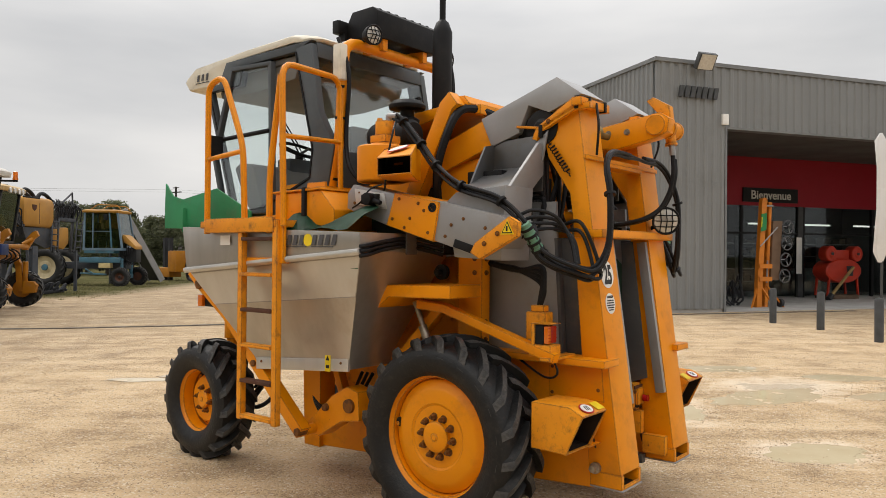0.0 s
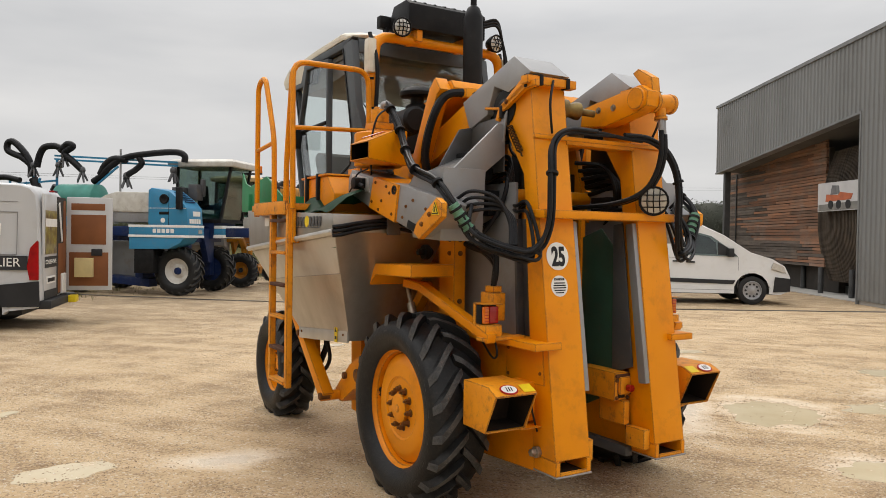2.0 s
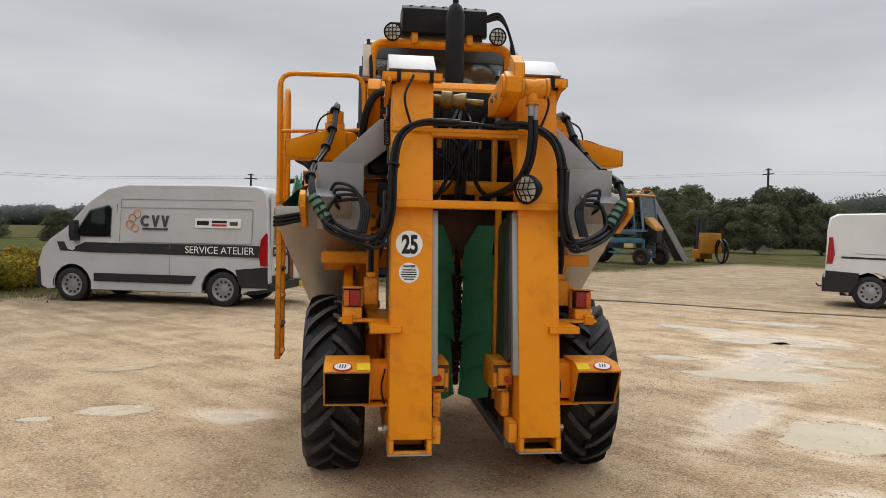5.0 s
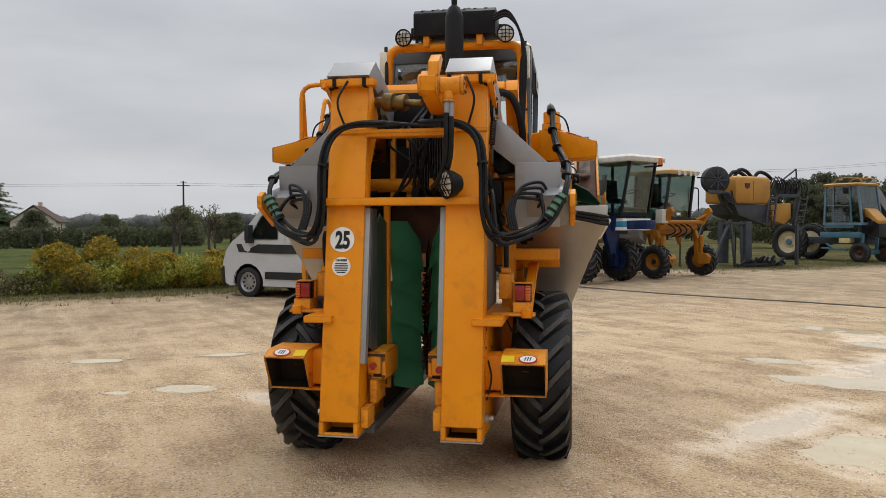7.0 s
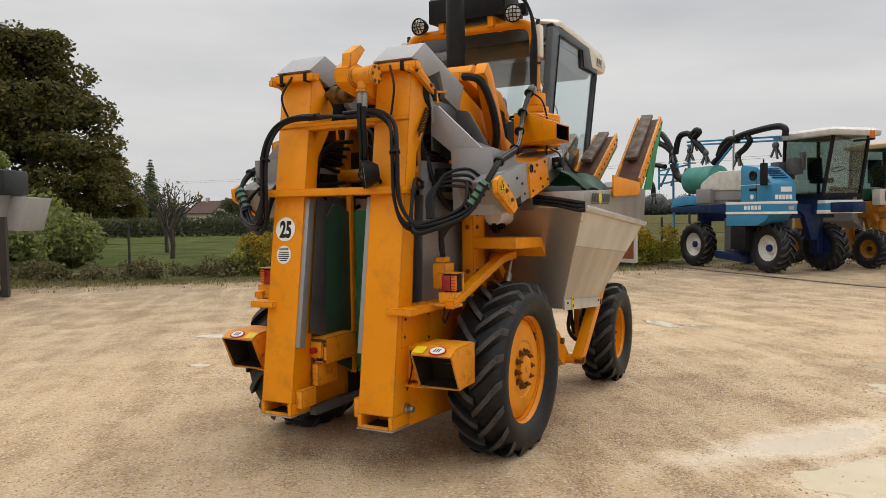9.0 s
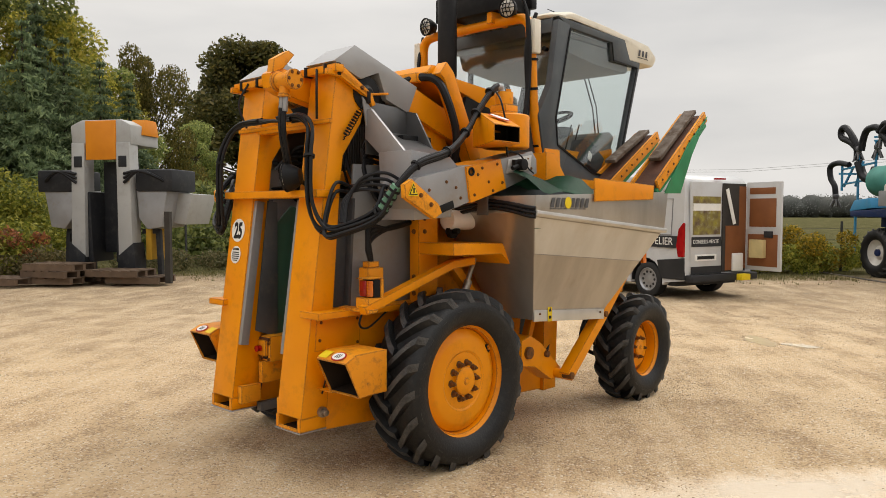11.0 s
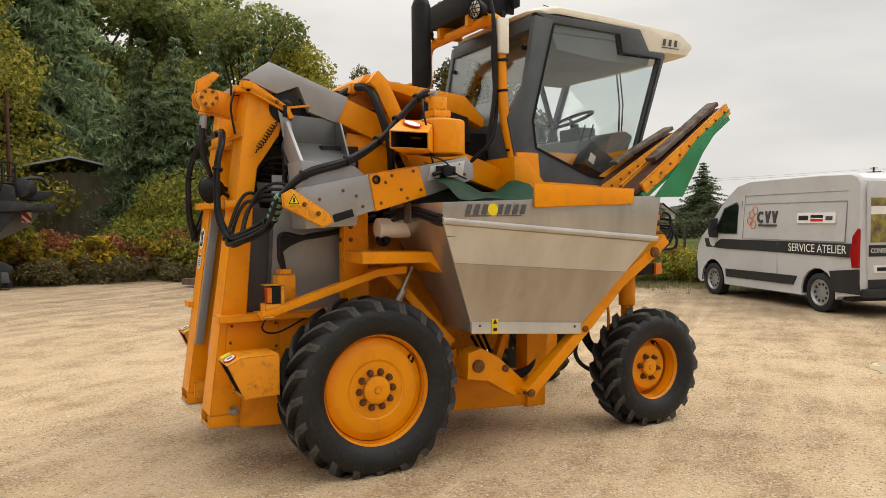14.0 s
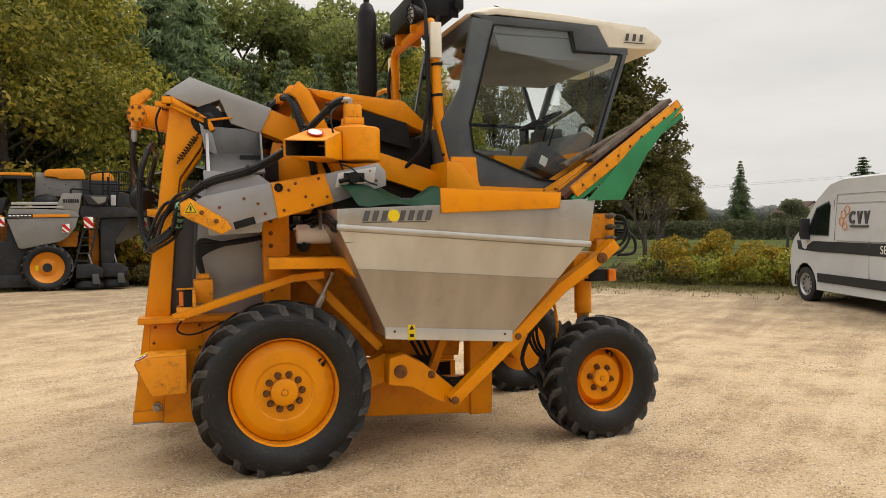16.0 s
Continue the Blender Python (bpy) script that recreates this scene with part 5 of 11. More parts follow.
def hopper(bm):
    outer = [ring4(0.56, 0.915, 0.64, 1.50, 0.815, 0.745), ring4(0.56, 0.93, 0.635, 1.53, 0.875, 0.815), ring4(0.42, 1.165, 0.315, 1.925, 1.50, 1.365), ring4(0.42, 1.18, 0.305, 1.945, 1.512, 1.38), ring4(0.42, 1.185, 0.305, 1.99, 1.62, 1.672)]
    inner = [ring4(a[0][0] + 0.012, a[1][0] - 0.012, a[0][1] + 0.012, a[2][1] - 0.012, a[0][2] + (0.0 if i else 0), a[2][2]) for i, a in enumerate(outer)]
    inner[-1] = [(p[0], p[1], q[2]) for p, q in zip(inner[-1], outer[-1])]
    inner[0] = [(p[0], p[1], p[2] + 0.02) for p in inner[0]]
    loft(bm, outer + inner[::-1])
    return bm


hoppers = both("hopper", hopper, STEEL, "brushed stainless steel grape hopper", 0.003)
both("hopper_lip", lambda bm: loft(bm, [[(1.176, y, z - 0.01), (1.192, y, z - 0.012), (1.206, y, z + 0.004), (1.204, y, z + 0.022), (1.178, y, z + 0.026)] for y, z in ((0.30, 1.508), (1.95, 1.373))]), STEEL_BRIGHT)
both("hopper_foot_strip", lambda bm: loft(bm, [[(0.92, y, z), (0.936, y, z), (0.936, y, z + 0.075), (0.92, y, z + 0.075)] for y, z in ((0.64, 0.805), (1.505, 0.735))]), STEEL_BRIGHT)
def on_side(f, lift):
    """The rear and front ends of a level line on the hopper's slanting outer face."""
    return (0.93 + 0.235 * f + lift, 0.638 - 0.318 * f, 0.875 + 0.625 * f), (0.93 + 0.235 * f + lift, 1.527 + 0.392 * f, 0.815 + 0.55 * f)


def side_panel(f0, f1, lift):
    def make(bm):
        (a0, a1), (b0, b1) = on_side(f0, lift), on_side(f1, lift)
        (c0, c1), (d0, d1) = on_side(f0, -0.004), on_side(f1, -0.004)
        return loft(bm, [[a0, a1, b1, b0], [c0, c1, d1, d0]])
    return make


# the upper panel's lighter reflection is put into a paler steel copy
both("hopper_side_panel", side_panel(0.62, 0.985, 0.003), STEEL_BRIGHT, "upper stainless side panel, paler for its sky reflection", 0)
both("hopper_side_rib", side_panel(0.615, 0.622, 0.005), STEEL_DULL, "", 0)
both("hopper_liner", lambda bm: box(bm, 0.46, 1.14, 0.36, 1.9, 1.42, 1.44), GREEN_DARK, "", 0)
both("hopper_seam", lambda bm: ribbon(bm, [(1.42, 1.18), (1.50, 1.30)], 0.006, 1.06, 1.062), STEEL_DULL, "", 0, (1,))

# front arms, axle
both("front_arm", lambda bm: ribbon(bm, [(1.09, 0.365), (1.54, 0.755), (1.88, 1.075), (2.187, 1.272), (2.31, 1.37)], 0.082, 0.84, 0.92), YEL)
both("arm_spacer", lambda bm: cyl(bm, (0.70, 1.10, 0.378), (0.86, 1.10, 0.378), 0.035, 14), YEL)
both("arm_spacer", lambda bm: cyl(bm, (0.60, 2.187, 1.272), (0.86, 2.187, 1.272), 0.04, 14), YEL)
both("knee_plate", lambda bm: prism(bm, [(0.69, 0.48), (0.70, 0.655), (0.80, 0.68), (0.93, 0.61), (1.16, 0.41), (1.14, 0.34), (1.05, 0.335), (0.85, 0.455)], 0.66, 0.79), YEL, "", 0.008)


for y, z, r in ((0.77, 0.565, 0.05), (0.98, 0.53, 0.028), (1.10, 0.375, 0.03), (1.55, 0.765, 0.026), (2.187, 1.272, 0.045)):
    both("knee_pin", lambda bm: cyl(bm, (0.64, y, z), (0.812 if y < 1.05 else 0.935, y, z), r * 0.85, 16), NUT_RUST, "", 0.003)
both("knee_tube", lambda bm: cyl(cyl(bm, (0.44, 0.78, 0.56), (0.68, 0.78, 0.56), 0.075, 18), (0.46, 0.78, 0.92), (0.75, 0.78, 0.92), 0.03, 12), YEL)
both("strut", lambda bm: ribbon(bm, [(1.02, 0.40), (1.18, 0.80)], 0.055, 0.50, 0.56), YEL)
both("steering_column", lambda bm: cyl(cyl(box(bm, 0.50, 0.72, 2.09, 2.27, 1.10, 1.24), (0.62, 2.20, 0.86), (0.62, 2.20, 1.12), 0.062, 20), (0.62, 2.20, 0.60), (0.62, 2.20, 0.88), 0.045, 16), YEL, "yellow steering column")
both("wheel_motor", lambda bm: cyl(box(bm, 0.52, 0.66, 2.12, 2.28, 0.34, 0.62), (0.50, 2.2, 0.418), (0.72, 2.2, 0.418), 0.10, 20), YEL)
P("front_axle", prism(bm_new(), [(2.04, 1.12), (2.22, 1.12), (2.22, 1.30), (2.04, 1.30)], -0.78, 0.78), YEL)
P("front_bumper", box(bm_new(), -0.80, 0.80, 2.16, 2.30, 1.10, 1.185), BLACK)
both("side_marker", lambda bm: box(bm, 0.78, 0.82, 2.302, 2.36, 1.10, 1.185), AMBER_LENS, "amber side marker")
both("front_fitting", lambda bm: box(box(bm, 0.70, 0.80, 2.16, 2.36, 1.38, 1.58), 0.72, 0.82, 2.20, 2.32, 1.28, 1.40), YEL_WORN, "worn yellow front linkage")

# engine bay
# black mass added for the shaded gaps between the beams
both("engine_side", lambda bm: box(box(bm, 0.26, 0.42, 0.02, 1.05, 1.60, 1.92), 0.30, 0.46, 0.30, 0.70, 1.50, 1.75), SHADE_GRIME, "added black mass in the engine bay's shaded gaps", 0.01)
both("inner_frame", lambda bm: prism(bm, [(0.12, 0.62), (1.35, 0.55), (1.45, 1.45), (0.12, 1.50)], 0.262, 0.275), YEL_WORN, "grimy yellow inner frame plate", 0)
P("engine_block", box(box(bm_new(), -0.30, 0.30, 0.05, 1.15, 1.60, 2.14), -0.2, 0.2, -0.06, 0.05, 1.75, 2.0), BLACK, "dark engine with radiator")


for k in range(14):
    P("radiator_fin", box(bm_new(), -0.11 + k * 0.017, -0.104 + k * 0.017, -0.09, -0.06, 1.72, 2.12), PLATE_DARK, "", 0)
# block added to darken the bay under the hood
P("engine_top", box(box(bm_new(), -0.29, 0.29, 0.0, 0.06, 2.10, 2.37), -0.12, 0.16, -0.05, 0.0, 2.16, 2.30), BLACK, "added black block keeping the engine bay dark", 0.008)
bay = random.Random(9)
for k in range(2):
    hose_x = 0.265 + 0.027 * k
    P("motor_hose", tube(bm_new(), smooth_path([(hose_x, -0.845, 2.10 - 0.02 * k), (hose_x, -0.848, 1.98), (hose_x - 0.01, -0.82, 1.86), (hose_x - 0.05, -0.76, 1.76), (hose_x - 0.12, -0.62, 1.70), (0.1, -0.3, 1.68)], 6), 0.0145, 8), HOSE, "", 0)
for k in range(6):
    x0, x1 = bay.uniform(-0.2, 0.2), bay.uniform(-0.2, 0.2)
    y0 = bay.uniform(-0.24, -0.12)
    P("bay_hose", tube(bm_new(), smooth_path([(x0, -0.05, bay.uniform(2.1, 2.28)), (x0 + bay.uniform(-0.08, 0.08), y0, bay.uniform(2.0, 2.15)), ((x0 + x1) / 2, y0 - 0.03, bay.uniform(1.75, 1.98)), (x1, y0, bay.uniform(1.62, 1.85)), (x1, -0.04, 1.62)], 6), bay.uniform(0.008, 0.015), 7), HOSE, "", 0)
P("engine_hood", prism(bm_new(), [(0.26, 2.465), (0.95, 2.40), (1.12, 2.24), (1.10, 2.17), (0.96, 2.235), (0.66, 2.325), (0.34, 2.40)], -0.34, 0.34), YEL, "sloping yellow engine hood", 0.02)
both("hood_strap", lambda bm: ribbon(bm, [(0.145, 2.425), (0.20, 2.38), (0.46, 1.86)], 0.105, 0.50, 0.585), YEL, "yellow bent engine frame strap", 0.008)
P("hood_frame", box(prism(bm_new(), [(0.09, 2.40), (0.13, 2.45), (0.22, 2.45), (0.25, 2.40), (0.24, 2.385), (0.10, 2.385)], -0.50, 0.50), -0.44, 0.44, 0.05, 0.10, 2.34, 2.40), YEL, "", 0.008)
both("side_grille", lambda bm: prism(bm, [(0.62, 2.32), (0.96, 2.24), (0.99, 2.06), (0.58, 2.16)], 0.33, 0.36), BLACK, "black perforated grille", 0)
both("engine_beam", lambda bm: ribbon(bm, [(-0.03, 2.215), (0.10, 2.165), (0.62, 1.97), (1.28, 1.76)], 0.165, 0.32, 0.475), YEL)
both("frame_tube", lambda bm: cyl(bm, (0.03, -0.10, 1.75), (0.60, -0.05, 1.75), 0.045, 16), YEL)
both("frame_plate", lambda bm: prism(bm, [(-0.10, 1.60), (0.25, 1.60), (0.40, 1.80), (0.30, 2.05), (0.02, 2.08)], 0.40, 0.44), YEL)
P("air_intake", lathe(bm_new(), [(0, 0.075), (0.03, 0.08), (0.05, 0.045), (0.09, 0.045), (0.095, 0.115), (0.12, 0.12), (0.15, 0.09), (0.155, 0.001)], (-0.468, 0.606, 2.325), (0, 0, 1), 28), BLACK, "black mushroom air intake")
P("air_filter", lathe(bm_new(), [(0, 0.06), (0.01, 0.095), (0.03, 0.10), (0.05, 0.09), (0.34, 0.09), (0.36, 0.07), (0.36, 0.001)], (-0.50, 0.84, 2.25), (-0.1, -1, 0), 24), BLACK, "black air filter canister", 0)
P("exhaust", lathe(bm_new(), [(0, 0.035), (0.06, 0.06), (0.12, 0.07), (0.66, 0.07), (0.73, 0.045), (0.75, 0.022), (0.92, 0.022), (0.92, 0.001)], (0.06, 0.75, 2.40), (0, 0, 1), 24), BLACK, "matt black exhaust stack", 0)
P("oil_filter", cyl(bm_new(), (0.62, 0.14, 1.47), (0.62, 0.36, 1.47), 0.065, 18), WHITE, "white hydraulic filter canister", 0.01)
P("deck", box(bm_new(), -0.70, 0.70, 0.36, 2.02, 1.58, 1.70), DGREY, "", 0.01)
P("cab_base", prism(bm_new(), [(1.15, 1.70), (2.0, 1.70), (2.0, 1.76), (1.40, 1.78), (1.25, 1.95), (1.15, 1.95)], -0.66, 0.66), YEL)

# cab


def bar_path(bm, pts, w, d):
    """Square bars along a polyline of 3D points."""
    for a, b in zip(pts, pts[1:]):
        a, b = Vector(a), Vector(b)
        s_, u_ = frame_of(b - a)
        q = lambda c: [c + s_ * x * w + u_ * y * d for x, y in ((-0.5, -0.5), (0.5, -0.5), (0.5, 0.5), (-0.5, 0.5))]
        e = (b - a).normalized() * min(w, d) * 0.4
        loft(bm, [q(a - e), q(b + e)])
    return bm


HW = 0.605
both("rear_pillar", lambda bm: prism(bm, [(1.40, 1.765), (1.21, 1.88), (1.135, 2.22), (1.285, 2.47), (1.375, 2.95), (1.535, 2.935), (1.345, 2.215), (1.372, 2.02), (1.50, 1.955), (1.42, 1.80)], HW - 0.055, HW), DGREY, "", 0.008)
both("front_pillar", lambda bm: prism(bm, [(2.545, 2.775), (2.60, 2.775), (2.295, 1.90), (2.25, 1.79), (2.205, 1.80), (2.258, 1.91)], HW - 0.05, HW), DGREY, "", 0.006)
both("window_seal", lambda bm: ribbon(ribbon(bm, [(1.53, 2.905), (1.345, 2.215), (1.372, 2.02), (1.86, 1.832), (2.12, 1.805)], 0.014, HW - 0.002, HW + 0.006), [(2.135, 2.90), (2.165, 2.758), (2.55, 2.752), (2.262, 1.91)], 0.014, HW - 0.002, HW + 0.006), BLACK, "black rubber window seal", 0)
both("lower_panel", lambda bm: prism(bm, [(1.42, 1.765), (2.20, 1.77), (2.12, 1.80), (1.86, 1.826), (1.38, 2.012)], HW - 0.03, HW - 0.002), DGREY)
both("yellow_corner", lambda bm: prism(bm, [(1.19, 1.70), (1.44, 1.70), (1.40, 1.82), (1.385, 1.985), (1.20, 1.985)], HW - 0.06, HW + 0.012), YEL, "", 0.008)
both("top_rail", lambda bm: prism(bm, [(1.37, 2.97), (2.345, 2.955), (2.435, 2.80), (2.60, 2.80), (2.60, 2.755), (2.165, 2.76), (2.13, 2.90), (1.53, 2.912)], HW - 0.055, HW - 0.001), DGREY)
both("side_window", lambda bm: prism(bm, [(1.525, 2.91), (2.135, 2.90), (2.17, 2.758), (2.55, 2.758), (2.262, 1.91), (2.205, 1.80), (1.86, 1.83), (1.372, 2.02), (1.345, 2.215)], HW - 0.022, HW - 0.018), GLASS, "clear side window", 0, (1,))
P("rear_wall", prism(bm_new(), [(1.20, 1.70), (1.25, 1.70), (1.24, 2.20), (1.16, 2.20)], -0.56, 0.56), DGREY)
P("windscreen", loft(bm_new(), [[(-0.56, y, z), (0.56, y, z), (0.56, y + 0.004, z), (-0.56, y + 0.004, z)] for y, z in ((2.20, 1.77), (2.275, 1.90), (2.575, 2.76))]), GLASS, "tall clear windscreen", 0)
P("windscreen_wiper", tube(tube(bm_new(), [(0.05, 2.60, 2.74), (0.20, 2.50, 2.45), (0.30, 2.40, 2.16)], 0.007, 6), [(0.09, 2.60, 2.74), (0.24, 2.50, 2.45), (0.33, 2.40, 2.16)], 0.006, 6), BLACK, "", 0)


def roof(bm):
    prof = [(1.36, 2.985), (1.42, 3.012), (1.515, 3.03), (2.08, 3.012), (2.39, 2.99), (2.75, 2.965), (2.88, 2.885), (2.895, 2.86), (2.84, 2.79), (2.435, 2.785), (2.345, 2.945), (1.49, 2.975), (1.38, 2.962)]
    rings = []
    for x, k, e in ((-0.60, 0.93, 0.10), (-0.575, 1.0, 0.05), (-0.50, 1.03, 0.0), (-0.2, 1.07, 0.0), (0.2, 1.07, 0.0), (0.50, 1.03, 0.0), (0.575, 1.0, 0.05), (0.60, 0.93, 0.10)):
        rings.append([(x, y + e * max(0.0, (1.9 - y) / 0.55) + 0.006, 2.91 + (z - 2.90) * k) for y, z in prof])
    return loft(bm, rings)


P("cab_roof", roof(bm_new()), CREAM, "cream moulded cab roof with a long visor", 0.010)
P("roof_antenna", tube(bm_new(), [(0.57, 1.86, 2.985), (0.30, 1.66, 3.13)], 0.0035, 5), BLACK, "", 0)
P("rear_header", prism(bm_new(), [(1.375, 2.965), (1.50, 2.965), (1.47, 2.86), (1.36, 2.86)], -0.55, 0.55), DGREY)
P("rear_window", prism(bm_new(), [(1.385, 2.93), (1.393, 2.93), (1.238, 2.17), (1.230, 2.17)], -0.545, 0.545), GLASS, "clear slanted rear window", 0)
for s in (1, -1):
    for z in (2.30, 2.74):
        P("window_hinge", cyl(bm_new(), (s * 0.50, 1.245 + (z - 2.2) * 0.204 - 0.02, z), (s * 0.50, 1.245 + (z - 2.2) * 0.204 + 0.02, z), 0.018, 12), BLACK, "", 0)
P("roof_lining", box(bm_new(), -0.56, 0.56, 1.45, 2.33, 2.86, 2.90), LINING, "pale grey roof lining")
P("roof_console", prism(bm_new(), [(1.55, 2.86), (2.33, 2.86), (2.50, 2.76), (2.48, 2.70), (2.0, 2.70), (1.60, 2.74)], -0.55, 0.55), LINING, "pale grey moulded roof console", 0.02)
P("driver_seat", prism(prism(bm_new(), [(1.42, 1.98), (1.82, 2.0), (1.84, 2.08), (1.44, 2.08)], -0.24, 0.20), [(1.36, 2.05), (1.48, 2.05), (1.44, 2.42), (1.36, 2.44)], -0.23, 0.19), LINING, "grey driver's seat", 0.04)
P("seat_base", box(bm_new(), -0.2, 0.18, 1.45, 1.80, 1.76, 1.98), DGREY)
P("side_console", prism(bm_new(), [(1.86, 1.925), (1.93, 2.115), (2.17, 1.96), (2.08, 1.84)], 0.36, 0.53), DGREY, "dark grey tilted control console", 0.012)
P("console_sticker", prism(bm_new(), [(1.90, 1.955), (1.925, 2.015), (1.975, 1.985), (1.95, 1.925)], 0.53, 0.532), WHITE, "", 0)
P("dash", prism(bm_new(), [(2.02, 1.86), (2.14, 2.16), (2.30, 2.20), (2.38, 2.16), (2.25, 1.90), (2.16, 1.80)], -0.50, 0.50), LINING, "pale grey moulded dashboard", 0.03)
P("floor_panel", prism(bm_new(), [(1.45, 1.765), (2.14, 1.765), (2.12, 1.82), (1.50, 1.86)], -0.54, 0.54), DGREY)
P("yellow_band", prism(bm_new(), [(1.58, 1.90), (1.56, 2.01), (1.83, 2.003), (1.76, 1.89)], -0.45, 0.50), YEL)
P("yellow_band", prism(bm_new(), [(2.09, 1.826), (2.07, 2.008), (2.30, 2.055), (2.30, 1.98), (2.20, 1.83)], 0.47, 0.52), YEL)
P("steering_column_cab", cyl(bm_new(), (0.0, 2.24, 1.82), (0.0, 2.19, 2.30), 0.035, 12), BLACK)
P("instrument_box", box(bm_new(), -0.14, 0.14, 2.14, 2.30, 2.08, 2.26), DGREY, "", 0.02)
sw = bm_new()
axis = Vector((0, -0.45, 1)).normalized()
s_, u_ = frame_of(axis)
cw = Vector((0.0, 2.17, 2.335))
tube(sw, [cw + (s_ * math.cos(2 * math.pi * k / 28) + u_ * math.sin(2 * math.pi * k / 28)) * 0.175 for k in range(29)], 0.013, 8)
for a in (0.5, 2.6, 4.7):
    tube(sw, [cw - axis * 0.03, cw + (s_ * math.cos(a) + u_ * math.sin(a)) * 0.165], 0.011, 6)
P("steering_wheel", sw, BLACK, "", 0)
for x, y in ((0.22, 2.05), (0.27, 2.09)):
    P("control_lever", tube(bm_new(), [(x, y, 2.05), (x + 0.02, y + 0.06, 2.26)], 0.006, 6), BLACK, "", 0)
P("wing_mirror", box(tube(bm_new(), [(-0.62, 2.36, 2.36), (-0.70, 2.34, 2.34)], 0.012, 6), -0.76, -0.64, 2.32, 2.36, 2.22, 2.38), BLACK, "black wing mirror", 0.004)
P("cab_door_frame", bar_path(bm_new(), [(-0.61, 2.24, 2.885), (-0.61, 1.785, 2.865), (-0.61, 1.765, 1.80), (-0.61, 2.33, 1.80), (-0.61, 2.46, 2.243), (-0.61, 2.24, 2.885)], 0.045, 0.03), DGREY, "grey open cab door frame")
P("cab_door_pane", prism(bm_new(), [(2.22, 2.86), (1.80, 2.845), (1.785, 1.82), (2.32, 1.82), (2.44, 2.243)], -0.612, -0.608), GLASS, "", 0)
P("door_bar", tube(bm_new(), [(-0.63, 2.44, 2.36), (-0.63, 1.78, 2.38)], 0.017, 8), BLACK)

# rear arch with lamps and rack
P("roll_arch", tube(bm_new(), round_path([(-0.56, 1.26, 1.76), (-0.555, 1.13, 2.27), (-0.54, 1.11, 2.93), (0.54, 1.11, 2.93), (0.555, 1.13, 2.27), (0.56, 1.26, 1.76)], 0.12), 0.037, 14), YEL, "yellow tubular roll arch", 0)
both("arch_pad", lambda bm: box(bm, 0.545, 0.61, 1.07, 1.15, 2.655, 2.90), CREAM, "cream plastic arch pad", 0.015)
for z in (2.0, 2.40, 2.61):
    both("arch_clip", lambda bm: cyl(bm, (0.553, 1.126 if z > 2.2 else 1.20, z), (0.553, 1.124 if z > 2.2 else 1.196, z + 0.018), 0.041, 14), BLACK, "", 0)


rack_box = P("roof_rack_box", prism(bm_new(), [(1.02, 3.00), (1.34, 3.02), (1.34, 3.10), (1.27, 3.21), (1.07, 3.215), (1.02, 3.18)], -0.315, 0.345), BLACK, "black folded cover on the roof rack", 0.008)
rnd = random.Random(3)
for k in range(7):
    x = -0.25 + k * 0.085
    P("cover_fold", tube(bm_new(), [(x, 1.06, 3.20), (x + 0.03, 1.14, 3.215 + rnd.uniform(0, 0.02)), (x + 0.07, 1.22, 3.205)], 0.016, 6), BLACK, "", 0, rack_box)
both("rack_bracket", lambda bm: box(bm, 0.19, 0.24, 1.04, 1.24, 2.92, 3.01), YEL)


def work_lamp(c, aim, r=0.062, mount=None):
    """A round caged work lamp: body, glass and guard."""
    c = Vector(c)
    d = Vector(aim).normalized()
    body = P("work_lamp", lathe(bm_new(), [(-0.075, 0.02), (-0.07, r * 0.6), (-0.02, r), (0.012, r * 1.08), (0.012, 0.001)], c, d, 20), BLACK, "round caged work lamp", 0)
    P("lamp_glass", lathe(bm_new(), [(0.012, r * 0.95), (0.018, r * 0.9), (0.026, r * 0.4), (0.028, 0.001)], c, d, 20), LAMP_GLASS, "", 0, body)
    s_, u_ = frame_of(d)
    for k in (-0.45, 0.0, 0.45):
        h = math.sqrt(1 - k * k)
        for p_, q_ in ((s_, u_), (u_, s_)):
            P("guard_wire", tube(bm_new(), [c + d * 0.012 + p_ * r * k - q_ * r * h, c + d * 0.045 + p_ * r * k, c + d * 0.012 + p_ * r * k + q_ * r * h], 0.0035, 5), BLACK, "", 0, body)
    P("guard_ring", tube(bm_new(), [c + d * 0.02 + (s_ * math.cos(2 * math.pi * k / 20) + u_ * math.sin(2 * math.pi * k / 20)) * r * 1.05 for k in range(21)], 0.005, 5), BLACK, "", 0, body)
    if mount:
        P("lamp_bracket", tube(bm_new(), [c - d * 0.04, Vector(mount)], 0.012, 6), BLACK, "", 0, body)


work_lamp((-0.386, 1.0, 2.985), (-0.15, -1, -0.1), mount=(-0.386, 1.1, 2.95))
work_lamp((0.425, 1.0, 2.985), (0.15, -1, -0.1), mount=(0.425, 1.1, 2.95))
work_lamp((0.27, -0.80, 1.715), (-0.85, -0.6, -0.12), 0.075, (0.30, -0.68, 1.66))
for s in (1, -1):
    lamp = P("front_lamp", box(bm_new(), s * 0.345 - 0.055, s * 0.345 + 0.055, 1.32, 1.385, 3.055, 3.15), BLACK, "square black work lamp facing ahead", 0.012)
    P("lamp_glass", box(bm_new(), s * 0.345 - 0.045, s * 0.345 + 0.045, 1.384, 1.39, 3.065, 3.14), LAMP_GLASS, "", 0, lamp)
    P("lamp_foot", box(bm_new(), s * 0.345 - 0.012, s * 0.345 + 0.012, 1.30, 1.36, 3.01, 3.06), BLACK, "", 0, lamp)

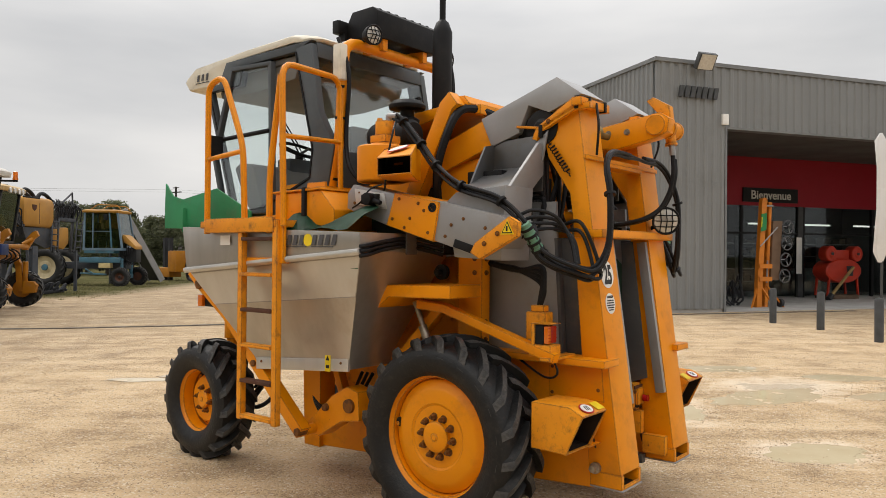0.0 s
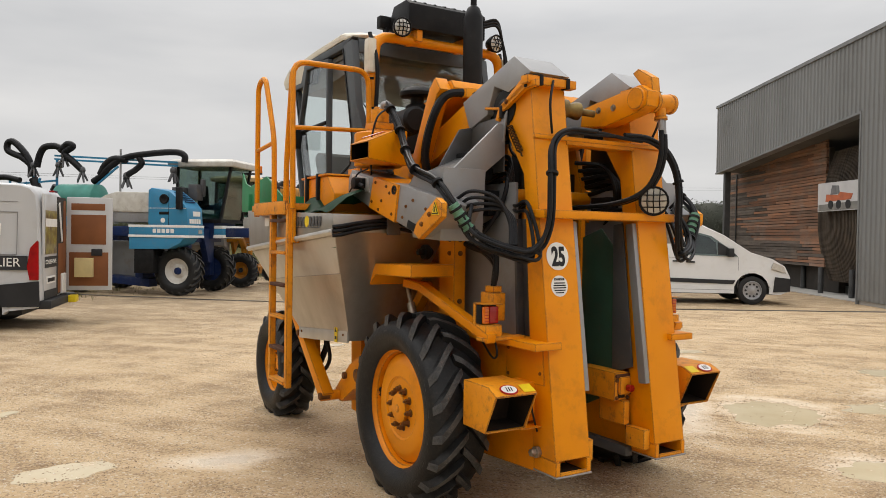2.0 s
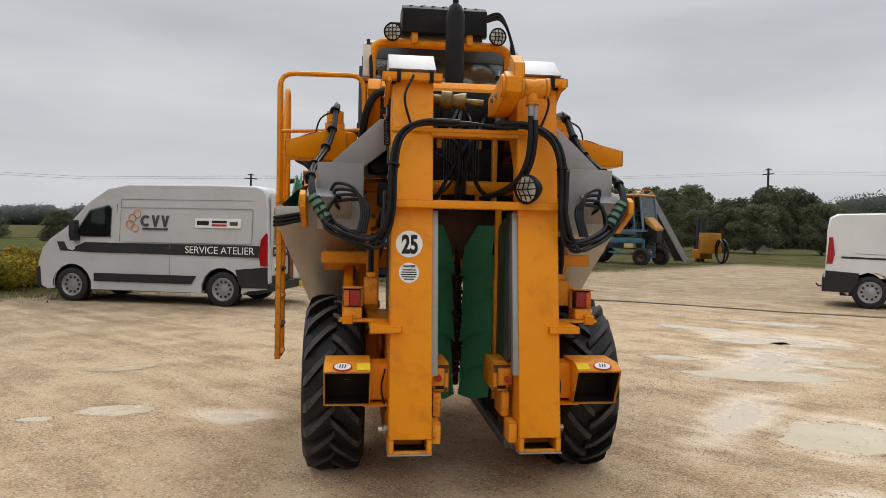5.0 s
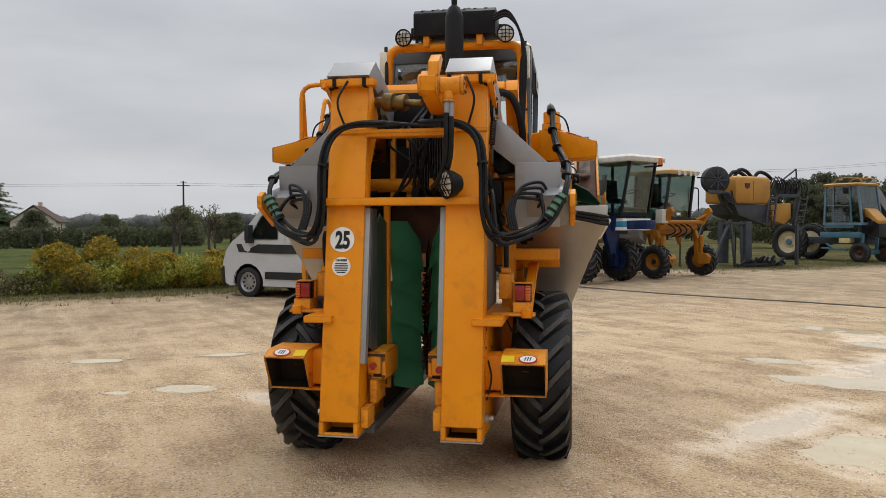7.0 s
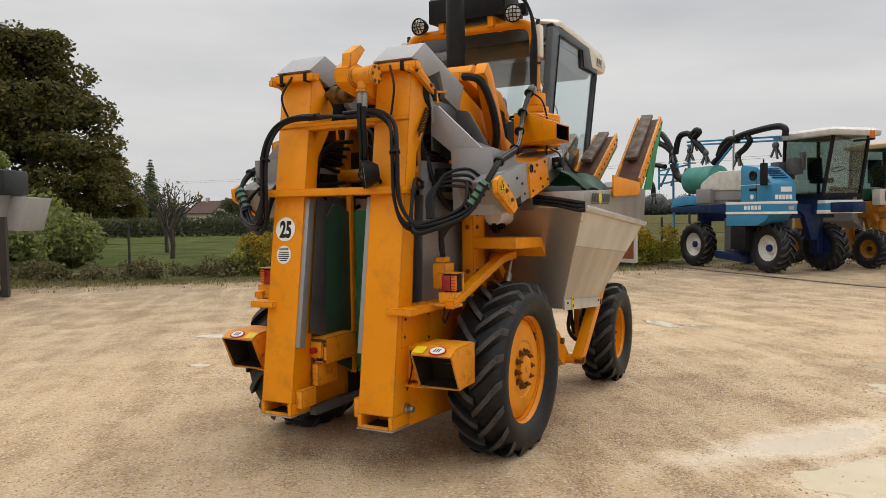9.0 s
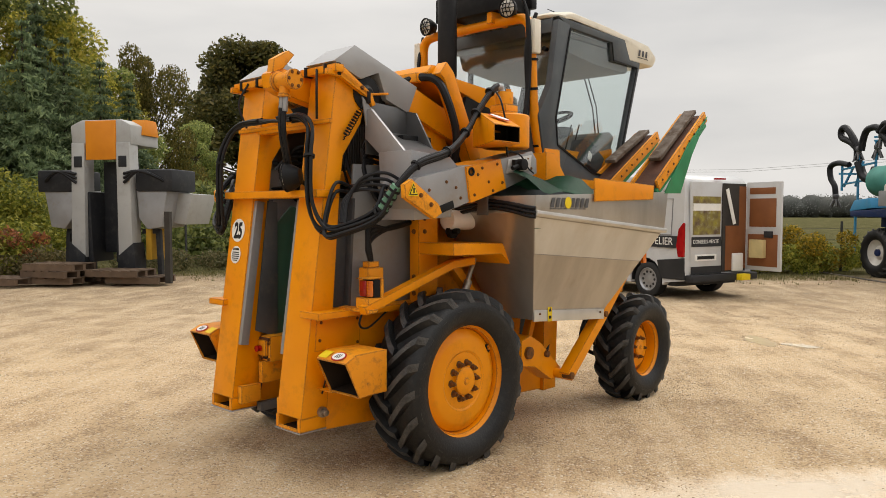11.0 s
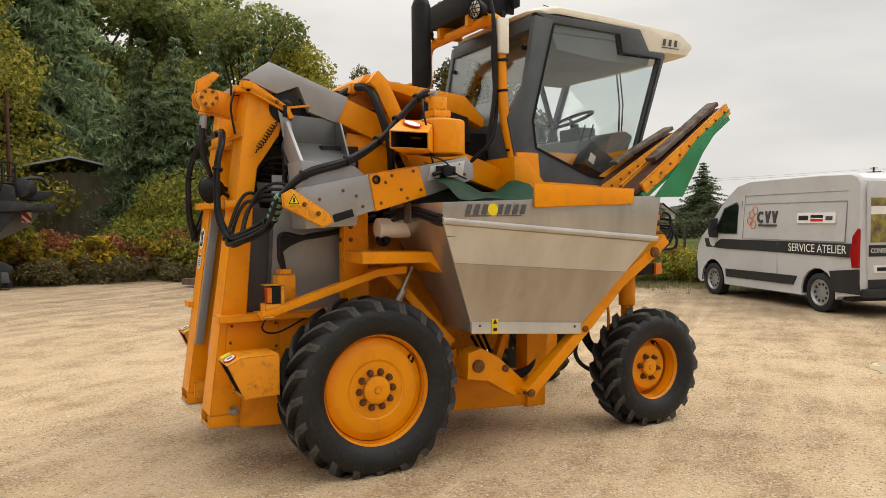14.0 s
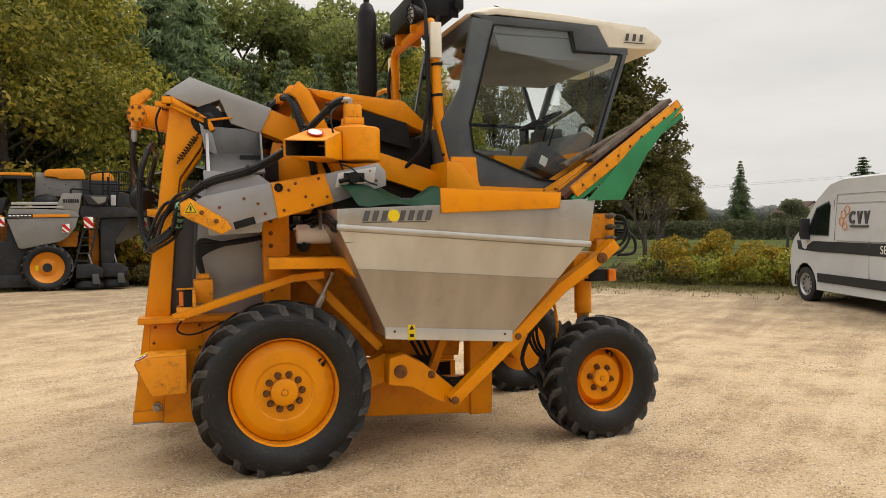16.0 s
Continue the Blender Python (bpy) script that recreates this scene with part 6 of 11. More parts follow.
# beater motor with its arm on the top of the posts
P("motor_arm", prism(bm_new(), [(-0.80, 2.19), (-0.87, 2.22), (-0.88, 2.30), (-0.82, 2.34), (-0.36, 2.27), (-0.34, 2.16), (-0.55, 2.14)], 0.12, 0.215), YEL, "yellow drive arm between the posts", 0.01)
for y in (-0.62, -0.50):
    P("arm_bolt", bolt(bm_new(), (0.12, y, 2.24), (-1, 0, 0), 0.013, 0.012), CHROME, "", 0)
motor = P("drive_motor", lathe(bm_new(), [(0.0, 0.030), (0.0, 0.058), (0.018, 0.062), (0.022, 0.046), (0.085, 0.044), (0.10, 0.050), (0.135, 0.050), (0.14, 0.056), (0.158, 0.056), (0.158, 0.001)], (0.205, -0.825, 2.255), (1, 0.05, 0), 26), YEL_WORN, "worn yellow hydraulic drive motor", 0)
for k in range(6):
    P("motor_bolt", bolt(bm_new(), (0.363, -0.818 + 0.042 * math.cos(k * 1.047), 2.255 + 0.042 * math.sin(k * 1.047)), (1, 0.05, 0), 0.007, 0.008), NUT_RUST, "", 0, motor)
P("motor_port", lathe(bm_new(), [(0, 0.030), (0.05, 0.030), (0.05, 0.036), (0.066, 0.036), (0.066, 0.02)], (0.275, -0.825, 2.225), (0, -0.1, -1), 16), YEL_WORN, "", 0, motor)
P("hose_crimp", cyl(bm_new(), (0.268, -0.838, 2.165), (0.266, -0.843, 2.10), 0.017, 12), STEEL_DULL, "grey crimped hose end", 0.002, motor)
P("hose_crimp", cyl(bm_new(), (0.292, -0.832, 2.165), (0.292, -0.838, 2.08), 0.015, 12), STEEL_DULL, "", 0.002, motor)
P("motor_bracket", prism(bm_new(), [(-0.87, 2.30), (-0.80, 2.33), (-0.72, 2.42), (-0.76, 2.44), (-0.86, 2.38)], 0.165, 0.225), YEL_WORN, "", 0.004)
P("arm_boss", lathe(bm_new(), [(0, 0.058), (0.012, 0.062), (0.09, 0.062), (0.10, 0.052), (0.10, 0.001)], (0.105, -0.80, 2.265), (1, 0, 0), 26), YEL, "round boss of the drive arm", 0)
P("drive_shaft", lathe(bm_new(), [(0, 0.03), (0.06, 0.03), (0.06, 0.055), (0.12, 0.055), (0.12, 0.035), (0.18, 0.05), (0.2, 0.05), (0.2, 0.02), (0.3, 0.02)], (-0.23, -0.46, 2.235), (1, -0.22, -0.08), 18), BRASS, "greasy brass-coloured shaft joint", 0)

# left-hand platform, ladder and rails
LX = -1.215
P("platform", box(box(bm_new(), -1.24, -0.70, 0.94, 1.70, 1.655, 1.70), -1.245, -1.225, 0.96, 1.64, 1.625, 1.715), YEL_WORN, "scratched yellow access platform", 0.005)
P("battery_box", prism(bm_new(), [(0.68, 1.64), (1.22, 1.66), (1.22, 1.87), (0.80, 1.88), (0.68, 1.76)], -1.02, -0.70), YEL, "chipped yellow battery box", 0.008)
P("battery_tray", box(bm_new(), -1.06, -0.66, 0.64, 1.26, 1.60, 1.645), YEL_WORN, "", 0.004)
P("box_lid", prism(bm_new(), [(0.79, 1.882), (1.235, 1.872), (1.235, 1.886), (0.795, 1.896)], -1.035, -0.69), YEL, "", 0.003)
for y in (0.92, 1.12):
    P("box_strap", prism(bm_new(), [(y, 1.64), (y + 0.028, 1.64), (y + 0.028, 1.90), (y, 1.90)], -1.041, -0.685), BLACK, "black strap round the box", 0.002)



for y in (0.955, 1.285):
    P("ladder_stile", box(bm_new(), LX - 0.02, LX + 0.02, y - 0.022, y + 0.022, 0.485, 1.70), YEL_WORN, "yellow steel ladder stile")
for k in range(6):
    z = 0.50 + k * 0.215
    P("ladder_rung", box(bm_new(), LX - 0.03, LX + 0.03, 0.975, 1.265, z, z + 0.022), YEL_WORN if k < 1 else RUST if k % 2 else YEL_WORN)
both("ladder_bracket", lambda bm: box(box(bm, 1.165, 1.20, 0.90, 1.30, 1.44, 1.475), 1.19, 1.215, 0.90, 0.94, 1.44, 1.68), YEL, "", 0.004, (-1,))
P("hand_rail", tube(bm_new(), round_path([(LX, 1.66, 1.62), (LX, 1.66, 2.58), (LX, 1.50, 2.62), (LX, 1.29, 2.16), (LX, 1.265, 1.62)], 0.09), 0.019, 10), YEL, "", 0)
P("hand_rail", tube(bm_new(), [(LX, 1.66, 2.10), (LX, 1.285, 2.13)], 0.015, 10), YEL, "", 0)
P("hand_rail", tube(bm_new(), round_path([(LX, 1.03, 1.62), (LX, 1.03, 1.96), (LX, 0.935, 2.55)], 0.1), 0.019, 10), YEL, "", 0)
P("hand_rail", tube(bm_new(), round_path([(-1.215, 0.90, 1.66), (-1.22, 0.92, 2.62), (-0.60, 1.09, 2.66), (-0.59, 1.09, 2.3), (-0.59, 1.08, 1.80)], 0.11), 0.019, 10), YEL, "", 0)
P("hand_rail", tube(bm_new(), [(-1.22, 0.915, 2.19), (-0.59, 1.09, 2.24)], 0.015, 10), YEL, "", 0)

# discharge belts and covers on the hoppers
both("hopper_guard", lambda bm: prism(bm, [(0.93, 1.742), (1.74, 1.715), (1.73, 1.612), (0.935, 1.588)], 1.19, 1.20), YEL, "yellow hopper side guard", 0.003, (1,))


for x0, x1, top in ((0.60, 0.77, (2.60, 2.165)), (0.985, 1.16, (2.645, 2.30))):
    P("conveyor_belt", ribbon(bm_new(), [(1.78, 1.68), top], 0.03, x0, x1), RUST, "dirty ribbed conveyor belt")
    for x in (x0 - 0.022, x1):
        P("conveyor_rail", ribbon(bm_new(), [(1.84, 1.715), top], 0.085, x, x + 0.022), YEL_WORN, "rusty yellow conveyor rail", 0.003)
    P("conveyor_skirt", ribbon(bm_new(), [(1.84, 1.66), (top[0] + 0.01, top[1] - 0.06)], 0.05, x0 - 0.015, x1 + 0.015), GREEN, "", 0.002)
    P("conveyor_cover", ribbon(bm_new(), [(2.02, 1.925), (top[0] - 0.02, top[1] + 0.045)], 0.03, x0 + 0.02, x1 - 0.055), CRUST, "crusted steel plate over the belt", 0.004)
    for k in range(9):
        f = (k + 0.5) / 9
        o = new("bolt", bolt_mesh.data)
        o.parent = har
        o.matrix_basis = pose(x1 + 0.022, 1.86 + (top[0] - 1.86) * f, 1.73 + (top[1] - 1.73) * f)
P("hopper_spout", prism(bm_new(), [(1.93, 1.66), (2.19, 1.665), (2.38, 1.97), (2.66, 2.30), (2.60, 2.26), (2.32, 2.06)], 1.178, 1.19), GREEN, "green plastic spout cover", 0.002)
P("hopper_spout", prism(bm_new(), [(1.30, 1.66), (1.96, 1.66), (2.27, 1.668), (2.27, 1.80), (2.262, 1.98), (2.17, 1.89), (2.05, 1.862), (1.66, 1.92), (1.30, 1.76)], -1.15, -1.138), GREEN, "torn green plastic spout cover", 0.002)
P("hopper_front_sheet", box(bm_new(), -1.178, -0.55, 2.0, 2.012, 1.64, 1.80), GREEN, "", 0.002)


def tarp(bm):
    rnd = random.Random(9)
    rings = []
    for i in range(9):
        y = 0.40 + i * 0.075
        rings.append([(0.46 + 0.68 * k / 8, y + 0.05 * math.sin(k * 0.9), 1.64 + 0.17 * math.sin(k / 8 * math.pi) ** 0.5 * (0.6 + 0.4 * math.sin(i * 0.8 - 0.9 + k * 0.25)) + rnd.uniform(-0.012, 0.012)) for k in range(9)])
    loft(bm, rings, False, False)
    bmesh.ops.solidify(bm, geom=bm.faces, thickness=0.01)
    return bm


both("folded_tarpaulin", tarp, GREEN_DARK, "folded dark green tarpaulin in the hopper", 0)


# hoses
def hose(pts, r=0.014, mat=None, name="hose"):
    return P(name, tube(bm_new(), smooth_path(pts, 7), r, 8), mat or HOSE, "", 0)


rnd = random.Random(7)
SIDE_RUN = [(0.79, 0.42, 2.315), (0.80, 0.346, 2.275), (0.81, 0.20, 2.13), (0.845, 0.06, 1.995), (0.905, -0.16, 1.865), (0.915, -0.42, 1.78), (0.89, -0.56, 1.65), (0.80, -0.60, 1.51), (0.66, -0.71, 1.43), (0.53, -0.76, 1.42), (0.47, -0.80, 1.56), (0.46, -0.80, 1.82), (0.42, -0.76, 1.98), (0.30, -0.74, 2.055), (0.10, -0.74, 2.06)]
for s in (1, -1):
    for k in range(6):
        off = Vector((0.017 * math.cos(k * 1.05 + 0.4), 0.011 * math.sin(k * 2.1), 0.017 * math.sin(k * 1.05 + 0.4)))
        pts = [Vector((s * p[0], p[1], p[2])) + off * (1.6 if 6 < i < 10 else 1.0) for i, p in enumerate(SIDE_RUN)]
        end = [] if s > 0 else [(0.02, -0.742, 2.058), (0.12, -0.745, 2.05), (0.22, -0.75, 2.046 + 0.004 * k)]
        if k < 2:
            hose(pts + (end if k == 0 else []), 0.0102)
        elif k < 4:
            hose([Vector((s * 0.70, -0.40, 1.70 - 0.04 * k)), Vector((s * 0.76, -0.52, 1.66))] + pts[7:] + (end if k == 3 else []), 0.0102)
        else:
            hose(pts[:10] + [Vector((s * 0.50, -0.66, 1.42 + 0.05 * k)), Vector((s * 0.46, -0.50, 1.52 + 0.03 * k)), Vector((s * 0.30, -0.2, 1.70))], 0.0102)
    for k in range(4):
        hose([(s * (0.80 - 0.02 * k), -0.42, 1.69 - 0.035 * k), (s * 0.76, -0.52, 1.735 - 0.035 * k), (s * (0.66 - 0.012 * k), -0.60, 1.70 - 0.02 * k), (s * (0.62 - 0.012 * k), -0.66, 1.58), (s * (0.64 - 0.012 * k), -0.70, 1.46)], 0.0095)
        hose([(s * 0.56, -0.44, 1.22), (s * 0.56, -0.46, 1.34 + 0.03 * k), (s * 0.54, -0.30, 1.42), (s * 0.50, -0.05, 1.46), (s * 0.46, 0.2, 1.55)], 0.016)
    P("hose_sleeve", lathe(bm_new(), [(0.02 * (k // 2) + 0.018 * (k % 2), 0.029 + 0.003 * ((k // 2) % 2)) for k in range(16)], (s * 0.897, -0.553, 1.66), (-s * 0.09, -0.03, -0.135), 14), SLEEVE, "faded green ribbed hose sleeve", 0)
    for k in range(4):
        c0 = Vector((s * 0.897, -0.553, 1.66)) + Vector((-s * 0.09, -0.03, -0.135)).normalized() * (0.022 + 0.042 * k)
        P("cable_tie", cyl(bm_new(), c0, c0 + Vector((-s * 0.09, -0.03, -0.135)).normalized() * 0.014, 0.036, 14), BLACK, "", 0)
    for q in (1, 2, 3, 4, 5, 7, 9, 11):
        c0 = Vector((s * SIDE_RUN[q][0], SIDE_RUN[q][1], SIDE_RUN[q][2]))
        c1 = Vector((s * SIDE_RUN[q + 1][0], SIDE_RUN[q + 1][1], SIDE_RUN[q + 1][2]))
        P("cable_tie", cyl(bm_new(), c0, c0 + (c1 - c0).normalized() * 0.014, 0.032, 12), BLACK, "", 0)
    for k in range(3):
        z = 0.028 * k
        hose([(s * 0.60, 0.20, 1.50 + z), (s * 0.74, 0.265, 1.535 + z), (s * 0.86, 0.285, 1.545 + z * 0.8), (s * 1.02, 0.288, 1.525 + z * 0.8), (s * 1.13, 0.286, 1.500 + z * 0.9), (s * 1.19, 0.296, 1.492 + z * 0.9)], 0.0115)
    P("hose_bracket", prism(bm_new(), [(s * 0.76, 1.50), (s * 0.85, 1.50), (s * 0.85, 1.62), (s * 0.76, 1.63)], 0.262, 0.272, "y"), PLATE_DARK, "dark hose bracket on the hopper", 0.002)
    hose([(s * 0.35, -0.66, 2.33), (s * 0.40, -0.70, 2.2), (s * 0.36, -0.67, 2.05)], 0.007)
    hose([(s * 0.57, 1.14, 2.95), (s * 0.545, 1.06, 2.70), (s * 0.545, 1.08, 2.27), (s * 0.55, 1.02, 2.05), (s * 0.45, 0.9, 1.9)], 0.015)
    hose([(s * 0.62, 2.1, 1.1), (s * 0.66, 1.9, 0.95), (s * 0.60, 1.72, 0.55), (s * 0.62, 1.9, 0.38), (s * 0.60, 2.1, 0.45)], 0.016)
    hose([(s * 0.70, 1.75, 0.95), (s * 0.72, 1.86, 1.10), (s * 0.70, 1.95, 0.80), (s * 0.68, 1.93, 0.45), (s * 0.62, 2.0, 0.36)], 0.011, YEL_WORN)
    for k in range(3):
        hose([(s * 0.50, 1.62 + 0.03 * k, 1.25), (s * 0.60, 1.75 + 0.03 * k, 1.0), (s * 0.58, 1.80 + 0.03 * k, 0.65), (s * 0.55, 2.02, 0.42 + 0.04 * k)], 0.012)
        hose([(s * 0.40, 0.95 + 0.05 * k, 0.70), (s * 0.46, 1.10 + 0.04 * k, 0.46 - 0.03 * k), (s * 0.50, 1.35, 0.44 - 0.02 * k), (s * 0.46, 1.55, 0.62)], 0.012)
    hose([(s * 0.74, 2.36, 1.45), (s * 0.80, 2.50, 1.42), (s * 0.80, 2.52, 1.30), (s * 0.76, 2.40, 1.28)], 0.011)
    for k in range(3):
        hose([(s * 0.70, 2.28, 1.56 - 0.05 * k), (s * 0.82, 2.42 + 0.02 * k, 1.55 - 0.05 * k), (s * 0.84, 2.40, 1.42 - 0.05 * k), (s * 0.80, 2.24, 1.34 - 0.04 * k), (s * 0.70, 2.16, 1.20)], 0.010)
    for z in (1.40, 1.48, 1.56):
        P("hose_elbow", lathe(bm_new(), [(0, 0.014), (0.02, 0.022), (0.045, 0.022), (0.06, 0.014), (0.075, 0.001)], (s * 0.80, 2.29, z), (s * 0.7, 0.7, 0.1), 10), CRUST, "greasy hose fitting", 0)
for k in range(3):
    hose([(0.33, 1.02, 3.10 + 0.02 * k), (0.44, 1.0, 3.12 + 0.02 * k), (0.53, 1.05, 3.02), (0.56 + 0.01 * k, 1.05, 2.80), (0.55 + 0.01 * k, 1.06, 2.4), (0.54, 1.0, 2.0)], 0.011)
for s in (1, -1):
    hose([(s * 0.25, 0.02, 2.33), (s * 0.427, 0.09, 2.372), (s * 0.54, 0.135, 2.345), (s * 0.60, 0.18, 2.20), (s * 0.61, 0.24, 2.0), (s * 0.55, 0.28, 1.82)], 0.026)
    for k in range(5):
        hose([(s * (0.30 + 0.03 * k), -0.10, 1.98 - 0.05 * k), (s * (0.36 + 0.02 * k), -0.30 - 0.02 * k, 1.94 - 0.03 * k), (s * (0.40 + 0.02 * k), -0.36, 1.76 - 0.03 * k), (s * (0.44 + 0.02 * k), -0.22, 1.58 - 0.02 * k), (s * 0.5, 0.0, 1.56)], 0.013)
    hose([(s * 0.80, 0.40, 2.28), (s * 0.90, 0.33, 2.20), (s * 0.93, 0.35, 2.02), (s * 0.90, 0.40, 1.86), (s * 0.96, 0.46, 1.80)], 0.006)
    hose([(s * 0.93, 0.38, 1.90), (s * 0.97, 0.44, 1.87), (s * 0.965, 0.52, 1.80), (s * 0.95, 0.60, 1.77)], 0.005)
    hose([(s * 0.62, -0.52, 1.02), (s * 0.64, -0.60, 0.90), (s * 0.60, -0.50, 0.86), (s * 0.54, -0.30, 0.93)], 0.006)
    hose([(s * 0.48, -0.70, 0.72), (s * 0.50, -0.72, 0.62), (s * 0.475, -0.735, 0.50)], 0.005)
    P("pump_block", cyl(box(box(bm_new(), s * 0.46, s * 0.58, -0.20, 0.04, 1.82, 1.98), s * 0.40, s * 0.52, -0.32, -0.14, 1.62, 1.76), (s * 0.52, -0.30, 1.86), (s * 0.52, -0.12, 1.86), 0.05, 14), BLACK, "dark greasy hydraulic pump", 0.008)
    P("pressure_gauge", cyl(bm_new(), (s * 0.70, 0.40, 1.50), (s * 0.715, 0.40, 1.50), 0.03, 16), WHITE, "small white pressure gauge", 0.002)
    P("coupling", lathe(bm_new(), [(0, 0.02), (0.03, 0.045), (0.06, 0.045), (0.06, 0.02), (0.10, 0.018), (0.10, 0.001)], (s * 0.585, 0.18, 1.40), (s, 0, 0), 16), BLACK, "dark round coupling", 0)
    for y, z in ((-0.62, 2.325), (-0.40, 2.19)):
        P("cable_tie", box(bm_new(), s * 0.445, s * 0.505, y - 0.012, y + 0.012, z - 0.04, z + 0.03), BLACK, "", 0.004)
    for x in (0.24, 0.42):
        P("cable_tie", box(bm_new(), s * x, s * (x + 0.022), -0.668, -0.592, 2.295, 2.352), BLACK, "", 0.003)


# stickers and marks
SLOPE = math.degrees(math.atan2(0.275, 2.03))


def on_post(x, z, lift=0.002):
    return pose(x, -0.885 + 0.1355 * (z - 0.30) - lift, z, -SLOPE)


def disc(r, n=36, ry=None):
    bm = bm_new()
    ry = ry or r
    return prism(bm, [(r * math.cos(2 * math.pi * k / n), ry * math.sin(2 * math.pi * k / n)) for k in range(n)], -0.0015, 0, "y")


def sticker(name, bm, mat, m, label="", parent=None):
    bm.transform(m)
    return P(name, bm, mat, label, 0, parent)


s25 = sticker("speed_sticker", disc(0.073), WHITE, on_post(-0.364, 1.404), "round white speed sticker")
lettering("number", "25", 0.135, INK, s25, on_post(-0.360, 1.398, 0.005), "", 0.0005, 0.66, 0.0055)
sd = sticker("danger_sticker", disc(0.055), WHITE, on_post(-0.364, 1.250), "round white danger sticker")
lettering("danger_word", "DANGER", 0.017, INK, sd, on_post(-0.364, 1.285, 0.005), "", 0.0005, 1.0, 0.0006)
for k, w in enumerate((0.036, 0.04, 0.042, 0.036, 0.026)):
    sticker("text_bar", box(bm_new(), -w, w, -0.001, 0, -0.003, 0.003), INK, on_post(-0.364, 1.266 - k * 0.0125, 0.004), "", sd)

for s in (1, -1):
    # maker's name as plain slanted blocks with a yellow disc
    face = lambda y, z: pose(s * (1.180 + 0.045 * (z - 1.512)) + s * 0.004, y, z, 0, 0, 90 if s > 0 else -90)
    start = 0.46 if s > 0 else 0.90
    for k in range(8):
        y = start + s * 0.0545 * k
        dark = INK if k != 3 else YEL_INK
        if k == 3:
            sticker("logo_disc", disc(0.036), YEL_INK, face(y + s * 0.02, 1.578), "yellow logo disc")
            continue
        w = 0.018
        bm = prism(bm_new(), [(-w - 0.009, -0.030), (w - 0.012, -0.030), (w + 0.006, 0.030), (-w + 0.009, 0.030)], -0.001, 0, "y")
        sticker("logo_letter", bm, LOGO_DARK, face(y + s * 0.02, 1.578))
    sticker("logo_line", box(bm_new(), -0.09, 0.09, -0.001, 0, -0.003, 0.003), LOGO_DARK, face(start + s * 0.08, 1.540))
    sticker("logo_line", box(bm_new(), -0.09, 0.09, -0.001, 0, -0.003, 0.003), LOGO_DARK, face(start + s * 0.30, 1.540))
    # model mark on the roof visor
    vis = lambda y, z: pose(s * 0.6035, y, z, 0, 0, 90 if s > 0 else -90)
    for k in range(3):
        sticker("model_mark", prism(bm_new(), [(-0.018, -0.026), (0.008, -0.026), (0.018, 0.026), (-0.008, 0.026)], -0.002, 0, "y"), LOGO_DARK, vis(2.595 + 0.06 * (k if s > 0 else 2 - k), 2.885))
    sticker("model_line", box(bm_new(), -0.09, 0.09, -0.002, 0, -0.003, 0.003), LOGO_DARK, vis(2.655, 2.845))
    # warning stickers
    sticker("warning_sticker", box(bm_new(), -0.024, 0.024, -0.001, 0, -0.055, 0.055), YEL_INK, pose(s * 0.939, 0.81, 0.845, 0, 0, 90 if s > 0 else -90), "yellow warning sticker")
    sticker("warning_mark", prism(bm_new(), [(-0.016, 0.012), (0.016, 0.012), (0, 0.042)], -0.001, 0, "y"), INK, pose(s * 0.941, 0.81, 0.845, 0, 0, 90 if s > 0 else -90))
    sticker("warning_mark", box(bm_new(), -0.014, 0.014, -0.001, 0, -0.036, -0.016), INK, pose(s * 0.941, 0.81, 0.845, 0, 0, 90 if s > 0 else -90))
    sticker("warning_sticker", prism(bm_new(), [(-0.04, -0.03), (0.04, -0.03), (0.0, 0.045)], -0.001, 0, "y"), YEL_INK, pose(s * 0.968, -0.50, 1.635, 0, 0, 90 if s > 0 else -90), "yellow warning triangle")
    sticker("warning_mark", prism(bm_new(), [(-0.032, -0.024), (0.032, -0.024), (0.0, 0.036)], -0.001, 0, "y"), INK, pose(s * 0.970, -0.50, 1.635, 0, 0, 90 if s > 0 else -90))
    sticker("warning_mark", prism(bm_new(), [(-0.024, -0.019), (0.024, -0.019), (0.0, 0.027)], -0.001, 0, "y"), YEL_INK, pose(s * 0.9715, -0.50, 1.635, 0, 0, 90 if s > 0 else -90))
    sticker("warning_mark", box(bm_new(), -0.005, 0.005, -0.001, 0, -0.014, 0.012), INK, pose(s * 0.973, -0.50, 1.635, 0, 0, 90 if s > 0 else -90))
    # round prohibition stickers on the fan and the outlet
    fan_m = pose(s * 0.97, 0.22, 2.074, 0, 0, 0) @ pose(0, 0, 0, 0, s * 20.5, 0) @ pose(0, 0, 0, -90, 0, 0)
    sticker("prohibition_ring", disc(0.08, 36, 0.05), RED_INK, fan_m @ pose(0, -0.012, 0), "red-ringed white prohibition sticker")
    sticker("prohibition_face", disc(0.069, 36, 0.040), WHITE, fan_m @ pose(0, -0.0145, 0))
    out_m = pose(s * 0.71, -0.8025, 0.7465, -64)
    sticker("prohibition_ring", disc(0.052, 30, 0.038), RED_INK, out_m @ pose(0, -0.004, 0), "red-ringed white prohibition sticker")
    sticker("prohibition_face", disc(0.044, 30, 0.030), WHITE, out_m @ pose(0, -0.0065, 0))
    for k in (-0.014, 0.0, 0.014):
        sticker("prohibition_mark", prism(bm_new(), [(k - 0.006, -0.016), (k + 0.0, -0.016), (k + 0.006, 0.016), (k, 0.016)], -0.001, 0, "y"), INK, out_m @ pose(0, -0.008, 0))
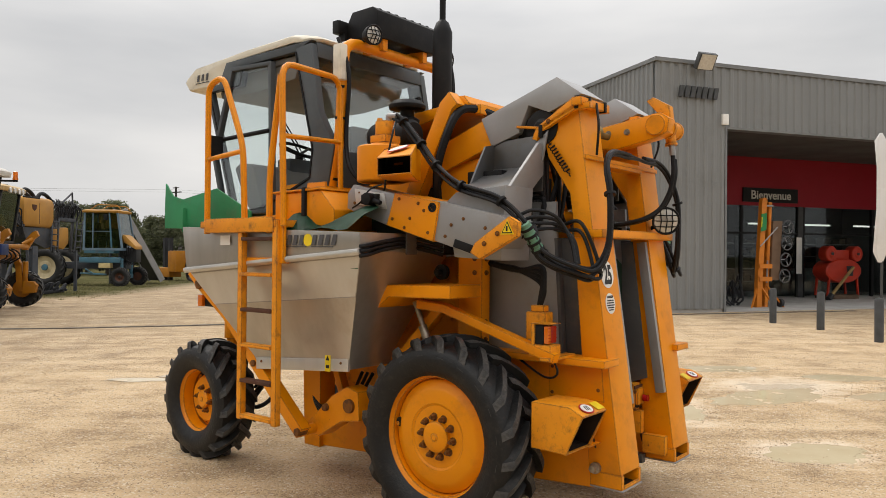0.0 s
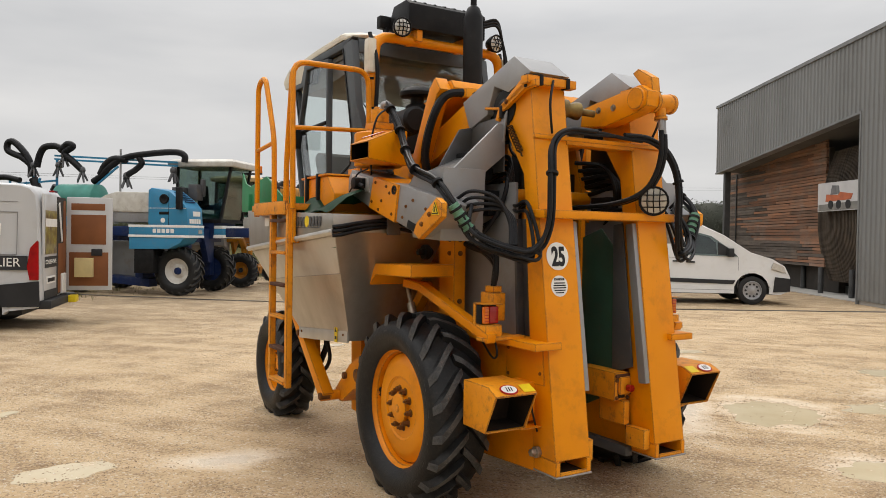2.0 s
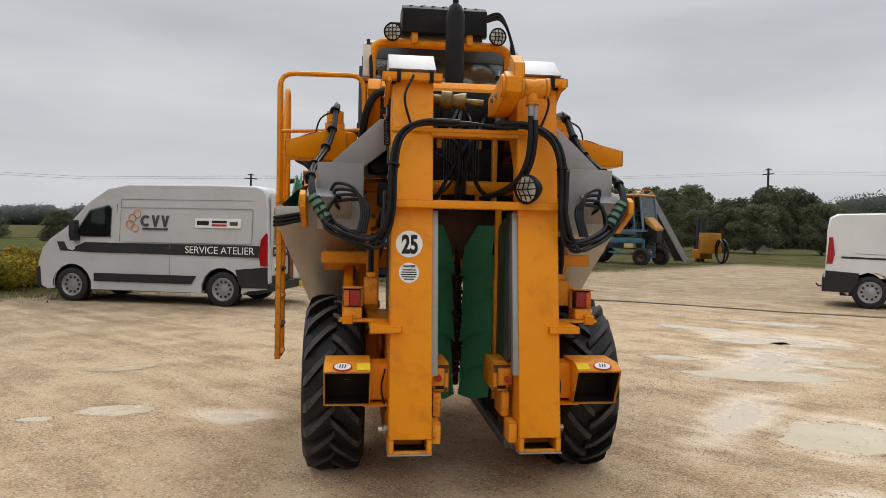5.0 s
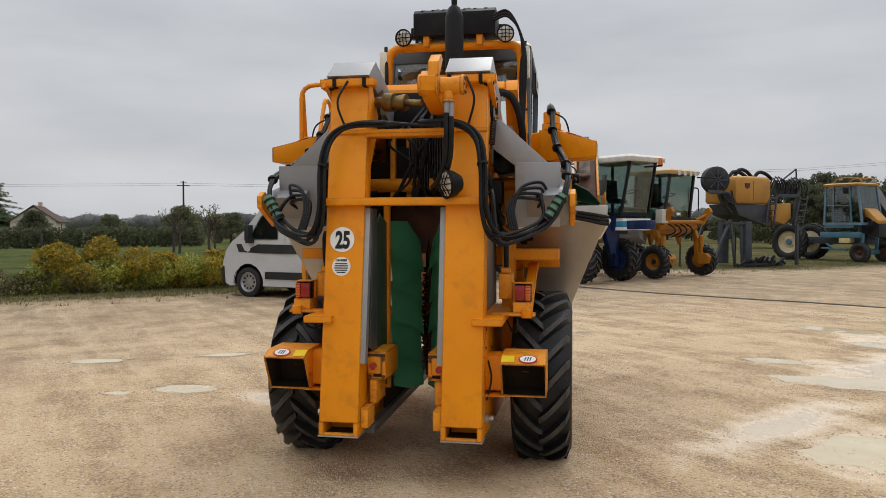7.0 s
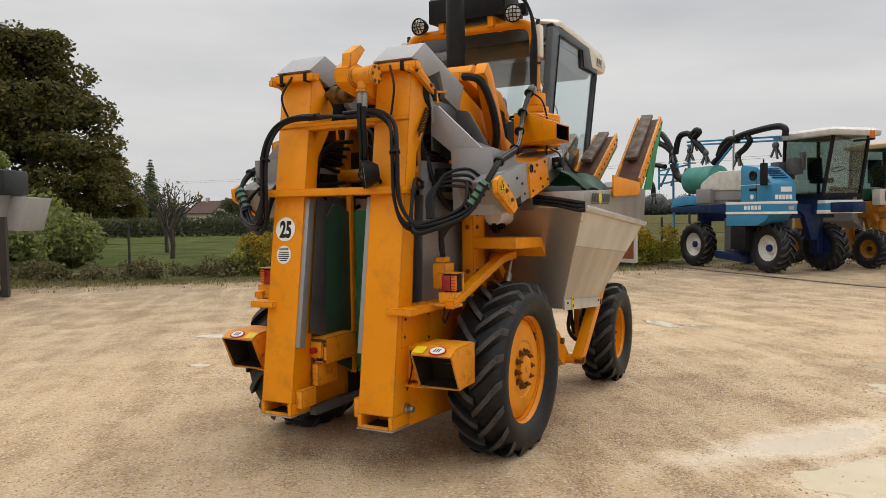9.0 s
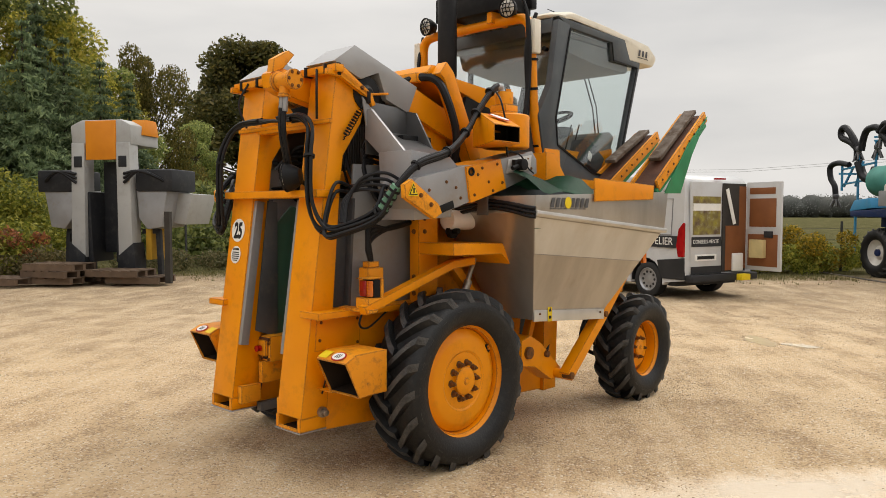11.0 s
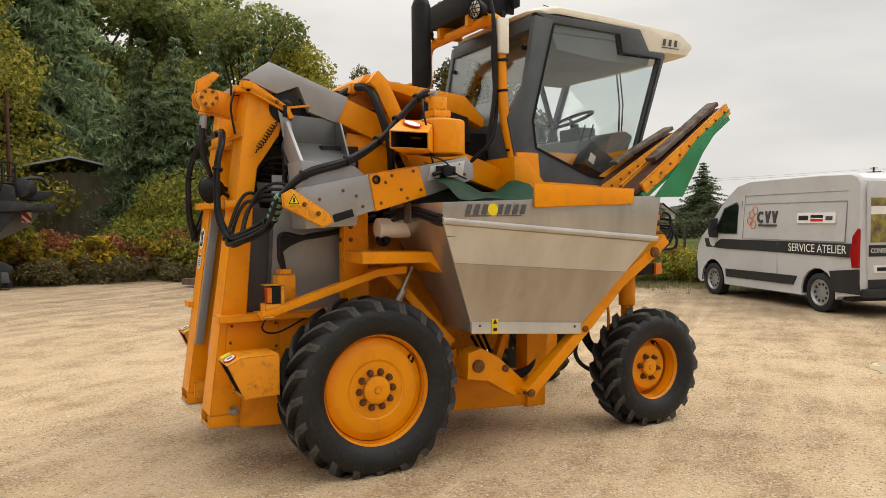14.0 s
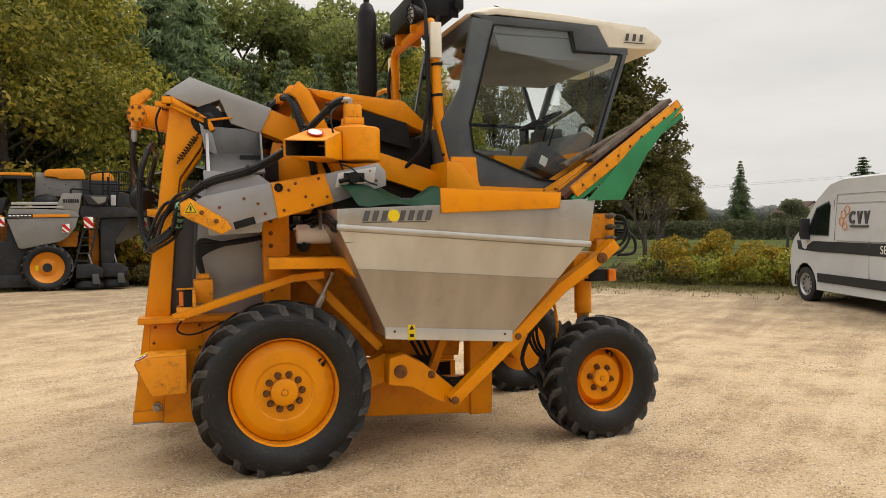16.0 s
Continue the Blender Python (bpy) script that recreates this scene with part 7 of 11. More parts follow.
    sticker("warning_sticker", box(bm_new(), -0.035, 0.035, -0.001, 0, -0.03, 0.03), YEL_INK, pose(s * 0.60, -0.8025, 0.7465, -64) @ pose(0, -0.004, 0), "torn yellow warning sticker")
sticker("maker_plate", box(bm_new(), -0.05, 0.05, -0.001, 0, -0.03, 0.03), WHITE, pose(-1.19, 1.50, 1.58, 0, 0, -90), "small white maker's plate")


# ---- vans ----
VAN_WHITE = surf("van_white_paint", (0.68, 0.68, 0.675), (0.63, 0.63, 0.625), 1.0, 0.28, coat=0.4, dirt=(0.42, 0.37, 0.30), dirt_amount=0.3, dirt_scale=0.7)
SEAM = surf("grey_panel_gap", (0.25, 0.25, 0.25), (0.18, 0.18, 0.18), 4, 0.6)
# a greyer white than VAN_WHITE
GREYER_WHITE = surf("greyer_van_white", (0.52, 0.525, 0.53), (0.47, 0.472, 0.475), 1.0, 0.3, coat=0.4, dirt=(0.36, 0.32, 0.27), dirt_amount=0.35, dirt_scale=0.7)
# dim cab depth behind glass, put into a blotchy colour
CAB_SEEN = surf("dim_cab_inside", (0.10, 0.125, 0.115), (0.03, 0.035, 0.033), 2.2, 0.7)
VAN_BLACK = surf("van_black_trim", (0.02, 0.021, 0.023), (0.03, 0.03, 0.032), 3, 0.55, bump=0.08)
ROAD_TYRE = surf("road_tyre", (0.018, 0.018, 0.019), (0.03, 0.03, 0.03), 4, 0.75, bump=0.1)
ALLOY = surf("silver_wheel", (0.40, 0.40, 0.41), (0.28, 0.28, 0.29), 6, 0.4, 0.6)
BROWN_PANEL = surf("brown_door_board", (0.23, 0.085, 0.03), (0.18, 0.065, 0.024), 3, 0.6, bump=0.05)
# unlit interiors: their dimness is put into this colour
DARK_IN = surf("dark_interior", (0.03, 0.027, 0.025), (0.05, 0.045, 0.04), 3, 0.8)
PHOTO = surf("vine_photo_film", (0.30, 0.26, 0.05), (0.10, 0.06, 0.05), 6, 0.3, dirt=(0.5, 0.5, 0.4), dirt_amount=0.5, dirt_scale=3)
YEL_CAN = surf("yellowed_canister", (0.62, 0.50, 0.24), (0.5, 0.4, 0.2), 5, 0.5)


def arc(cy, cz, r, a0, a1, n=9):
    return [(cy + r * math.cos(radians(a0 + (a1 - a0) * i / n)), cz + r * math.sin(radians(a0 + (a1 - a0) * i / n))) for i in range(n + 1)]


def van_body(L, H, top, rear_w, front_w, arch, sill, W):
    """The outline from the side, drawn across the width with the sides leaning in above the belt."""
    prof = [(0.02, sill + 0.1), (0.0, 0.55), (0.02, 1.0)] + top + [(L - 0.05, sill + 0.05), (L - 0.25, sill - 0.02)]
    prof += arc(front_w, 0.33, arch, -10, 190)[0:] + [(front_w - arch - 0.05, sill), (rear_w + arch + 0.05, sill)] + arc(rear_w, 0.33, arch, -10, 190) + [(rear_w - arch - 0.05, sill + 0.05)]
    rings = []
    for f in (-1.0, -0.975, -0.92, 0.92, 0.975, 1.0):
        ring = []
        for y, z in prof:
            lean = 1.0 - 0.11 * max(0, (z - 1.0) / (H - 1.0)) ** 1.6 - 0.14 * max(0, (y - L + 0.9) / 0.9) ** 2 - 0.03 * max(0, (0.5 - z) / 0.5)
            k = 1.0 - (0.0 if abs(f) < 0.95 else 0.012 if abs(f) < 0.99 else 0.03)
            zc, yc = H * 0.5, L * 0.5
            ring.append((f * W / 2 * lean, yc + (y - yc) * (1 - (1 - k) * 0.5), zc + (z - zc) * (k if z > 0.8 else 1)))
        rings.append(ring)
    return loft(bm_new(), rings)


def lean_x(W, H, y, z, L):
    return W / 2 * (1.0 - 0.11 * max(0, (z - 1.0) / (H - 1.0)) ** 1.6 - 0.14 * max(0, (y - L + 0.9) / 0.9) ** 2 - 0.03 * max(0, (0.5 - z) / 0.5))


def van(m, label, L, H, W, top, rear_w, front_w, paint, sill=0.26):
    v = thing("panel_van", m, label, "van", "parked vans")
    body = part("body", van_body(L, H, top, rear_w, front_w, 0.42, sill, W), paint, v, "", 0)

    def side_panel(name, s, pts, mat, proud=0.006, parent=None, label=""):
        bm = bm_new()
        loft(bm, [[(s * (lean_x(W, H, y, z, L) + d), y, z) for y, z in pts] for d in (-0.02, proud)])
        return part(name, bm, mat, parent or v, label)

    part("underbody", box(bm_new(), -W / 2 + 0.12, W / 2 - 0.12, 0.3, L - 0.3, sill - 0.02, 0.55), VAN_BLACK, v)
    for s in (1, -1):
        for y in (rear_w, front_w):
            w = part("wheel", lathe(bm_new(), [(-0.10, 0.20), (0.085, 0.20), (0.095, 0.225), (0.10, 0.21), (0.07, 0.19), (0.06, 0.10), (0.075, 0.06), (0.075, 0.001)], (0, 0, 0), (1, 0, 0), 28), ALLOY, v)
            w.matrix_basis = pose(s * (W / 2 - 0.13), y, 0.335, 0, 0, 0 if s > 0 else 180)
            part("tyre", lathe(bm_new(), [(-0.085, 0.21), (-0.11, 0.24), (-0.11, 0.30), (-0.09, 0.33), (0.09, 0.33), (0.11, 0.30), (0.11, 0.24), (0.09, 0.212)], (0, 0, 0), (1, 0, 0), 32, False), ROAD_TYRE, w)
            for k in range(10):
                a = 2 * math.pi * k / 10
                hole = bm_new()
                lathe(hole, [(0.058, 0.026), (0.071, 0.026), (0.071, 0.001)], (0, 0.145 * math.cos(a), 0.145 * math.sin(a)), (1, 0, 0), 8)
                part("vent_hole", hole, VAN_BLACK, w)
            arch = arc(y, 0.335, 0.405, -5, 185, 14)
            inner = arc(y, 0.335, 0.345, -5, 185, 14)
            bm = bm_new()
            loft(bm, [[(s * (W / 2 - 0.30), a[0], a[1]) for a in arch], [(s * (W / 2 - 0.02), a[0], a[1]) for a in arch]], False, False)
            part("wheel_arch", bm, VAN_BLACK, v)
    return v, body, side_panel


HV, WV, LV = 2.33, 1.88, 4.92
fx, fy = -0.816, -0.578
rw = Vector((-9.05, 8.464)) + Vector((fx, fy)) * (-0.93) - Vector((-fy, fx)) * (WV / 2)
ang = math.degrees(math.atan2(fy, fx)) - 90
svc, svc_body, sp = van(pose(rw.x, rw.y, -0.10, 0, 0, ang), "white service van with black side band and an open rear door", LV, HV, WV,
                        [(0.05, 1.92), (0.08, 2.16), (0.16, 2.26), (0.30, 2.31), (1.2, 2.33), (2.95, 2.325), (3.36, 2.24), (3.74, 1.98), (4.22, 1.46), (4.60, 1.22), (4.80, 1.02), (4.91, 0.75)], 0.93, 4.08, GREYER_WHITE)
for s in (-1, 1):
    sp("side_band", s, [(0.20, 0.955), (2.75, 0.98), (3.60, 0.98), (4.32, 1.0), (4.40, 1.175), (0.20, 1.175)], VAN_BLACK, 0.004)
    sp("rub_strip", s, [(1.55, 0.42), (3.58, 0.42), (3.58, 0.58), (1.45, 0.58)], VAN_BLACK, 0.015)
    sp("door_window", s, [(3.24, 1.28), (4.04, 1.28), (3.71, 1.80), (3.31, 1.91), (3.24, 1.84)], GLASS_DARK, 0.006)
    # sheet behind the glass, coloured dark for the unlit cab
    sp("window_shade", s, [(3.26, 1.30), (4.01, 1.30), (3.69, 1.78), (3.32, 1.88), (3.26, 1.82)], DARK_IN, 0.001)
    sp("rear_corner_trim", s, [(0.02, 0.38), (0.55, 0.38), (0.62, 0.55), (0.66, 0.72), (0.03, 0.78)], VAN_BLACK, 0.015)
    sp("tail_light", s, [(0.03, 0.80), (0.16, 0.80), (0.20, 1.0), (0.16, 1.30), (0.06, 1.42), (0.04, 1.4)], RED_LENS, 0.02)
    for y0, y1, z0, z1 in ((0.35, 2.95, 1.195, 1.203), (0.35, 3.05, 2.02, 2.027), (3.13, 3.14, 0.45, 1.93), (3.05, 3.055, 1.2, 2.02), (2.0, 2.006, 0.5, 1.2), (0.35, 3.05, 1.86, 1.865), (0.35, 0.355, 1.2, 1.86)):
        sp("panel_crease", s, [(y0, z0), (y1, z0), (y1, z1), (y0, z1)], SEAM, 0.001)
    sp("wing_mirror_base", s, [(3.89, 1.20), (4.03, 1.20), (4.01, 1.34), (3.91, 1.34)], VAN_BLACK, 0.12)
    part("wing_mirror", box(bm_new(), s * 0.98 - 0.09, s * 0.98 + 0.09, 3.93, 4.05, 1.25, 1.60), VAN_BLACK, svc, "", 0.03)
part("front_bumper", prism(bm_new(), [(4.44, 0.25), (4.90, 0.28), (4.94, 0.62), (4.82, 0.72), (4.50, 0.72)], -0.82, 0.82), VAN_BLACK, svc, "", 0.03)
part("windscreen", loft(bm_new(), [[(-0.80, 4.25, 1.43), (0.80, 4.25, 1.43), (0.74, 3.81, 1.91), (-0.74, 3.81, 1.91)], [(-0.80, 4.265, 1.44), (0.80, 4.265, 1.44), (0.74, 3.825, 1.92), (-0.74, 3.825, 1.92)]]), DARK_IN, svc)
# rear end: closed left leaf, opening, open right leaf
part("rear_leaf", box(bm_new(), -0.82, 0.0, -0.02, 0.03, 0.48, 2.17), GREYER_WHITE, svc, "closed rear door leaf", 0.02)
part("leaf_band", box(bm_new(), -0.81, -0.01, -0.026, -0.02, 0.98, 1.16), VAN_BLACK, svc)
part("leaf_photo", box(bm_new(), -0.78, -0.04, -0.026, -0.02, 1.20, 1.90), PHOTO, svc, "window film with vine picture")
part("leaf_label", box(bm_new(), -0.78, -0.04, -0.029, -0.026, 1.64, 1.77), WHITE, svc)
part("plate_panel", box(bm_new(), -0.72, -0.14, -0.03, -0.02, 0.72, 0.84), WHITE, svc)
part("plate_bar", box(bm_new(), -0.66, -0.20, -0.034, -0.03, 0.75, 0.81), INK, svc)
part("lower_trim", box(bm_new(), -0.82, 0.0, -0.03, -0.02, 0.48, 0.62), VAN_BLACK, svc)
part("rear_step", box(bm_new(), -0.91, 0.91, -0.14, 0.1, 0.34, 0.47), VAN_BLACK, svc, "", 0.02)
# flat dark sheet in place of the hold's shaded depth
part("cargo_hold", box(bm_new(), 0.03, 0.70, -0.012, 0.0, 0.50, 2.15), DARK_IN, svc, "dark sheet standing for the shaded cargo hold")
part("cargo_shelf", box(bm_new(), 0.12, 0.55, -0.018, -0.012, 0.52, 1.36), BROWN_PANEL, svc, "brown plywood shelf side")
part("cargo_board", prism(bm_new(), [(0.10, 2.03), (0.18, 2.06), (0.40, 1.40), (0.32, 1.38)], -0.03, -0.018, "y"), WHITE, svc)
part("canister", box(bm_new(), 0.30, 0.60, -0.05, -0.012, 0.50, 0.84), WHITE, svc, "white canister", 0.015)
part("top_light", box(bm_new(), -0.12, 0.12, 0.0, 0.08, 2.215, 2.245), RED_LENS, svc)
part("tow_hitch", box(bm_new(), 0.30, 0.55, -0.26, -0.12, 0.34, 0.46), YEL_INK, svc, "yellow tow hitch cover", 0.02)
part("cargo_side", box(bm_new(), 0.50, 0.70, -0.016, -0.012, 0.55, 2.10), BROWN_PANEL, svc)
leaf = part("open_leaf", box(bm_new(), 0, 0.76, -0.03, 0.03, 0.52, 2.18), GREYER_WHITE, svc, "rear door leaf swung open", 0.02)
leaf.matrix_basis = pose(0.73, -0.02, 0, 0, 0, -92)
for name, bx, mt in (("door_board", (0.08, 0.64, 0.03, 0.036, 1.95, 2.07), BROWN_PANEL), ("door_board", (0.08, 0.66, 0.03, 0.036, 1.34, 1.87), BROWN_PANEL), ("door_board", (0.05, 0.70, 0.03, 0.036, 0.60, 1.20), BROWN_PANEL), ("door_latch", (0.42, 0.60, 0.03, 0.06, 1.14, 1.26), VAN_BLACK), ("canister", (0.16, 0.46, 0.036, 0.14, 0.76, 1.10), YEL_CAN)):
    part(name, box(bm_new(), bx[0], bx[1], -bx[3], -bx[2], bx[4], bx[5]), mt, leaf, "", 0.004)
xs = -lean_x(WV, HV, 1.2, 1.07, LV) - 0.008
lettering("side_words", "SERVICE ATELIER", 0.195, WHITE, svc, pose(xs, 0.99, 1.07, 0, 0, -90), "white words on the black band", 0.001, 0.95)
lettering("rear_words", "CONSEILS-VENTE", 0.10, WHITE, svc, pose(-0.43, -0.028, 1.07), "", 0.001, 0.9)
LOGO_GREY = surf("logo_grey", (0.07, 0.07, 0.075))
LOGO_ORANGE = surf("logo_orange", (0.65, 0.22, 0.03))
for i in range(3):
    y0 = 2.60 - i * 0.20
    sp("logo_letter", -1, [(2.52 - r * math.cos(radians(a)), 1.61 + r * math.sin(radians(a))) for r, a in [(0.11, 50 + 26 * k) for k in range(11)] + [(0.06, 310 - 26 * k) for k in range(11)]] if i == 0 else [(y0, 1.72), (y0 - 0.05, 1.72), (y0 - 0.08, 1.58), (y0 - 0.11, 1.72), (y0 - 0.16, 1.72), (y0 - 0.10, 1.50), (y0 - 0.06, 1.50)], LOGO_GREY, 0.005)
for a, zz in ((2.80, 1.66), (2.70, 1.74), (2.84, 1.54), (2.74, 1.47)):
    bm = bm_new()
    x0 = -lean_x(WV, HV, a, zz, LV)
    tube(bm, [(x0 - 0.003, a + 0.075 * math.cos(2 * math.pi * k / 14), zz + 0.075 * math.sin(2 * math.pi * k / 14)) for k in range(15)], 0.008, 4)
    part("logo_ring", bm, LOGO_ORANGE, svc)
sp("logo_line", -1, [(2.58, 1.44), (2.06, 1.44), (2.06, 1.475), (2.58, 1.475)], LOGO_GREY, 0.005)
sp("sticker", -1, [(1.50, 1.50), (0.58, 1.50), (0.58, 1.68), (1.50, 1.68)], WHITE, 0.005)
sp("sticker_bar", -1, [(1.46, 1.55), (1.22, 1.55), (1.22, 1.63), (1.46, 1.63)], INK, 0.008)
sp("sticker_bar", -1, [(1.16, 1.53), (0.86, 1.53), (0.86, 1.57), (1.16, 1.57)], RED_INK, 0.008)
sp("sticker_bar", -1, [(1.16, 1.59), (0.86, 1.59), (0.86, 1.64), (1.16, 1.64)], INK, 0.008)
sp("sticker_bar", -1, [(0.80, 1.55), (0.64, 1.55), (0.64, 1.62), (0.80, 1.62)], LOGO_GREY, 0.008)

H2, W2, L2 = 1.95, 1.80, 4.95
fx, fy = 0.9563, 0.2924
rw = Vector((-0.60, 18.25)) - Vector((fx, fy)) * 0.84 + Vector((-fy, fx)) * (W2 / 2)
ang = math.degrees(math.atan2(fy, fx)) - 90
v2, v2_body, sp2 = van(pose(rw.x, rw.y, 0.0, 0, 0, ang), "plain white panel van with dark grey bumpers", L2, H2, W2,
                       [(0.03, 1.58), (0.07, 1.86), (0.22, 1.94), (1.0, 1.96), (2.37, 1.94), (2.83, 1.87), (3.35, 1.63), (3.97, 1.23), (4.48, 1.08), (4.79, 0.91), (4.93, 0.65)], 0.84, 4.01, VAN_WHITE)
ALONG = 1.03
flank = lambda name, s, pts, mat, proud=0.006: sp2(name, s, [(y * ALONG, z) for y, z in pts], mat, proud)
for s in (-1, 1):
    flank("rub_strip", s, [(1.50, 0.52), (3.45, 0.48), (3.50, 0.57), (1.45, 0.62)], VAN_BLACK, 0.015)
    flank("door_window", s, [(2.35, 1.15), (3.55, 1.12), (3.40, 1.28), (2.95, 1.60), (2.50, 1.72), (2.37, 1.68)], GLASS_DARK, 0.008)
    flank("window_shade", s, [(2.39, 1.19), (3.08, 1.17), (3.05, 1.45), (2.90, 1.57), (2.50, 1.68), (2.41, 1.64)], CAB_SEEN, 0.001)
    flank("pillar_trim", s, [(3.10, 1.165), (3.53, 1.145), (3.30, 1.34), (3.10, 1.46)], VAN_BLACK, 0.011)
    flank("side_recess", s, [(0.55, 1.12), (1.30, 1.10), (1.30, 1.108), (0.56, 1.128)], SEAM, 0.002)
    flank("side_recess", s, [(1.46, 1.10), (2.24, 1.075), (2.24, 1.083), (1.46, 1.108)], SEAM, 0.002)
    flank("sill_line", s, [(1.40, 0.335), (3.50, 0.335), (3.50, 0.345), (1.40, 0.345)], SEAM, 0.003)
    flank("tail_light", s, [(0.03, 0.90), (0.14, 0.90), (0.18, 1.10), (0.14, 1.45), (0.07, 1.45)], RED_LENS, 0.015)
    flank("rear_corner_trim", s, [(0.0, 0.32), (0.50, 0.32), (0.60, 0.55), (0.62, 0.72), (0.02, 0.76)], VAN_BLACK, 0.02)
    flank("front_corner_trim", s, [(4.36, 0.30), (4.76, 0.32), (4.78, 0.62), (4.40, 0.66)], VAN_BLACK, 0.02)
    flank("slide_rail", s, [(0.30, 1.02), (1.38, 1.0), (1.38, 1.035), (0.30, 1.06)], VAN_BLACK, 0.008)
    flank("head_light", s, [(4.30, 0.86), (4.66, 0.74), (4.60, 0.90), (4.36, 1.0)], LAMP_GLASS, 0.012)
    flank("door_handle", s, [(2.08, 0.985), (2.28, 0.98), (2.28, 1.015), (2.08, 1.02)], VAN_BLACK, 0.03)
    flank("door_handle", s, [(2.38, 0.97), (2.58, 0.965), (2.58, 1.0), (2.38, 1.005)], VAN_BLACK, 0.03)
    for y0, y1, z0, z1 in ((1.40, 1.407, 0.34, 1.80), (2.31, 2.317, 0.34, 1.86), (3.56, 3.567, 0.38, 1.12)):
        flank("panel_crease", s, [(y0, z0), (y1, z0), (y1, z1), (y0, z1)], SEAM, 0.001)
    part("wing_mirror", box(bm_new(), s * 0.98 - 0.08, s * 0.98 + 0.08, 3.40, 3.52, 1.12, 1.32), VAN_BLACK, v2, "", 0.02)
part("tow_bar", tube(bm_new(), [(0, 0.1, 0.40), (0, -0.12, 0.38), (0, -0.16, 0.44)], 0.02, 8), POST_GREY, v2)
part("rear_bumper", box(bm_new(), -0.90, 0.90, -0.04, 0.06, 0.32, 0.62), VAN_BLACK, v2, "", 0.02)
part("windscreen", loft(bm_new(), [[(-0.74, 3.90, 1.25), (0.74, 3.90, 1.25), (0.66, 3.33, 1.63), (-0.66, 3.33, 1.63)], [(-0.74, 3.93, 1.28), (0.74, 3.93, 1.28), (0.66, 3.36, 1.66), (-0.66, 3.36, 1.66)]]), DARK_IN, v2)


# ---- other machines in the yard ----
BLUE = surf("sky_blue_paint", (0.045, 0.24, 0.42), (0.035, 0.19, 0.34), 1.5, 0.4, dirt=(0.2, 0.22, 0.22), dirt_amount=0.3)
NAVY = surf("navy_paint", (0.006, 0.02, 0.085), (0.005, 0.015, 0.06), 2, 0.45, dirt=(0.12, 0.11, 0.1), dirt_amount=0.35)
OLD_YEL = surf("old_yellow_paint", (0.40, 0.155, 0.006), (0.29, 0.11, 0.006), 2, 0.5, dirt=(0.2, 0.12, 0.06), dirt_amount=0.4)
TANK_ORANGE = surf("orange_tank_plastic", (0.44, 0.22, 0.04), (0.35, 0.165, 0.03), 1.5, 0.5, dirt=(0.25, 0.18, 0.1), dirt_amount=0.3)
PALE_BLUE = surf("pale_cab_blue", (0.13, 0.20, 0.26), (0.10, 0.155, 0.21), 3, 0.5, dirt=(0.2, 0.17, 0.14), dirt_amount=0.4)
OLD_BLUE = surf("old_tractor_blue", (0.06, 0.16, 0.22), (0.05, 0.12, 0.16), 3, 0.55, dirt=(0.16, 0.12, 0.09), dirt_amount=0.5)
RIM_WHITE = surf("white_rim", (0.60, 0.58, 0.53), (0.5, 0.47, 0.42), 5, 0.5, dirt=(0.25, 0.2, 0.15), dirt_amount=0.5)
RIM_BEIGE = surf("beige_rim", (0.50, 0.42, 0.26), (0.4, 0.33, 0.2), 5, 0.55, dirt=(0.22, 0.15, 0.1), dirt_amount=0.5)
LIGHT_GREY = surf("light_grey_panel", (0.40, 0.40, 0.39), (0.34, 0.34, 0.33), 1.5, 0.4, 0.1, dirt=(0.25, 0.22, 0.18), dirt_amount=0.3)
BRIGHT_ORANGE = surf("orange_panel", (0.68, 0.24, 0.015), (0.6, 0.2, 0.012), 2, 0.4)
CHARCOAL = surf("charcoal_panel", (0.014, 0.015, 0.018), (0.024, 0.025, 0.028), 2, 0.5, dirt=(0.1, 0.09, 0.08), dirt_amount=0.3)
CANVAS_YEL = surf("yellow_canvas", (0.52, 0.30, 0.03), (0.42, 0.23, 0.02), 5, 0.7, bump=0.2)
PALLET = surf("pallet_wood", (0.13, 0.085, 0.055), (0.09, 0.06, 0.04), 4, 0.8, bump=0.3, vary=0.3)


def simple_wheel(parent, c, R, W, rim, side, rim_mat, lugs=18, spin=0, turn=0):
    bm = bm_new()
    w = W / 2
    lathe(bm, [(-w * 0.7, rim), (w * 0.5, rim), (w * 0.72, rim + 0.02), (w * 0.72, rim), (w * 0.45, rim - 0.04), (w * 0.2, rim * 0.55), (w * 0.35, rim * 0.4), (w * 0.4, rim * 0.15), (w * 0.4, 0.001)], (0, 0, 0), (1, 0, 0), 32)
    wh = part("wheel", bm, rim_mat, parent)
    wh.matrix_basis = pose(*c, 0, 0, turn) @ pose(0, 0, 0, 0, 0, 0 if side > 0 else 180) @ pose(0, 0, 0, spin)
    fit_tyre(wh, R, W, rim, lugs, RUBBER, 0.045, 0.055)
    hub = bm_new()
    lathe(hub, [(w * 0.38, rim * 0.28), (w * 0.62, rim * 0.26), (w * 0.66, 0.001)], (0, 0, 0), (1, 0, 0), 14)
    part("hub", hub, NAVY if rim_mat is RIM_WHITE else OLD_BLUE if rim_mat is RIM_BEIGE else CHARCOAL, wh)
    return wh


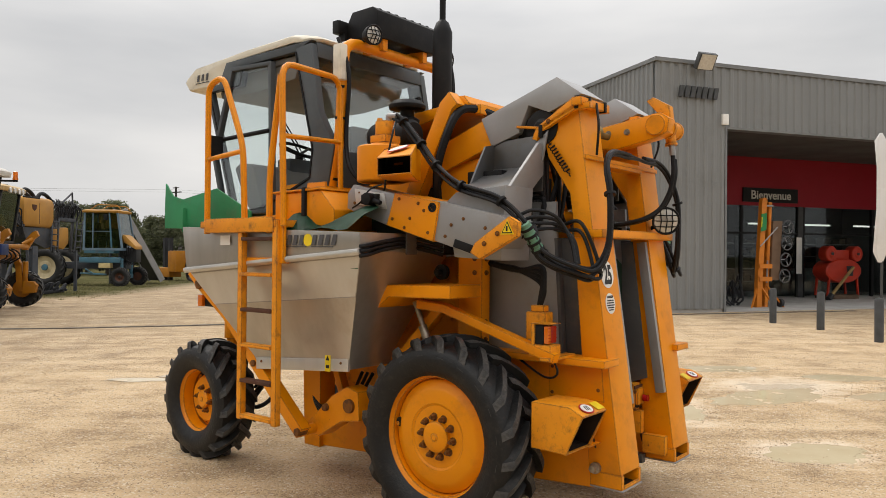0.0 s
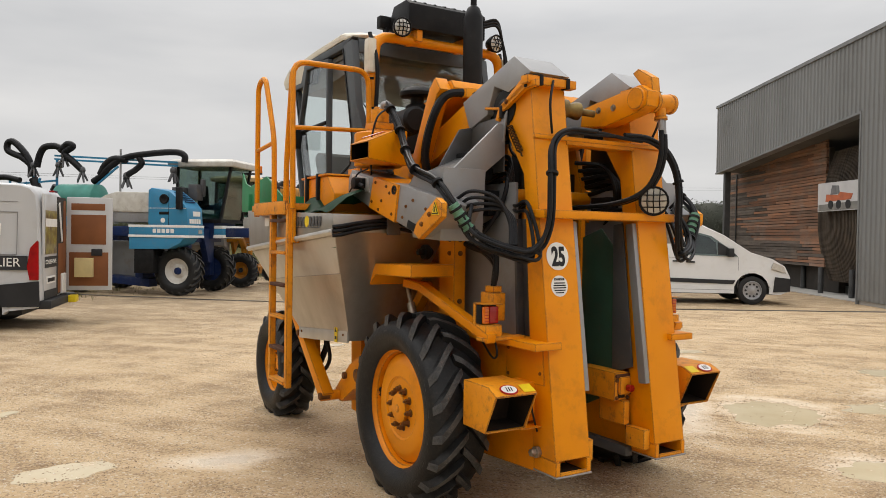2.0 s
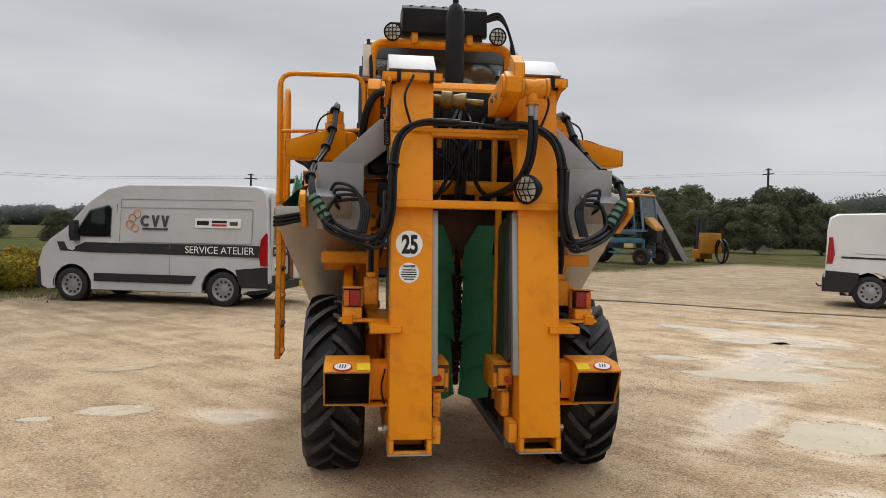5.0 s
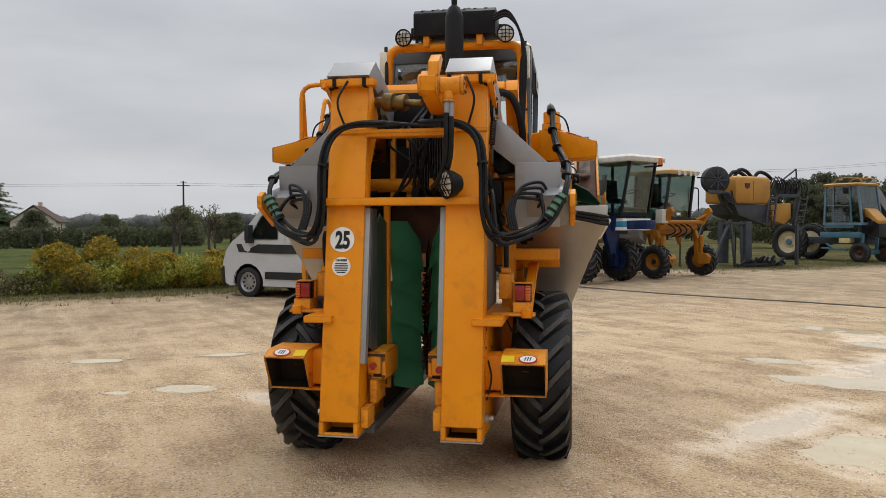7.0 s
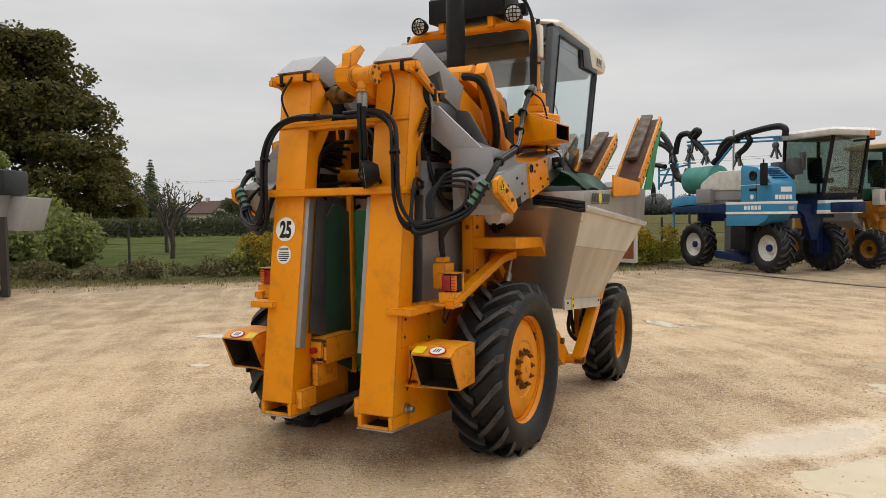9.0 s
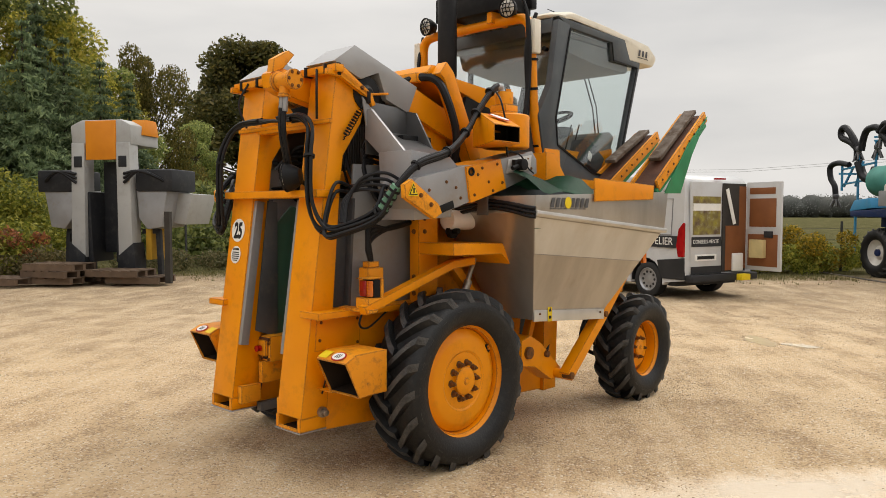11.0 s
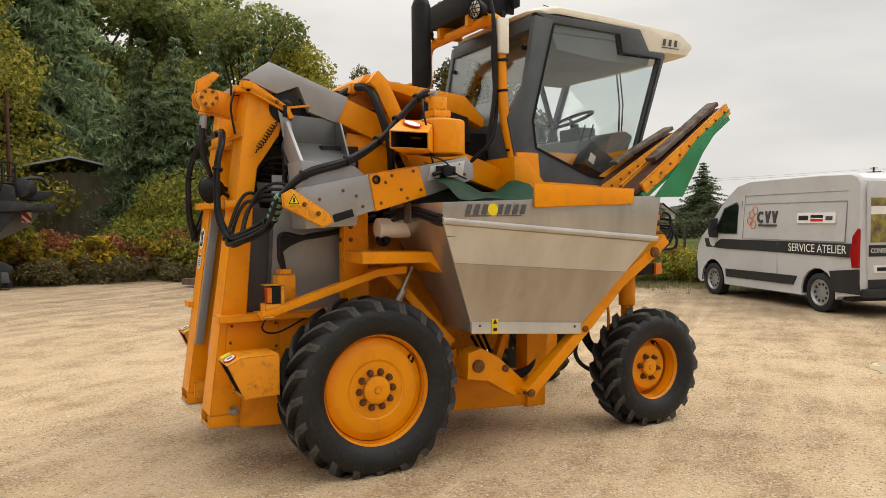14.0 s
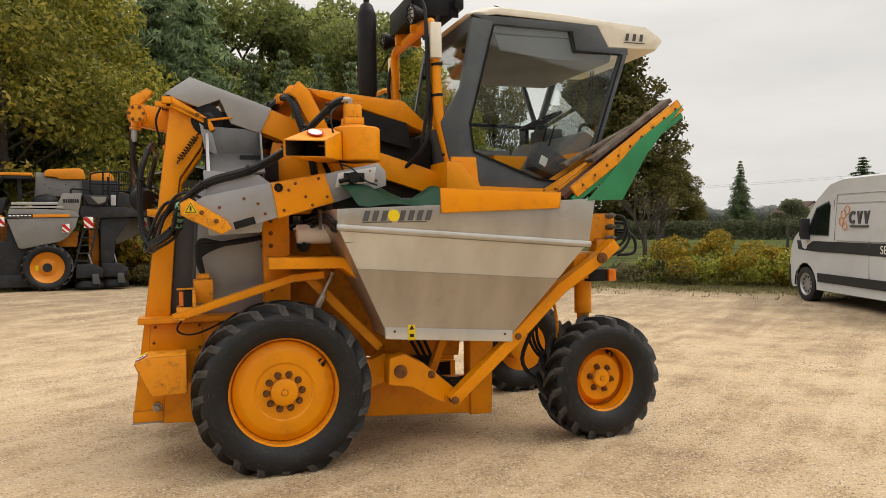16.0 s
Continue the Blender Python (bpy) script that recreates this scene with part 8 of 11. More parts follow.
def cab(parent, x0, x1, y0, y1, z0, z1, frame, roof_mat, flare=0.12, overhang=0.12, roof_h=0.14, inside=True, pane=None):
    """A glazed operator's cab: posts, panes, roof, seat."""
    c = [(x0, y0), (x1, y0), (x1, y1 - flare), (x0, y1 - flare)]
    t = [(x0 + 0.04, y0 + 0.02), (x1 - 0.04, y0 + 0.02), (x1 - 0.04, y1), (x0 + 0.04, y1)]
    for a, b in zip(c, t):
        part("cab_post", bar_path(bm_new(), [(*a, z0), (*b, z1)], 0.07, 0.07), frame, parent)
    for i in range(4):
        j = (i + 1) % 4
        k = lambda p, q, f: (p[0] + (q[0] - p[0]) * f, p[1] + (q[1] - p[1]) * f)
        bm = bm_new()
        loft(bm, [[(*k(c[i], c[j], 0.03), z0 + 0.04), (*k(c[i], c[j], 0.97), z0 + 0.04), (*k(t[i], t[j], 0.97), z1 - 0.02), (*k(t[i], t[j], 0.03), z1 - 0.02)]] * 1 + [[(q[0] + 0.006, q[1] + 0.006, q[2]) for q in [(*k(c[i], c[j], 0.03), z0 + 0.04), (*k(c[i], c[j], 0.97), z0 + 0.04), (*k(t[i], t[j], 0.97), z1 - 0.02), (*k(t[i], t[j], 0.03), z1 - 0.02)]]])
        part("window", bm, pane or GLASS_DARK, parent)
        part("cab_rail", bar_path(bm_new(), [(*c[i], z0), (*c[j], z0)], 0.08, 0.10), frame, parent)
    o = overhang
    part("cab_roof", loft(bm_new(), [[(x0 - o + d, y0 - o + d, z), (x1 + o - d, y0 - o + d, z), (x1 + o - d, y1 + o - d, z), (x0 - o + d, y1 + o - d, z)] for z, d in ((z1 - 0.02, 0.02), (z1 + roof_h * 0.6, 0.0), (z1 + roof_h, 0.12))]), roof_mat, parent, "", 0.02)
    xm, ym = (x0 + x1) / 2, (y0 + y1) / 2
    part("seat", prism(prism(bm_new(), [(ym - 0.35, z0 + 0.35), (ym + 0.1, z0 + 0.35), (ym + 0.1, z0 + 0.5), (ym - 0.35, z0 + 0.5)], xm - 0.22, xm + 0.22), [(ym - 0.42, z0 + 0.45), (ym - 0.3, z0 + 0.45), (ym - 0.35, z0 + 1.1), (ym - 0.45, z0 + 1.1)], xm - 0.22, xm + 0.22), BLACK, parent, "", 0.03)
    part("steering_wheel", tube(bm_new(), [(xm + 0.18 * math.cos(k * 0.4488), y1 - 0.45 + 0.16 * math.sin(k * 0.4488), z0 + 0.72 + 0.06 * math.sin(k * 0.4488)) for k in range(15)], 0.015, 6), BLACK, parent)
    return parent


# blue straddle machine with sprayer arms
br = thing("blue_harvester", pose(-10.76, 15.91, -0.09, 0, 0, -81.6), "sky-blue and navy straddle harvester with sprayer arms", "harvester", "parked machines")
K = lambda name, bm, mat, label="", bevel=0.015: part(name, bm, mat, br, label, bevel)
for x, y in ((0.43, -0.25), (-1.22, -0.25), (0.43, -3.05), (-1.22, -3.05)):
    simple_wheel(br, (x, y, 0.61), 0.61, 0.42, 0.33, 1 if x > 0 else -1, RIM_WHITE if x > 0 else NAVY, 18, 30 * y)
K("cross_frame", box(bm_new(), -1.4, 0.5, -3.6, -3.3, 1.4, 1.7), NAVY)
K("cross_frame", box(bm_new(), -1.4, 0.5, -0.5, -0.1, 1.5, 1.9), NAVY)
for x in (0.20, -0.98):
    for y in (-0.30, -3.60):
        K("wheel_leg", box(bm_new(), x - 0.1, x + 0.1, y - 0.15, y + 0.15, 0.5, 1.9), NAVY, "", 0.02)
K("front_arch", prism(bm_new(), [(-0.9, 1.9), (-0.75, 0.9), (-0.55, 0.9), (-0.3, 1.6), (0.15, 1.9)], -0.2, 0.0, "y"), NAVY)
K("picking_box", box(bm_new(), -0.10, 0.05, -2.9, -1.2, 0.4, 1.5), STEEL_DULL)
K("picking_box", box(bm_new(), -0.95, -0.80, -2.9, -1.2, 0.4, 1.5), STEEL_DULL)
K("cab_base", prism(bm_new(), [(-1.15, 1.60), (0.10, 1.60), (0.16, 2.15), (-1.15, 2.15)], -1.80, -0.57), NAVY)
K("cab_band", box(bm_new(), -1.84, -0.62, -0.60, 0.42, 1.72, 1.90), BLUE)
K("cab_stripe", box(bm_new(), -1.845, -0.615, -0.60, 0.425, 1.62, 1.72), WHITE)
K("cab_stripe", box(bm_new(), -1.845, -0.615, -0.60, 0.425, 1.90, 1.99), WHITE)
cab(br, -1.80, -0.58, -1.15, 0.68, 2.12, 3.74, BLACK, RIM_WHITE, 0.32, 0.20, 0.20, True, GLASS_CAB)
K("beacon_bracket", box(bm_new(), -1.30, -1.22, 0.70, 1.36, 3.55, 3.60), BLACK)
K("beacon", lathe(bm_new(), [(0, 0.07), (0.05, 0.07), (0.05, 0.06), (0.2, 0.06), (0.22, 0.03), (0.225, 0.001)], (-1.26, 1.30, 3.60), (0, 0, 1), 14), AMBER_LENS, "amber beacon", 0)
for o in br.children:
    if o.name.split(".")[0] not in ("wheel",) and not o.data.get("scaled"):
        o.data.transform(Matrix.Diagonal((0.96, 0.84, 0.885, 1)))
        o.data["scaled"] = 1

K = lambda name, bm, mat, label="", bevel=0.015: part(name, bm, mat, br, label, bevel)
K("engine_cowl", prism(bm_new(), [(-0.86, 1.74), (0.22, 1.74), (0.19, 2.16), (0.05, 2.32), (-0.30, 2.58), (-0.78, 2.66), (-0.86, 2.6)], 0.16, 0.88), BLUE, "sky-blue engine cowl", 0.035)
K("side_band", box(bm_new(), 0.15, 0.885, -1.38, 0.235, 1.44, 1.745), BLUE)
K("white_stripe", box(bm_new(), 0.145, 0.89, -1.385, 0.24, 1.685, 1.745), WHITE, "", 0.003)
K("white_stripe", box(bm_new(), 0.145, 0.89, -1.385, 0.24, 1.44, 1.50), WHITE, "", 0.003)
K("lower_panel", prism(bm_new(), [(-1.38, 1.14), (-0.30, 1.16), (0.0, 1.30), (0.12, 1.44), (-1.38, 1.44)], 0.2, 0.87), BLUE)
K("panel_joint", box(bm_new(), 0.87, 0.884, -0.30, -0.288, 1.50, 2.52), BLACK, "", 0)
K("panel_joint", box(bm_new(), 0.87, 0.884, -0.85, 0.17, 2.15, 2.162), WHITE, "", 0)
for i in range(5):
    K("model_mark", box(bm_new(), 0.884, 0.888, -0.72 + i * 0.12, -0.63 + i * 0.12, 1.55, 1.65), WHITE, "", 0)
    K("brand_mark", box(bm_new(), 0.30 + i * 0.105, 0.38 + i * 0.105, 0.205, 0.225, 1.79, 1.90), WHITE, "", 0)
K("white_plate", box(bm_new(), 0.30, 0.62, 0.195, 0.215, 1.97, 2.09), WHITE, "", 0)
K("air_filter", lathe(bm_new(), [(0, 0.12), (0.03, 0.12), (0.035, 0.095), (0.02, 0.07), (0.015, 0.001)], (0.875, -0.42, 2.38), (1, 0, 0), 22), BLACK, "", 0)
K("door_handle", box(bm_new(), 0.875, 0.89, -0.55, -0.30, 2.0, 2.07), BLACK)
K("round_badge", cyl(bm_new(), (0.88, -0.45, 1.86), (0.888, -0.45, 1.86), 0.06, 16), WHITE, "", 0)
for k in range(5):
    K("vent_slot", box(bm_new(), 0.30, 0.76, -0.22 + k * 0.07, -0.19 + k * 0.07, 2.525 - k * 0.054, 2.545 - k * 0.054), NAVY, "", 0)
K("headlamp", box(bm_new(), 0.25, 0.42, 0.20, 0.245, 1.54, 1.63), LAMP_GLASS, "", 0)
K("wing_mirror", box(bm_new(), 0.90, 1.05, -0.02, 0.10, 2.12, 2.66), BLACK, "black wing mirror", 0.03)
K("wing_mirror", box(bm_new(), -0.35, -0.22, -0.10, 0.0, 2.5, 2.95), PLATE_DARK, "", 0.04)
K("mirror_arm", tube(bm_new(), [(0.85, -0.1, 2.45), (0.95, 0.0, 2.74), (0.98, 0.04, 2.5)], 0.018, 6), BLACK, "", 0)
K("step_box", box(bm_new(), 0.35, 0.85, -1.25, -0.72, 0.55, 1.14), BLACK)
K("white_tank", prism(bm_new(), [(-2.12, 2.06), (-0.54, 2.03), (-0.54, 2.53), (-1.44, 2.54), (-1.75, 2.45), (-2.12, 2.24)], 0.15, 1.10), RIM_WHITE, "white plastic tank", 0.05)
K("tank_cradle", box(bm_new(), 0.2, 1.05, -2.1, -0.54, 1.80, 2.05), STEEL_DULL)
K("valve_cabinet", box(bm_new(), 0.95, 1.2, -2.15, -1.62, 1.74, 2.10), STEEL_DULL, "grey valve cabinet", 0.02)
K("green_tank", lathe(bm_new(), [(0, 0.2), (0.1, 0.38), (1.2, 0.38), (1.3, 0.2)], (0.35, -2.2, 2.38), (0, -1, 0), 24), surf("sea_green_tank", (0.07, 0.27, 0.22)), "sea-green tank", 0)
K("side_beam", prism(bm_new(), [(-3.3, 1.50), (-1.0, 1.46), (-1.0, 1.71), (-3.3, 1.64)], 0.75, 1.14), NAVY, "", 0.02)
K("side_beam", prism(bm_new(), [(-3.3, 1.50), (1.0, 1.46), (1.0, 1.71), (-3.3, 1.64)], -1.14, -0.75), NAVY, "", 0.02)
K("rear_guard", prism(bm_new(), [(-3.4, 1.62), (-2.5, 1.70), (-2.6, 1.95), (-3.2, 1.90)], 0.7, 1.12), BLUE, "", 0.04)
K("inner_frame", prism(bm_new(), [(-0.95, 0.45), (-0.75, 0.45), (-0.7, 1.5), (-1.0, 1.5)], 0.5, 1.0), NAVY)
K("inner_frame", prism(bm_new(), [(-1.9, 0.30), (-0.7, 0.22), (-0.7, 0.42), (-1.9, 0.5)], 0.45, 0.8), NAVY)
for r, pts in ((0.085, [(-4.27, 2.95), (-4.28, 3.25), (-4.45, 3.55), (-4.78, 3.85), (-4.97, 3.82), (-4.95, 3.62), (-4.55, 3.45), (-4.25, 3.25)]), (0.085, [(-4.1, 3.2), (-4.02, 3.5), (-3.88, 3.70), (-3.6, 3.74), (-3.38, 3.68)]), (0.085, [(-3.42, 3.60), (-3.2, 3.78), (-3.05, 3.72), (-3.28, 3.55), (-3.05, 3.35), (-2.77, 3.12)]),
               (0.08, [(-2.45, 2.82), (-2.2, 2.98), (-1.94, 3.22), (-1.49, 3.44), (-0.64, 3.54), (-0.1, 3.55), (0.10, 3.46), (0.10, 3.3)]), (0.085, [(-2.25, 3.0), (-2.1, 3.25), (-1.85, 3.40), (-1.5, 3.36)]), (0.075, [(-1.15, 3.42), (-1.08, 3.28), (-1.25, 3.12), (-1.48, 2.98), (-1.5, 2.8)]), (0.075, [(-4.6, 2.86), (-5.1, 2.94), (-5.45, 2.85), (-5.42, 2.55), (-5.22, 2.3), (-5.17, 2.0)]), (0.11, [(-4.2, 2.9), (-4.0, 2.55), (-3.7, 2.45), (-3.5, 2.7)])):
    K("air_hose", tube(bm_new(), smooth_path([(0.4, y, z) for y, z in pts], 8), r, 12), HOSE, "ribbed black air hose", 0)
for a, b in (((0.4, -3.55, 3.49), (0.3, -0.16, 3.31)), ((0.4, -3.55, 3.40), (0.3, -0.16, 3.22)), ((0.4, -2.4, 2.7), (0.4, -1.75, 3.2)), ((0.4, -4.9, 2.35), (0.4, -3.5, 2.45)), ((0.4, -4.9, 2.75), (0.4, -3.5, 2.85)), ((0.4, -4.8, 2.3), (0.4, -4.4, 2.8)), ((0.4, -4.3, 2.3), (0.4, -4.0, 2.9)), ((0.4, -4.9, 2.2), (0.4, -4.9, 2.9)), ((0.4, -4.2, 1.9), (0.4, -4.2, 3.1)), ((0.4, -3.5, 2.3), (0.4, -3.5, 3.4)), ((0.9, -3.5, 0.5), (0.9, -3.5, 1.6)), ((-0.4, -4.2, 2.6), (0.9, -4.2, 2.6))):
    K("lattice_bar", bar_path(bm_new(), [a, b], 0.045, 0.045), BLUE, "", 0)
K("mast", cyl(bm_new(), (0.4, -1.67, 2.55), (0.4, -1.67, 3.64), 0.025, 8), STEEL_DULL, "", 0)
heads = []
for y, z in ((-2.77, 3.0), (-1.5, 2.85), (-0.2, 2.98), (-3.45, 3.12), (-4.2, 3.12), (-5.17, 1.92), (-3.3, 3.38)):
    head = K("nozzle_head", ball(bm_new(), (0.4, y, z + 0.12), 0.085, 1, 1, 1.2, 2), PLATE_DARK, "dark nozzle cluster", 0)
    heads.append(head)
    for k in range(5):
        a = k * 1.257 + y
        heads.append(part("nozzle", cyl(bm_new(), (0.4, y, z + 0.12), (0.4 + 0.13 * math.cos(a), y + 0.13 * math.sin(a), z - 0.16 - 0.04 * (k % 2)), 0.035, 10, 0.022), PLATE_DARK, head))
K("cowl_bracket", box(box(bm_new(), -0.4, 0.1, -0.7, -0.4, 2.3, 2.72), -0.3, 0.0, -0.3, -0.05, 2.4, 2.80), PLATE_DARK)

# these parts lie deeper than they were drawn
deep = lambda k: Matrix.Translation((13.95, 14.41, 1.59)) @ Matrix.Diagonal((k, k, k, 1)) @ Matrix.Translation((-13.95, -14.41, -1.59))
for o in heads:
    o.data.transform(deep(1.044))
for o in br.children:
    kind = o.name.split(".")[0]
    if kind in ("white_tank", "tank_cradle", "valve_cabinet", "rear_guard", "inner_frame") or (kind == "side_beam" and o.bound_box[0][0] > 0):
        o.data.transform(deep(1.024))
    elif kind in ("air_hose", "lattice_bar", "mast", "green_tank"):
        o.data.transform(deep(1.044))

# older yellow straddle machine
OLD_CREAM = surf("faded_yellow_roof", (0.46, 0.30, 0.12), (0.50, 0.42, 0.30), 1.5, 0.5, dirt=(0.3, 0.22, 0.12), dirt_amount=0.4)
ym = thing("yellow_harvester", pose(-11.41, 19.62, -0.08, 0, 0, -80), "older yellow straddle harvester with a cream cab roof", "harvester", "parked machines")
K = lambda name, bm, mat, label="", bevel=0.015: part(name, bm, mat, ym, label, bevel)
for x, y in ((1.14, -0.04), (-1.16, 0.02), (1.14, -2.5), (-1.16, -2.5)):
    simple_wheel(ym, (x, y, 0.50), 0.50, 0.36, 0.25, 1 if x > 0 else -1, OLD_YEL, 18, 25 * y)
K("main_frame", prism(bm_new(), [(-2.8, 1.30), (-0.3, 1.30), (0.0, 1.45), (-0.05, 1.72), (-2.8, 1.72)], -1.0, 1.0), OLD_YEL, "", 0.03)
K("side_hopper", prism(bm_new(), [(0.75, 2.0), (1.3, 2.0), (1.15, 1.2), (0.8, 1.0)], -2.4, -0.6, "y"), STEEL_DULL)
for x in (0.98, -1.0):
    K("wheel_leg", bar_path(bm_new(), [(x, -0.25, 1.60), (x, -0.05, 1.15), (x, 0.0, 0.5)], 0.15, 0.15), OLD_YEL, "", 0.01)
    K("steering_post", cyl(bm_new(), (x, 0.12, 0.62), (x, 0.12, 1.25), 0.07, 12), OLD_YEL, "", 0.01)
    K("wheel_guard", prism(bm_new(), [(0.10, 0.36), (0.42, 0.40), (0.46, 0.60), (0.38, 0.70), (0.10, 0.72)], x - 0.16, x + 0.16), OLD_YEL, "", 0.01)
    K("rear_leg", box(bm_new(), x - 0.1, x + 0.1, -2.6, -2.35, 0.5, 1.4), OLD_YEL)
    K("front_arm", prism(bm_new(), [(0.02, 1.58), (0.16, 1.56), (0.34, 1.86), (0.46, 1.96), (0.40, 2.10), (0.30, 2.06), (0.12, 1.84), (0.0, 1.70)], x - 0.07, x + 0.07), OLD_YEL, "cranked yellow front arm", 0.012)
    K("arm_ram", cyl(bm_new(), (x * 0.7, 0.12, 1.72), (x * 0.95, 0.30, 1.88), 0.04, 10), OLD_YEL, "", 0)
for k in range(4):
    K("hose", tube(bm_new(), smooth_path([(0.5 - 0.3 * k, -0.1, 1.62), (0.55 - 0.3 * k, 0.14, 1.52), (0.5 - 0.3 * k, 0.18, 1.36), (0.7 - 0.4 * k, -0.1, 1.2)], 5), 0.022, 6), HOSE, "", 0)
K("front_tube", cyl(bm_new(), (-1.05, 0.16, 1.66), (1.05, 0.16, 1.66), 0.06, 14), OLD_YEL)
K("arch_plate", prism(bm_new(), [(-0.9, 1.40), (0.9, 1.40), (0.75, 0.95), (0.55, 1.25), (-0.55, 1.25), (-0.75, 0.95)], -0.55, -0.45, "y"), OLD_YEL)
K("white_box", box(bm_new(), 0.92, 1.22, 0.0, 0.24, 1.62, 2.02), RIM_WHITE, "white plastic reservoir", 0.03)
cab(ym, -0.65, 0.65, -1.15, 0.08, 1.75, 3.10, CHARCOAL, OLD_CREAM, 0.18, 0.12, 0.15, True, GLASS_CAB)
K("green_cover", prism(bm_new(), [(-1.3, 1.75), (-0.5, 1.75), (-0.4, 2.0), (-1.3, 2.15)], -1.05, -0.70), GREEN, "green canvas cover")
K("green_cover", prism(bm_new(), [(-1.5, 1.75), (-0.5, 1.75), (-0.45, 2.05), (-1.5, 2.15)], 0.68, 1.02), GREEN_DARK, "green canvas cover")
for x in (-0.50, -0.25, 0.05, 0.35):
    K("roof_lamp", lathe(bm_new(), [(0, 0.07), (0.05, 0.075), (0.05, 0.001)], (x, 0.17, 3.11), (0, 1, 0), 12), LAMP_GLASS, "", 0)
K("mirror_arm", bar_path(bm_new(), [(-0.7, 0.15, 3.02), (-1.45, 0.30, 3.02)], 0.04, 0.05), BLACK)
K("hand_rail", tube(bm_new(), round_path([(-1.0, 0.0, 2.0), (-1.0, 0.0, 2.72), (-1.0, -0.35, 2.72), (-1.0, -0.35, 2.0)], 0.1), 0.02, 8), BLACK, "", 0)
K("warning_plate", box(bm_new(), 0.12, 0.32, 0.10, 0.11, 1.86, 1.94), WHITE, "", 0)

# high tractor with its spray tank
OLD_GREY = surf("old_slate_grey_frame", (0.055, 0.062, 0.075), (0.035, 0.038, 0.045), 3, 0.6, dirt=(0.16, 0.13, 0.1), dirt_amount=0.5)
so = thing("sprayer", pose(-14.9, 30.0, -0.09), "orange-tanked vineyard sprayer standing on grey stands", "sprayer", "parked machines")
K = lambda name, bm, mat, label="", bevel=0.02: part(name, bm, mat, so, label, bevel)
K("tank", loft(bm_new(), [[(x * k, -3.60 + y * k, z) for x, y in ((-0.75, -0.97), (0.70, -0.97), (0.70, 0.97), (-0.75, 0.97))] for z, k in ((2.38, 0.94), (2.48, 1.0), (3.24, 1.0), (3.38, 0.95), (3.42, 0.82))]), TANK_ORANGE, "orange plastic spray tank", 0.06)
K("tank_seam", box(bm_new(), 0.69, 0.708, -3.62, -3.60, 2.5, 3.24), OLD_GREY)
K("tank_mark", prism(bm_new(), [(-4.10, 3.15), (-3.80, 3.15), (-3.83, 3.0), (-3.95, 2.93), (-4.07, 3.0)], 0.70, 0.712), RUST, "", 0)
K("fan_housing", prism(bm_new(), [(-4.55, 2.36), (-2.55, 2.36), (-2.60, 1.70), (-3.0, 1.62), (-4.3, 1.95)], -0.6, 0.62), OLD_GREY, "", 0.03)
K("lower_tank", prism(bm_new(), [(-2.35, 2.40), (-1.15, 2.44), (-1.12, 1.85), (-1.5, 1.60), (-2.25, 1.75)], -0.5, 0.5), TANK_ORANGE, "", 0.05)
K("mast", box(bm_new(), 0.40, 0.54, -1.98, -0.66, 2.66, 2.80), OLD_GREY)
K("mast", box(bm_new(), 0.40, 0.54, -1.98, -0.66, 3.02, 3.16), OLD_GREY)
K("mast_plate", box(bm_new(), 0.36, 0.42, -1.85, -0.75, 2.70, 3.24), OLD_GREY)
for y in (-2.0, -0.72):
    K("mast_post", bar_path(bm_new(), [(0.45, y - 0.2, 1.5), (0.45, y, 2.7), (0.45, y + 0.03, 3.30)], 0.08, 0.12), OLD_GREY)
for base, top, zb in ((-2.80, -2.45, 1.55), (-1.10, -0.60, 1.54)):
    for dy in (-0.20, 0.24):
        K("step_rail", bar_path(bm_new(), [(0.80, base + dy, zb), (0.66, top + dy, 2.70)], 0.05, 0.08), OLD_GREY)
    for k in range(5):
        f = 0.10 + 0.20 * k
        y, z, x = base + (top - base) * f, zb + 1.15 * f, 0.80 - 0.14 * f
        K("step", box(bm_new(), x - 0.08, x + 0.06, y - 0.20, y + 0.24, z, z + 0.045), OLD_GREY)
for k in range(12):
    y = -2.55 + 0.16 * k
    K("hose", tube(bm_new(), smooth_path([(0.5, y, 3.0), (0.6, y + 0.12, 3.30 + 0.06 * math.sin(k * 2.1)), (0.45, y + 0.38, 3.40 + 0.07 * math.sin(k)), (0.55, y + 0.55, 3.10), (0.5, y + 0.42 + 0.14 * math.sin(k * 3), 2.7)], 5), 0.024, 6), HOSE, "", 0)
for y, h in ((-4.25, 3.58), (-3.95, 3.66), (-2.85, 3.60)):
    K("air_hose", tube(bm_new(), smooth_path([(0.3, y - 0.3, 3.30), (0.3, y, h), (0.3, y + 0.4, h - 0.02), (0.35, y + 0.75, 3.36)], 6), 0.07, 10), HOSE, "", 0)
K("aerial", tube(bm_new(), [(0.45, -1.7, 3.30), (0.45, -0.80, 3.80), (0.45, -0.76, 3.35)], 0.035, 6), OLD_GREY, "", 0)
drum = K("fan_drum", lathe(bm_new(), [(-0.22, 0.20), (-0.20, 0.40), (-0.14, 0.50), (0.14, 0.50), (0.20, 0.40), (0.22, 0.20), (0.16, 0.12), (0.16, 0.001)], (0.35, -5.28, 3.24), (0.92, -0.38, 0), 28), CHARCOAL, "dark round fan drum", 0)
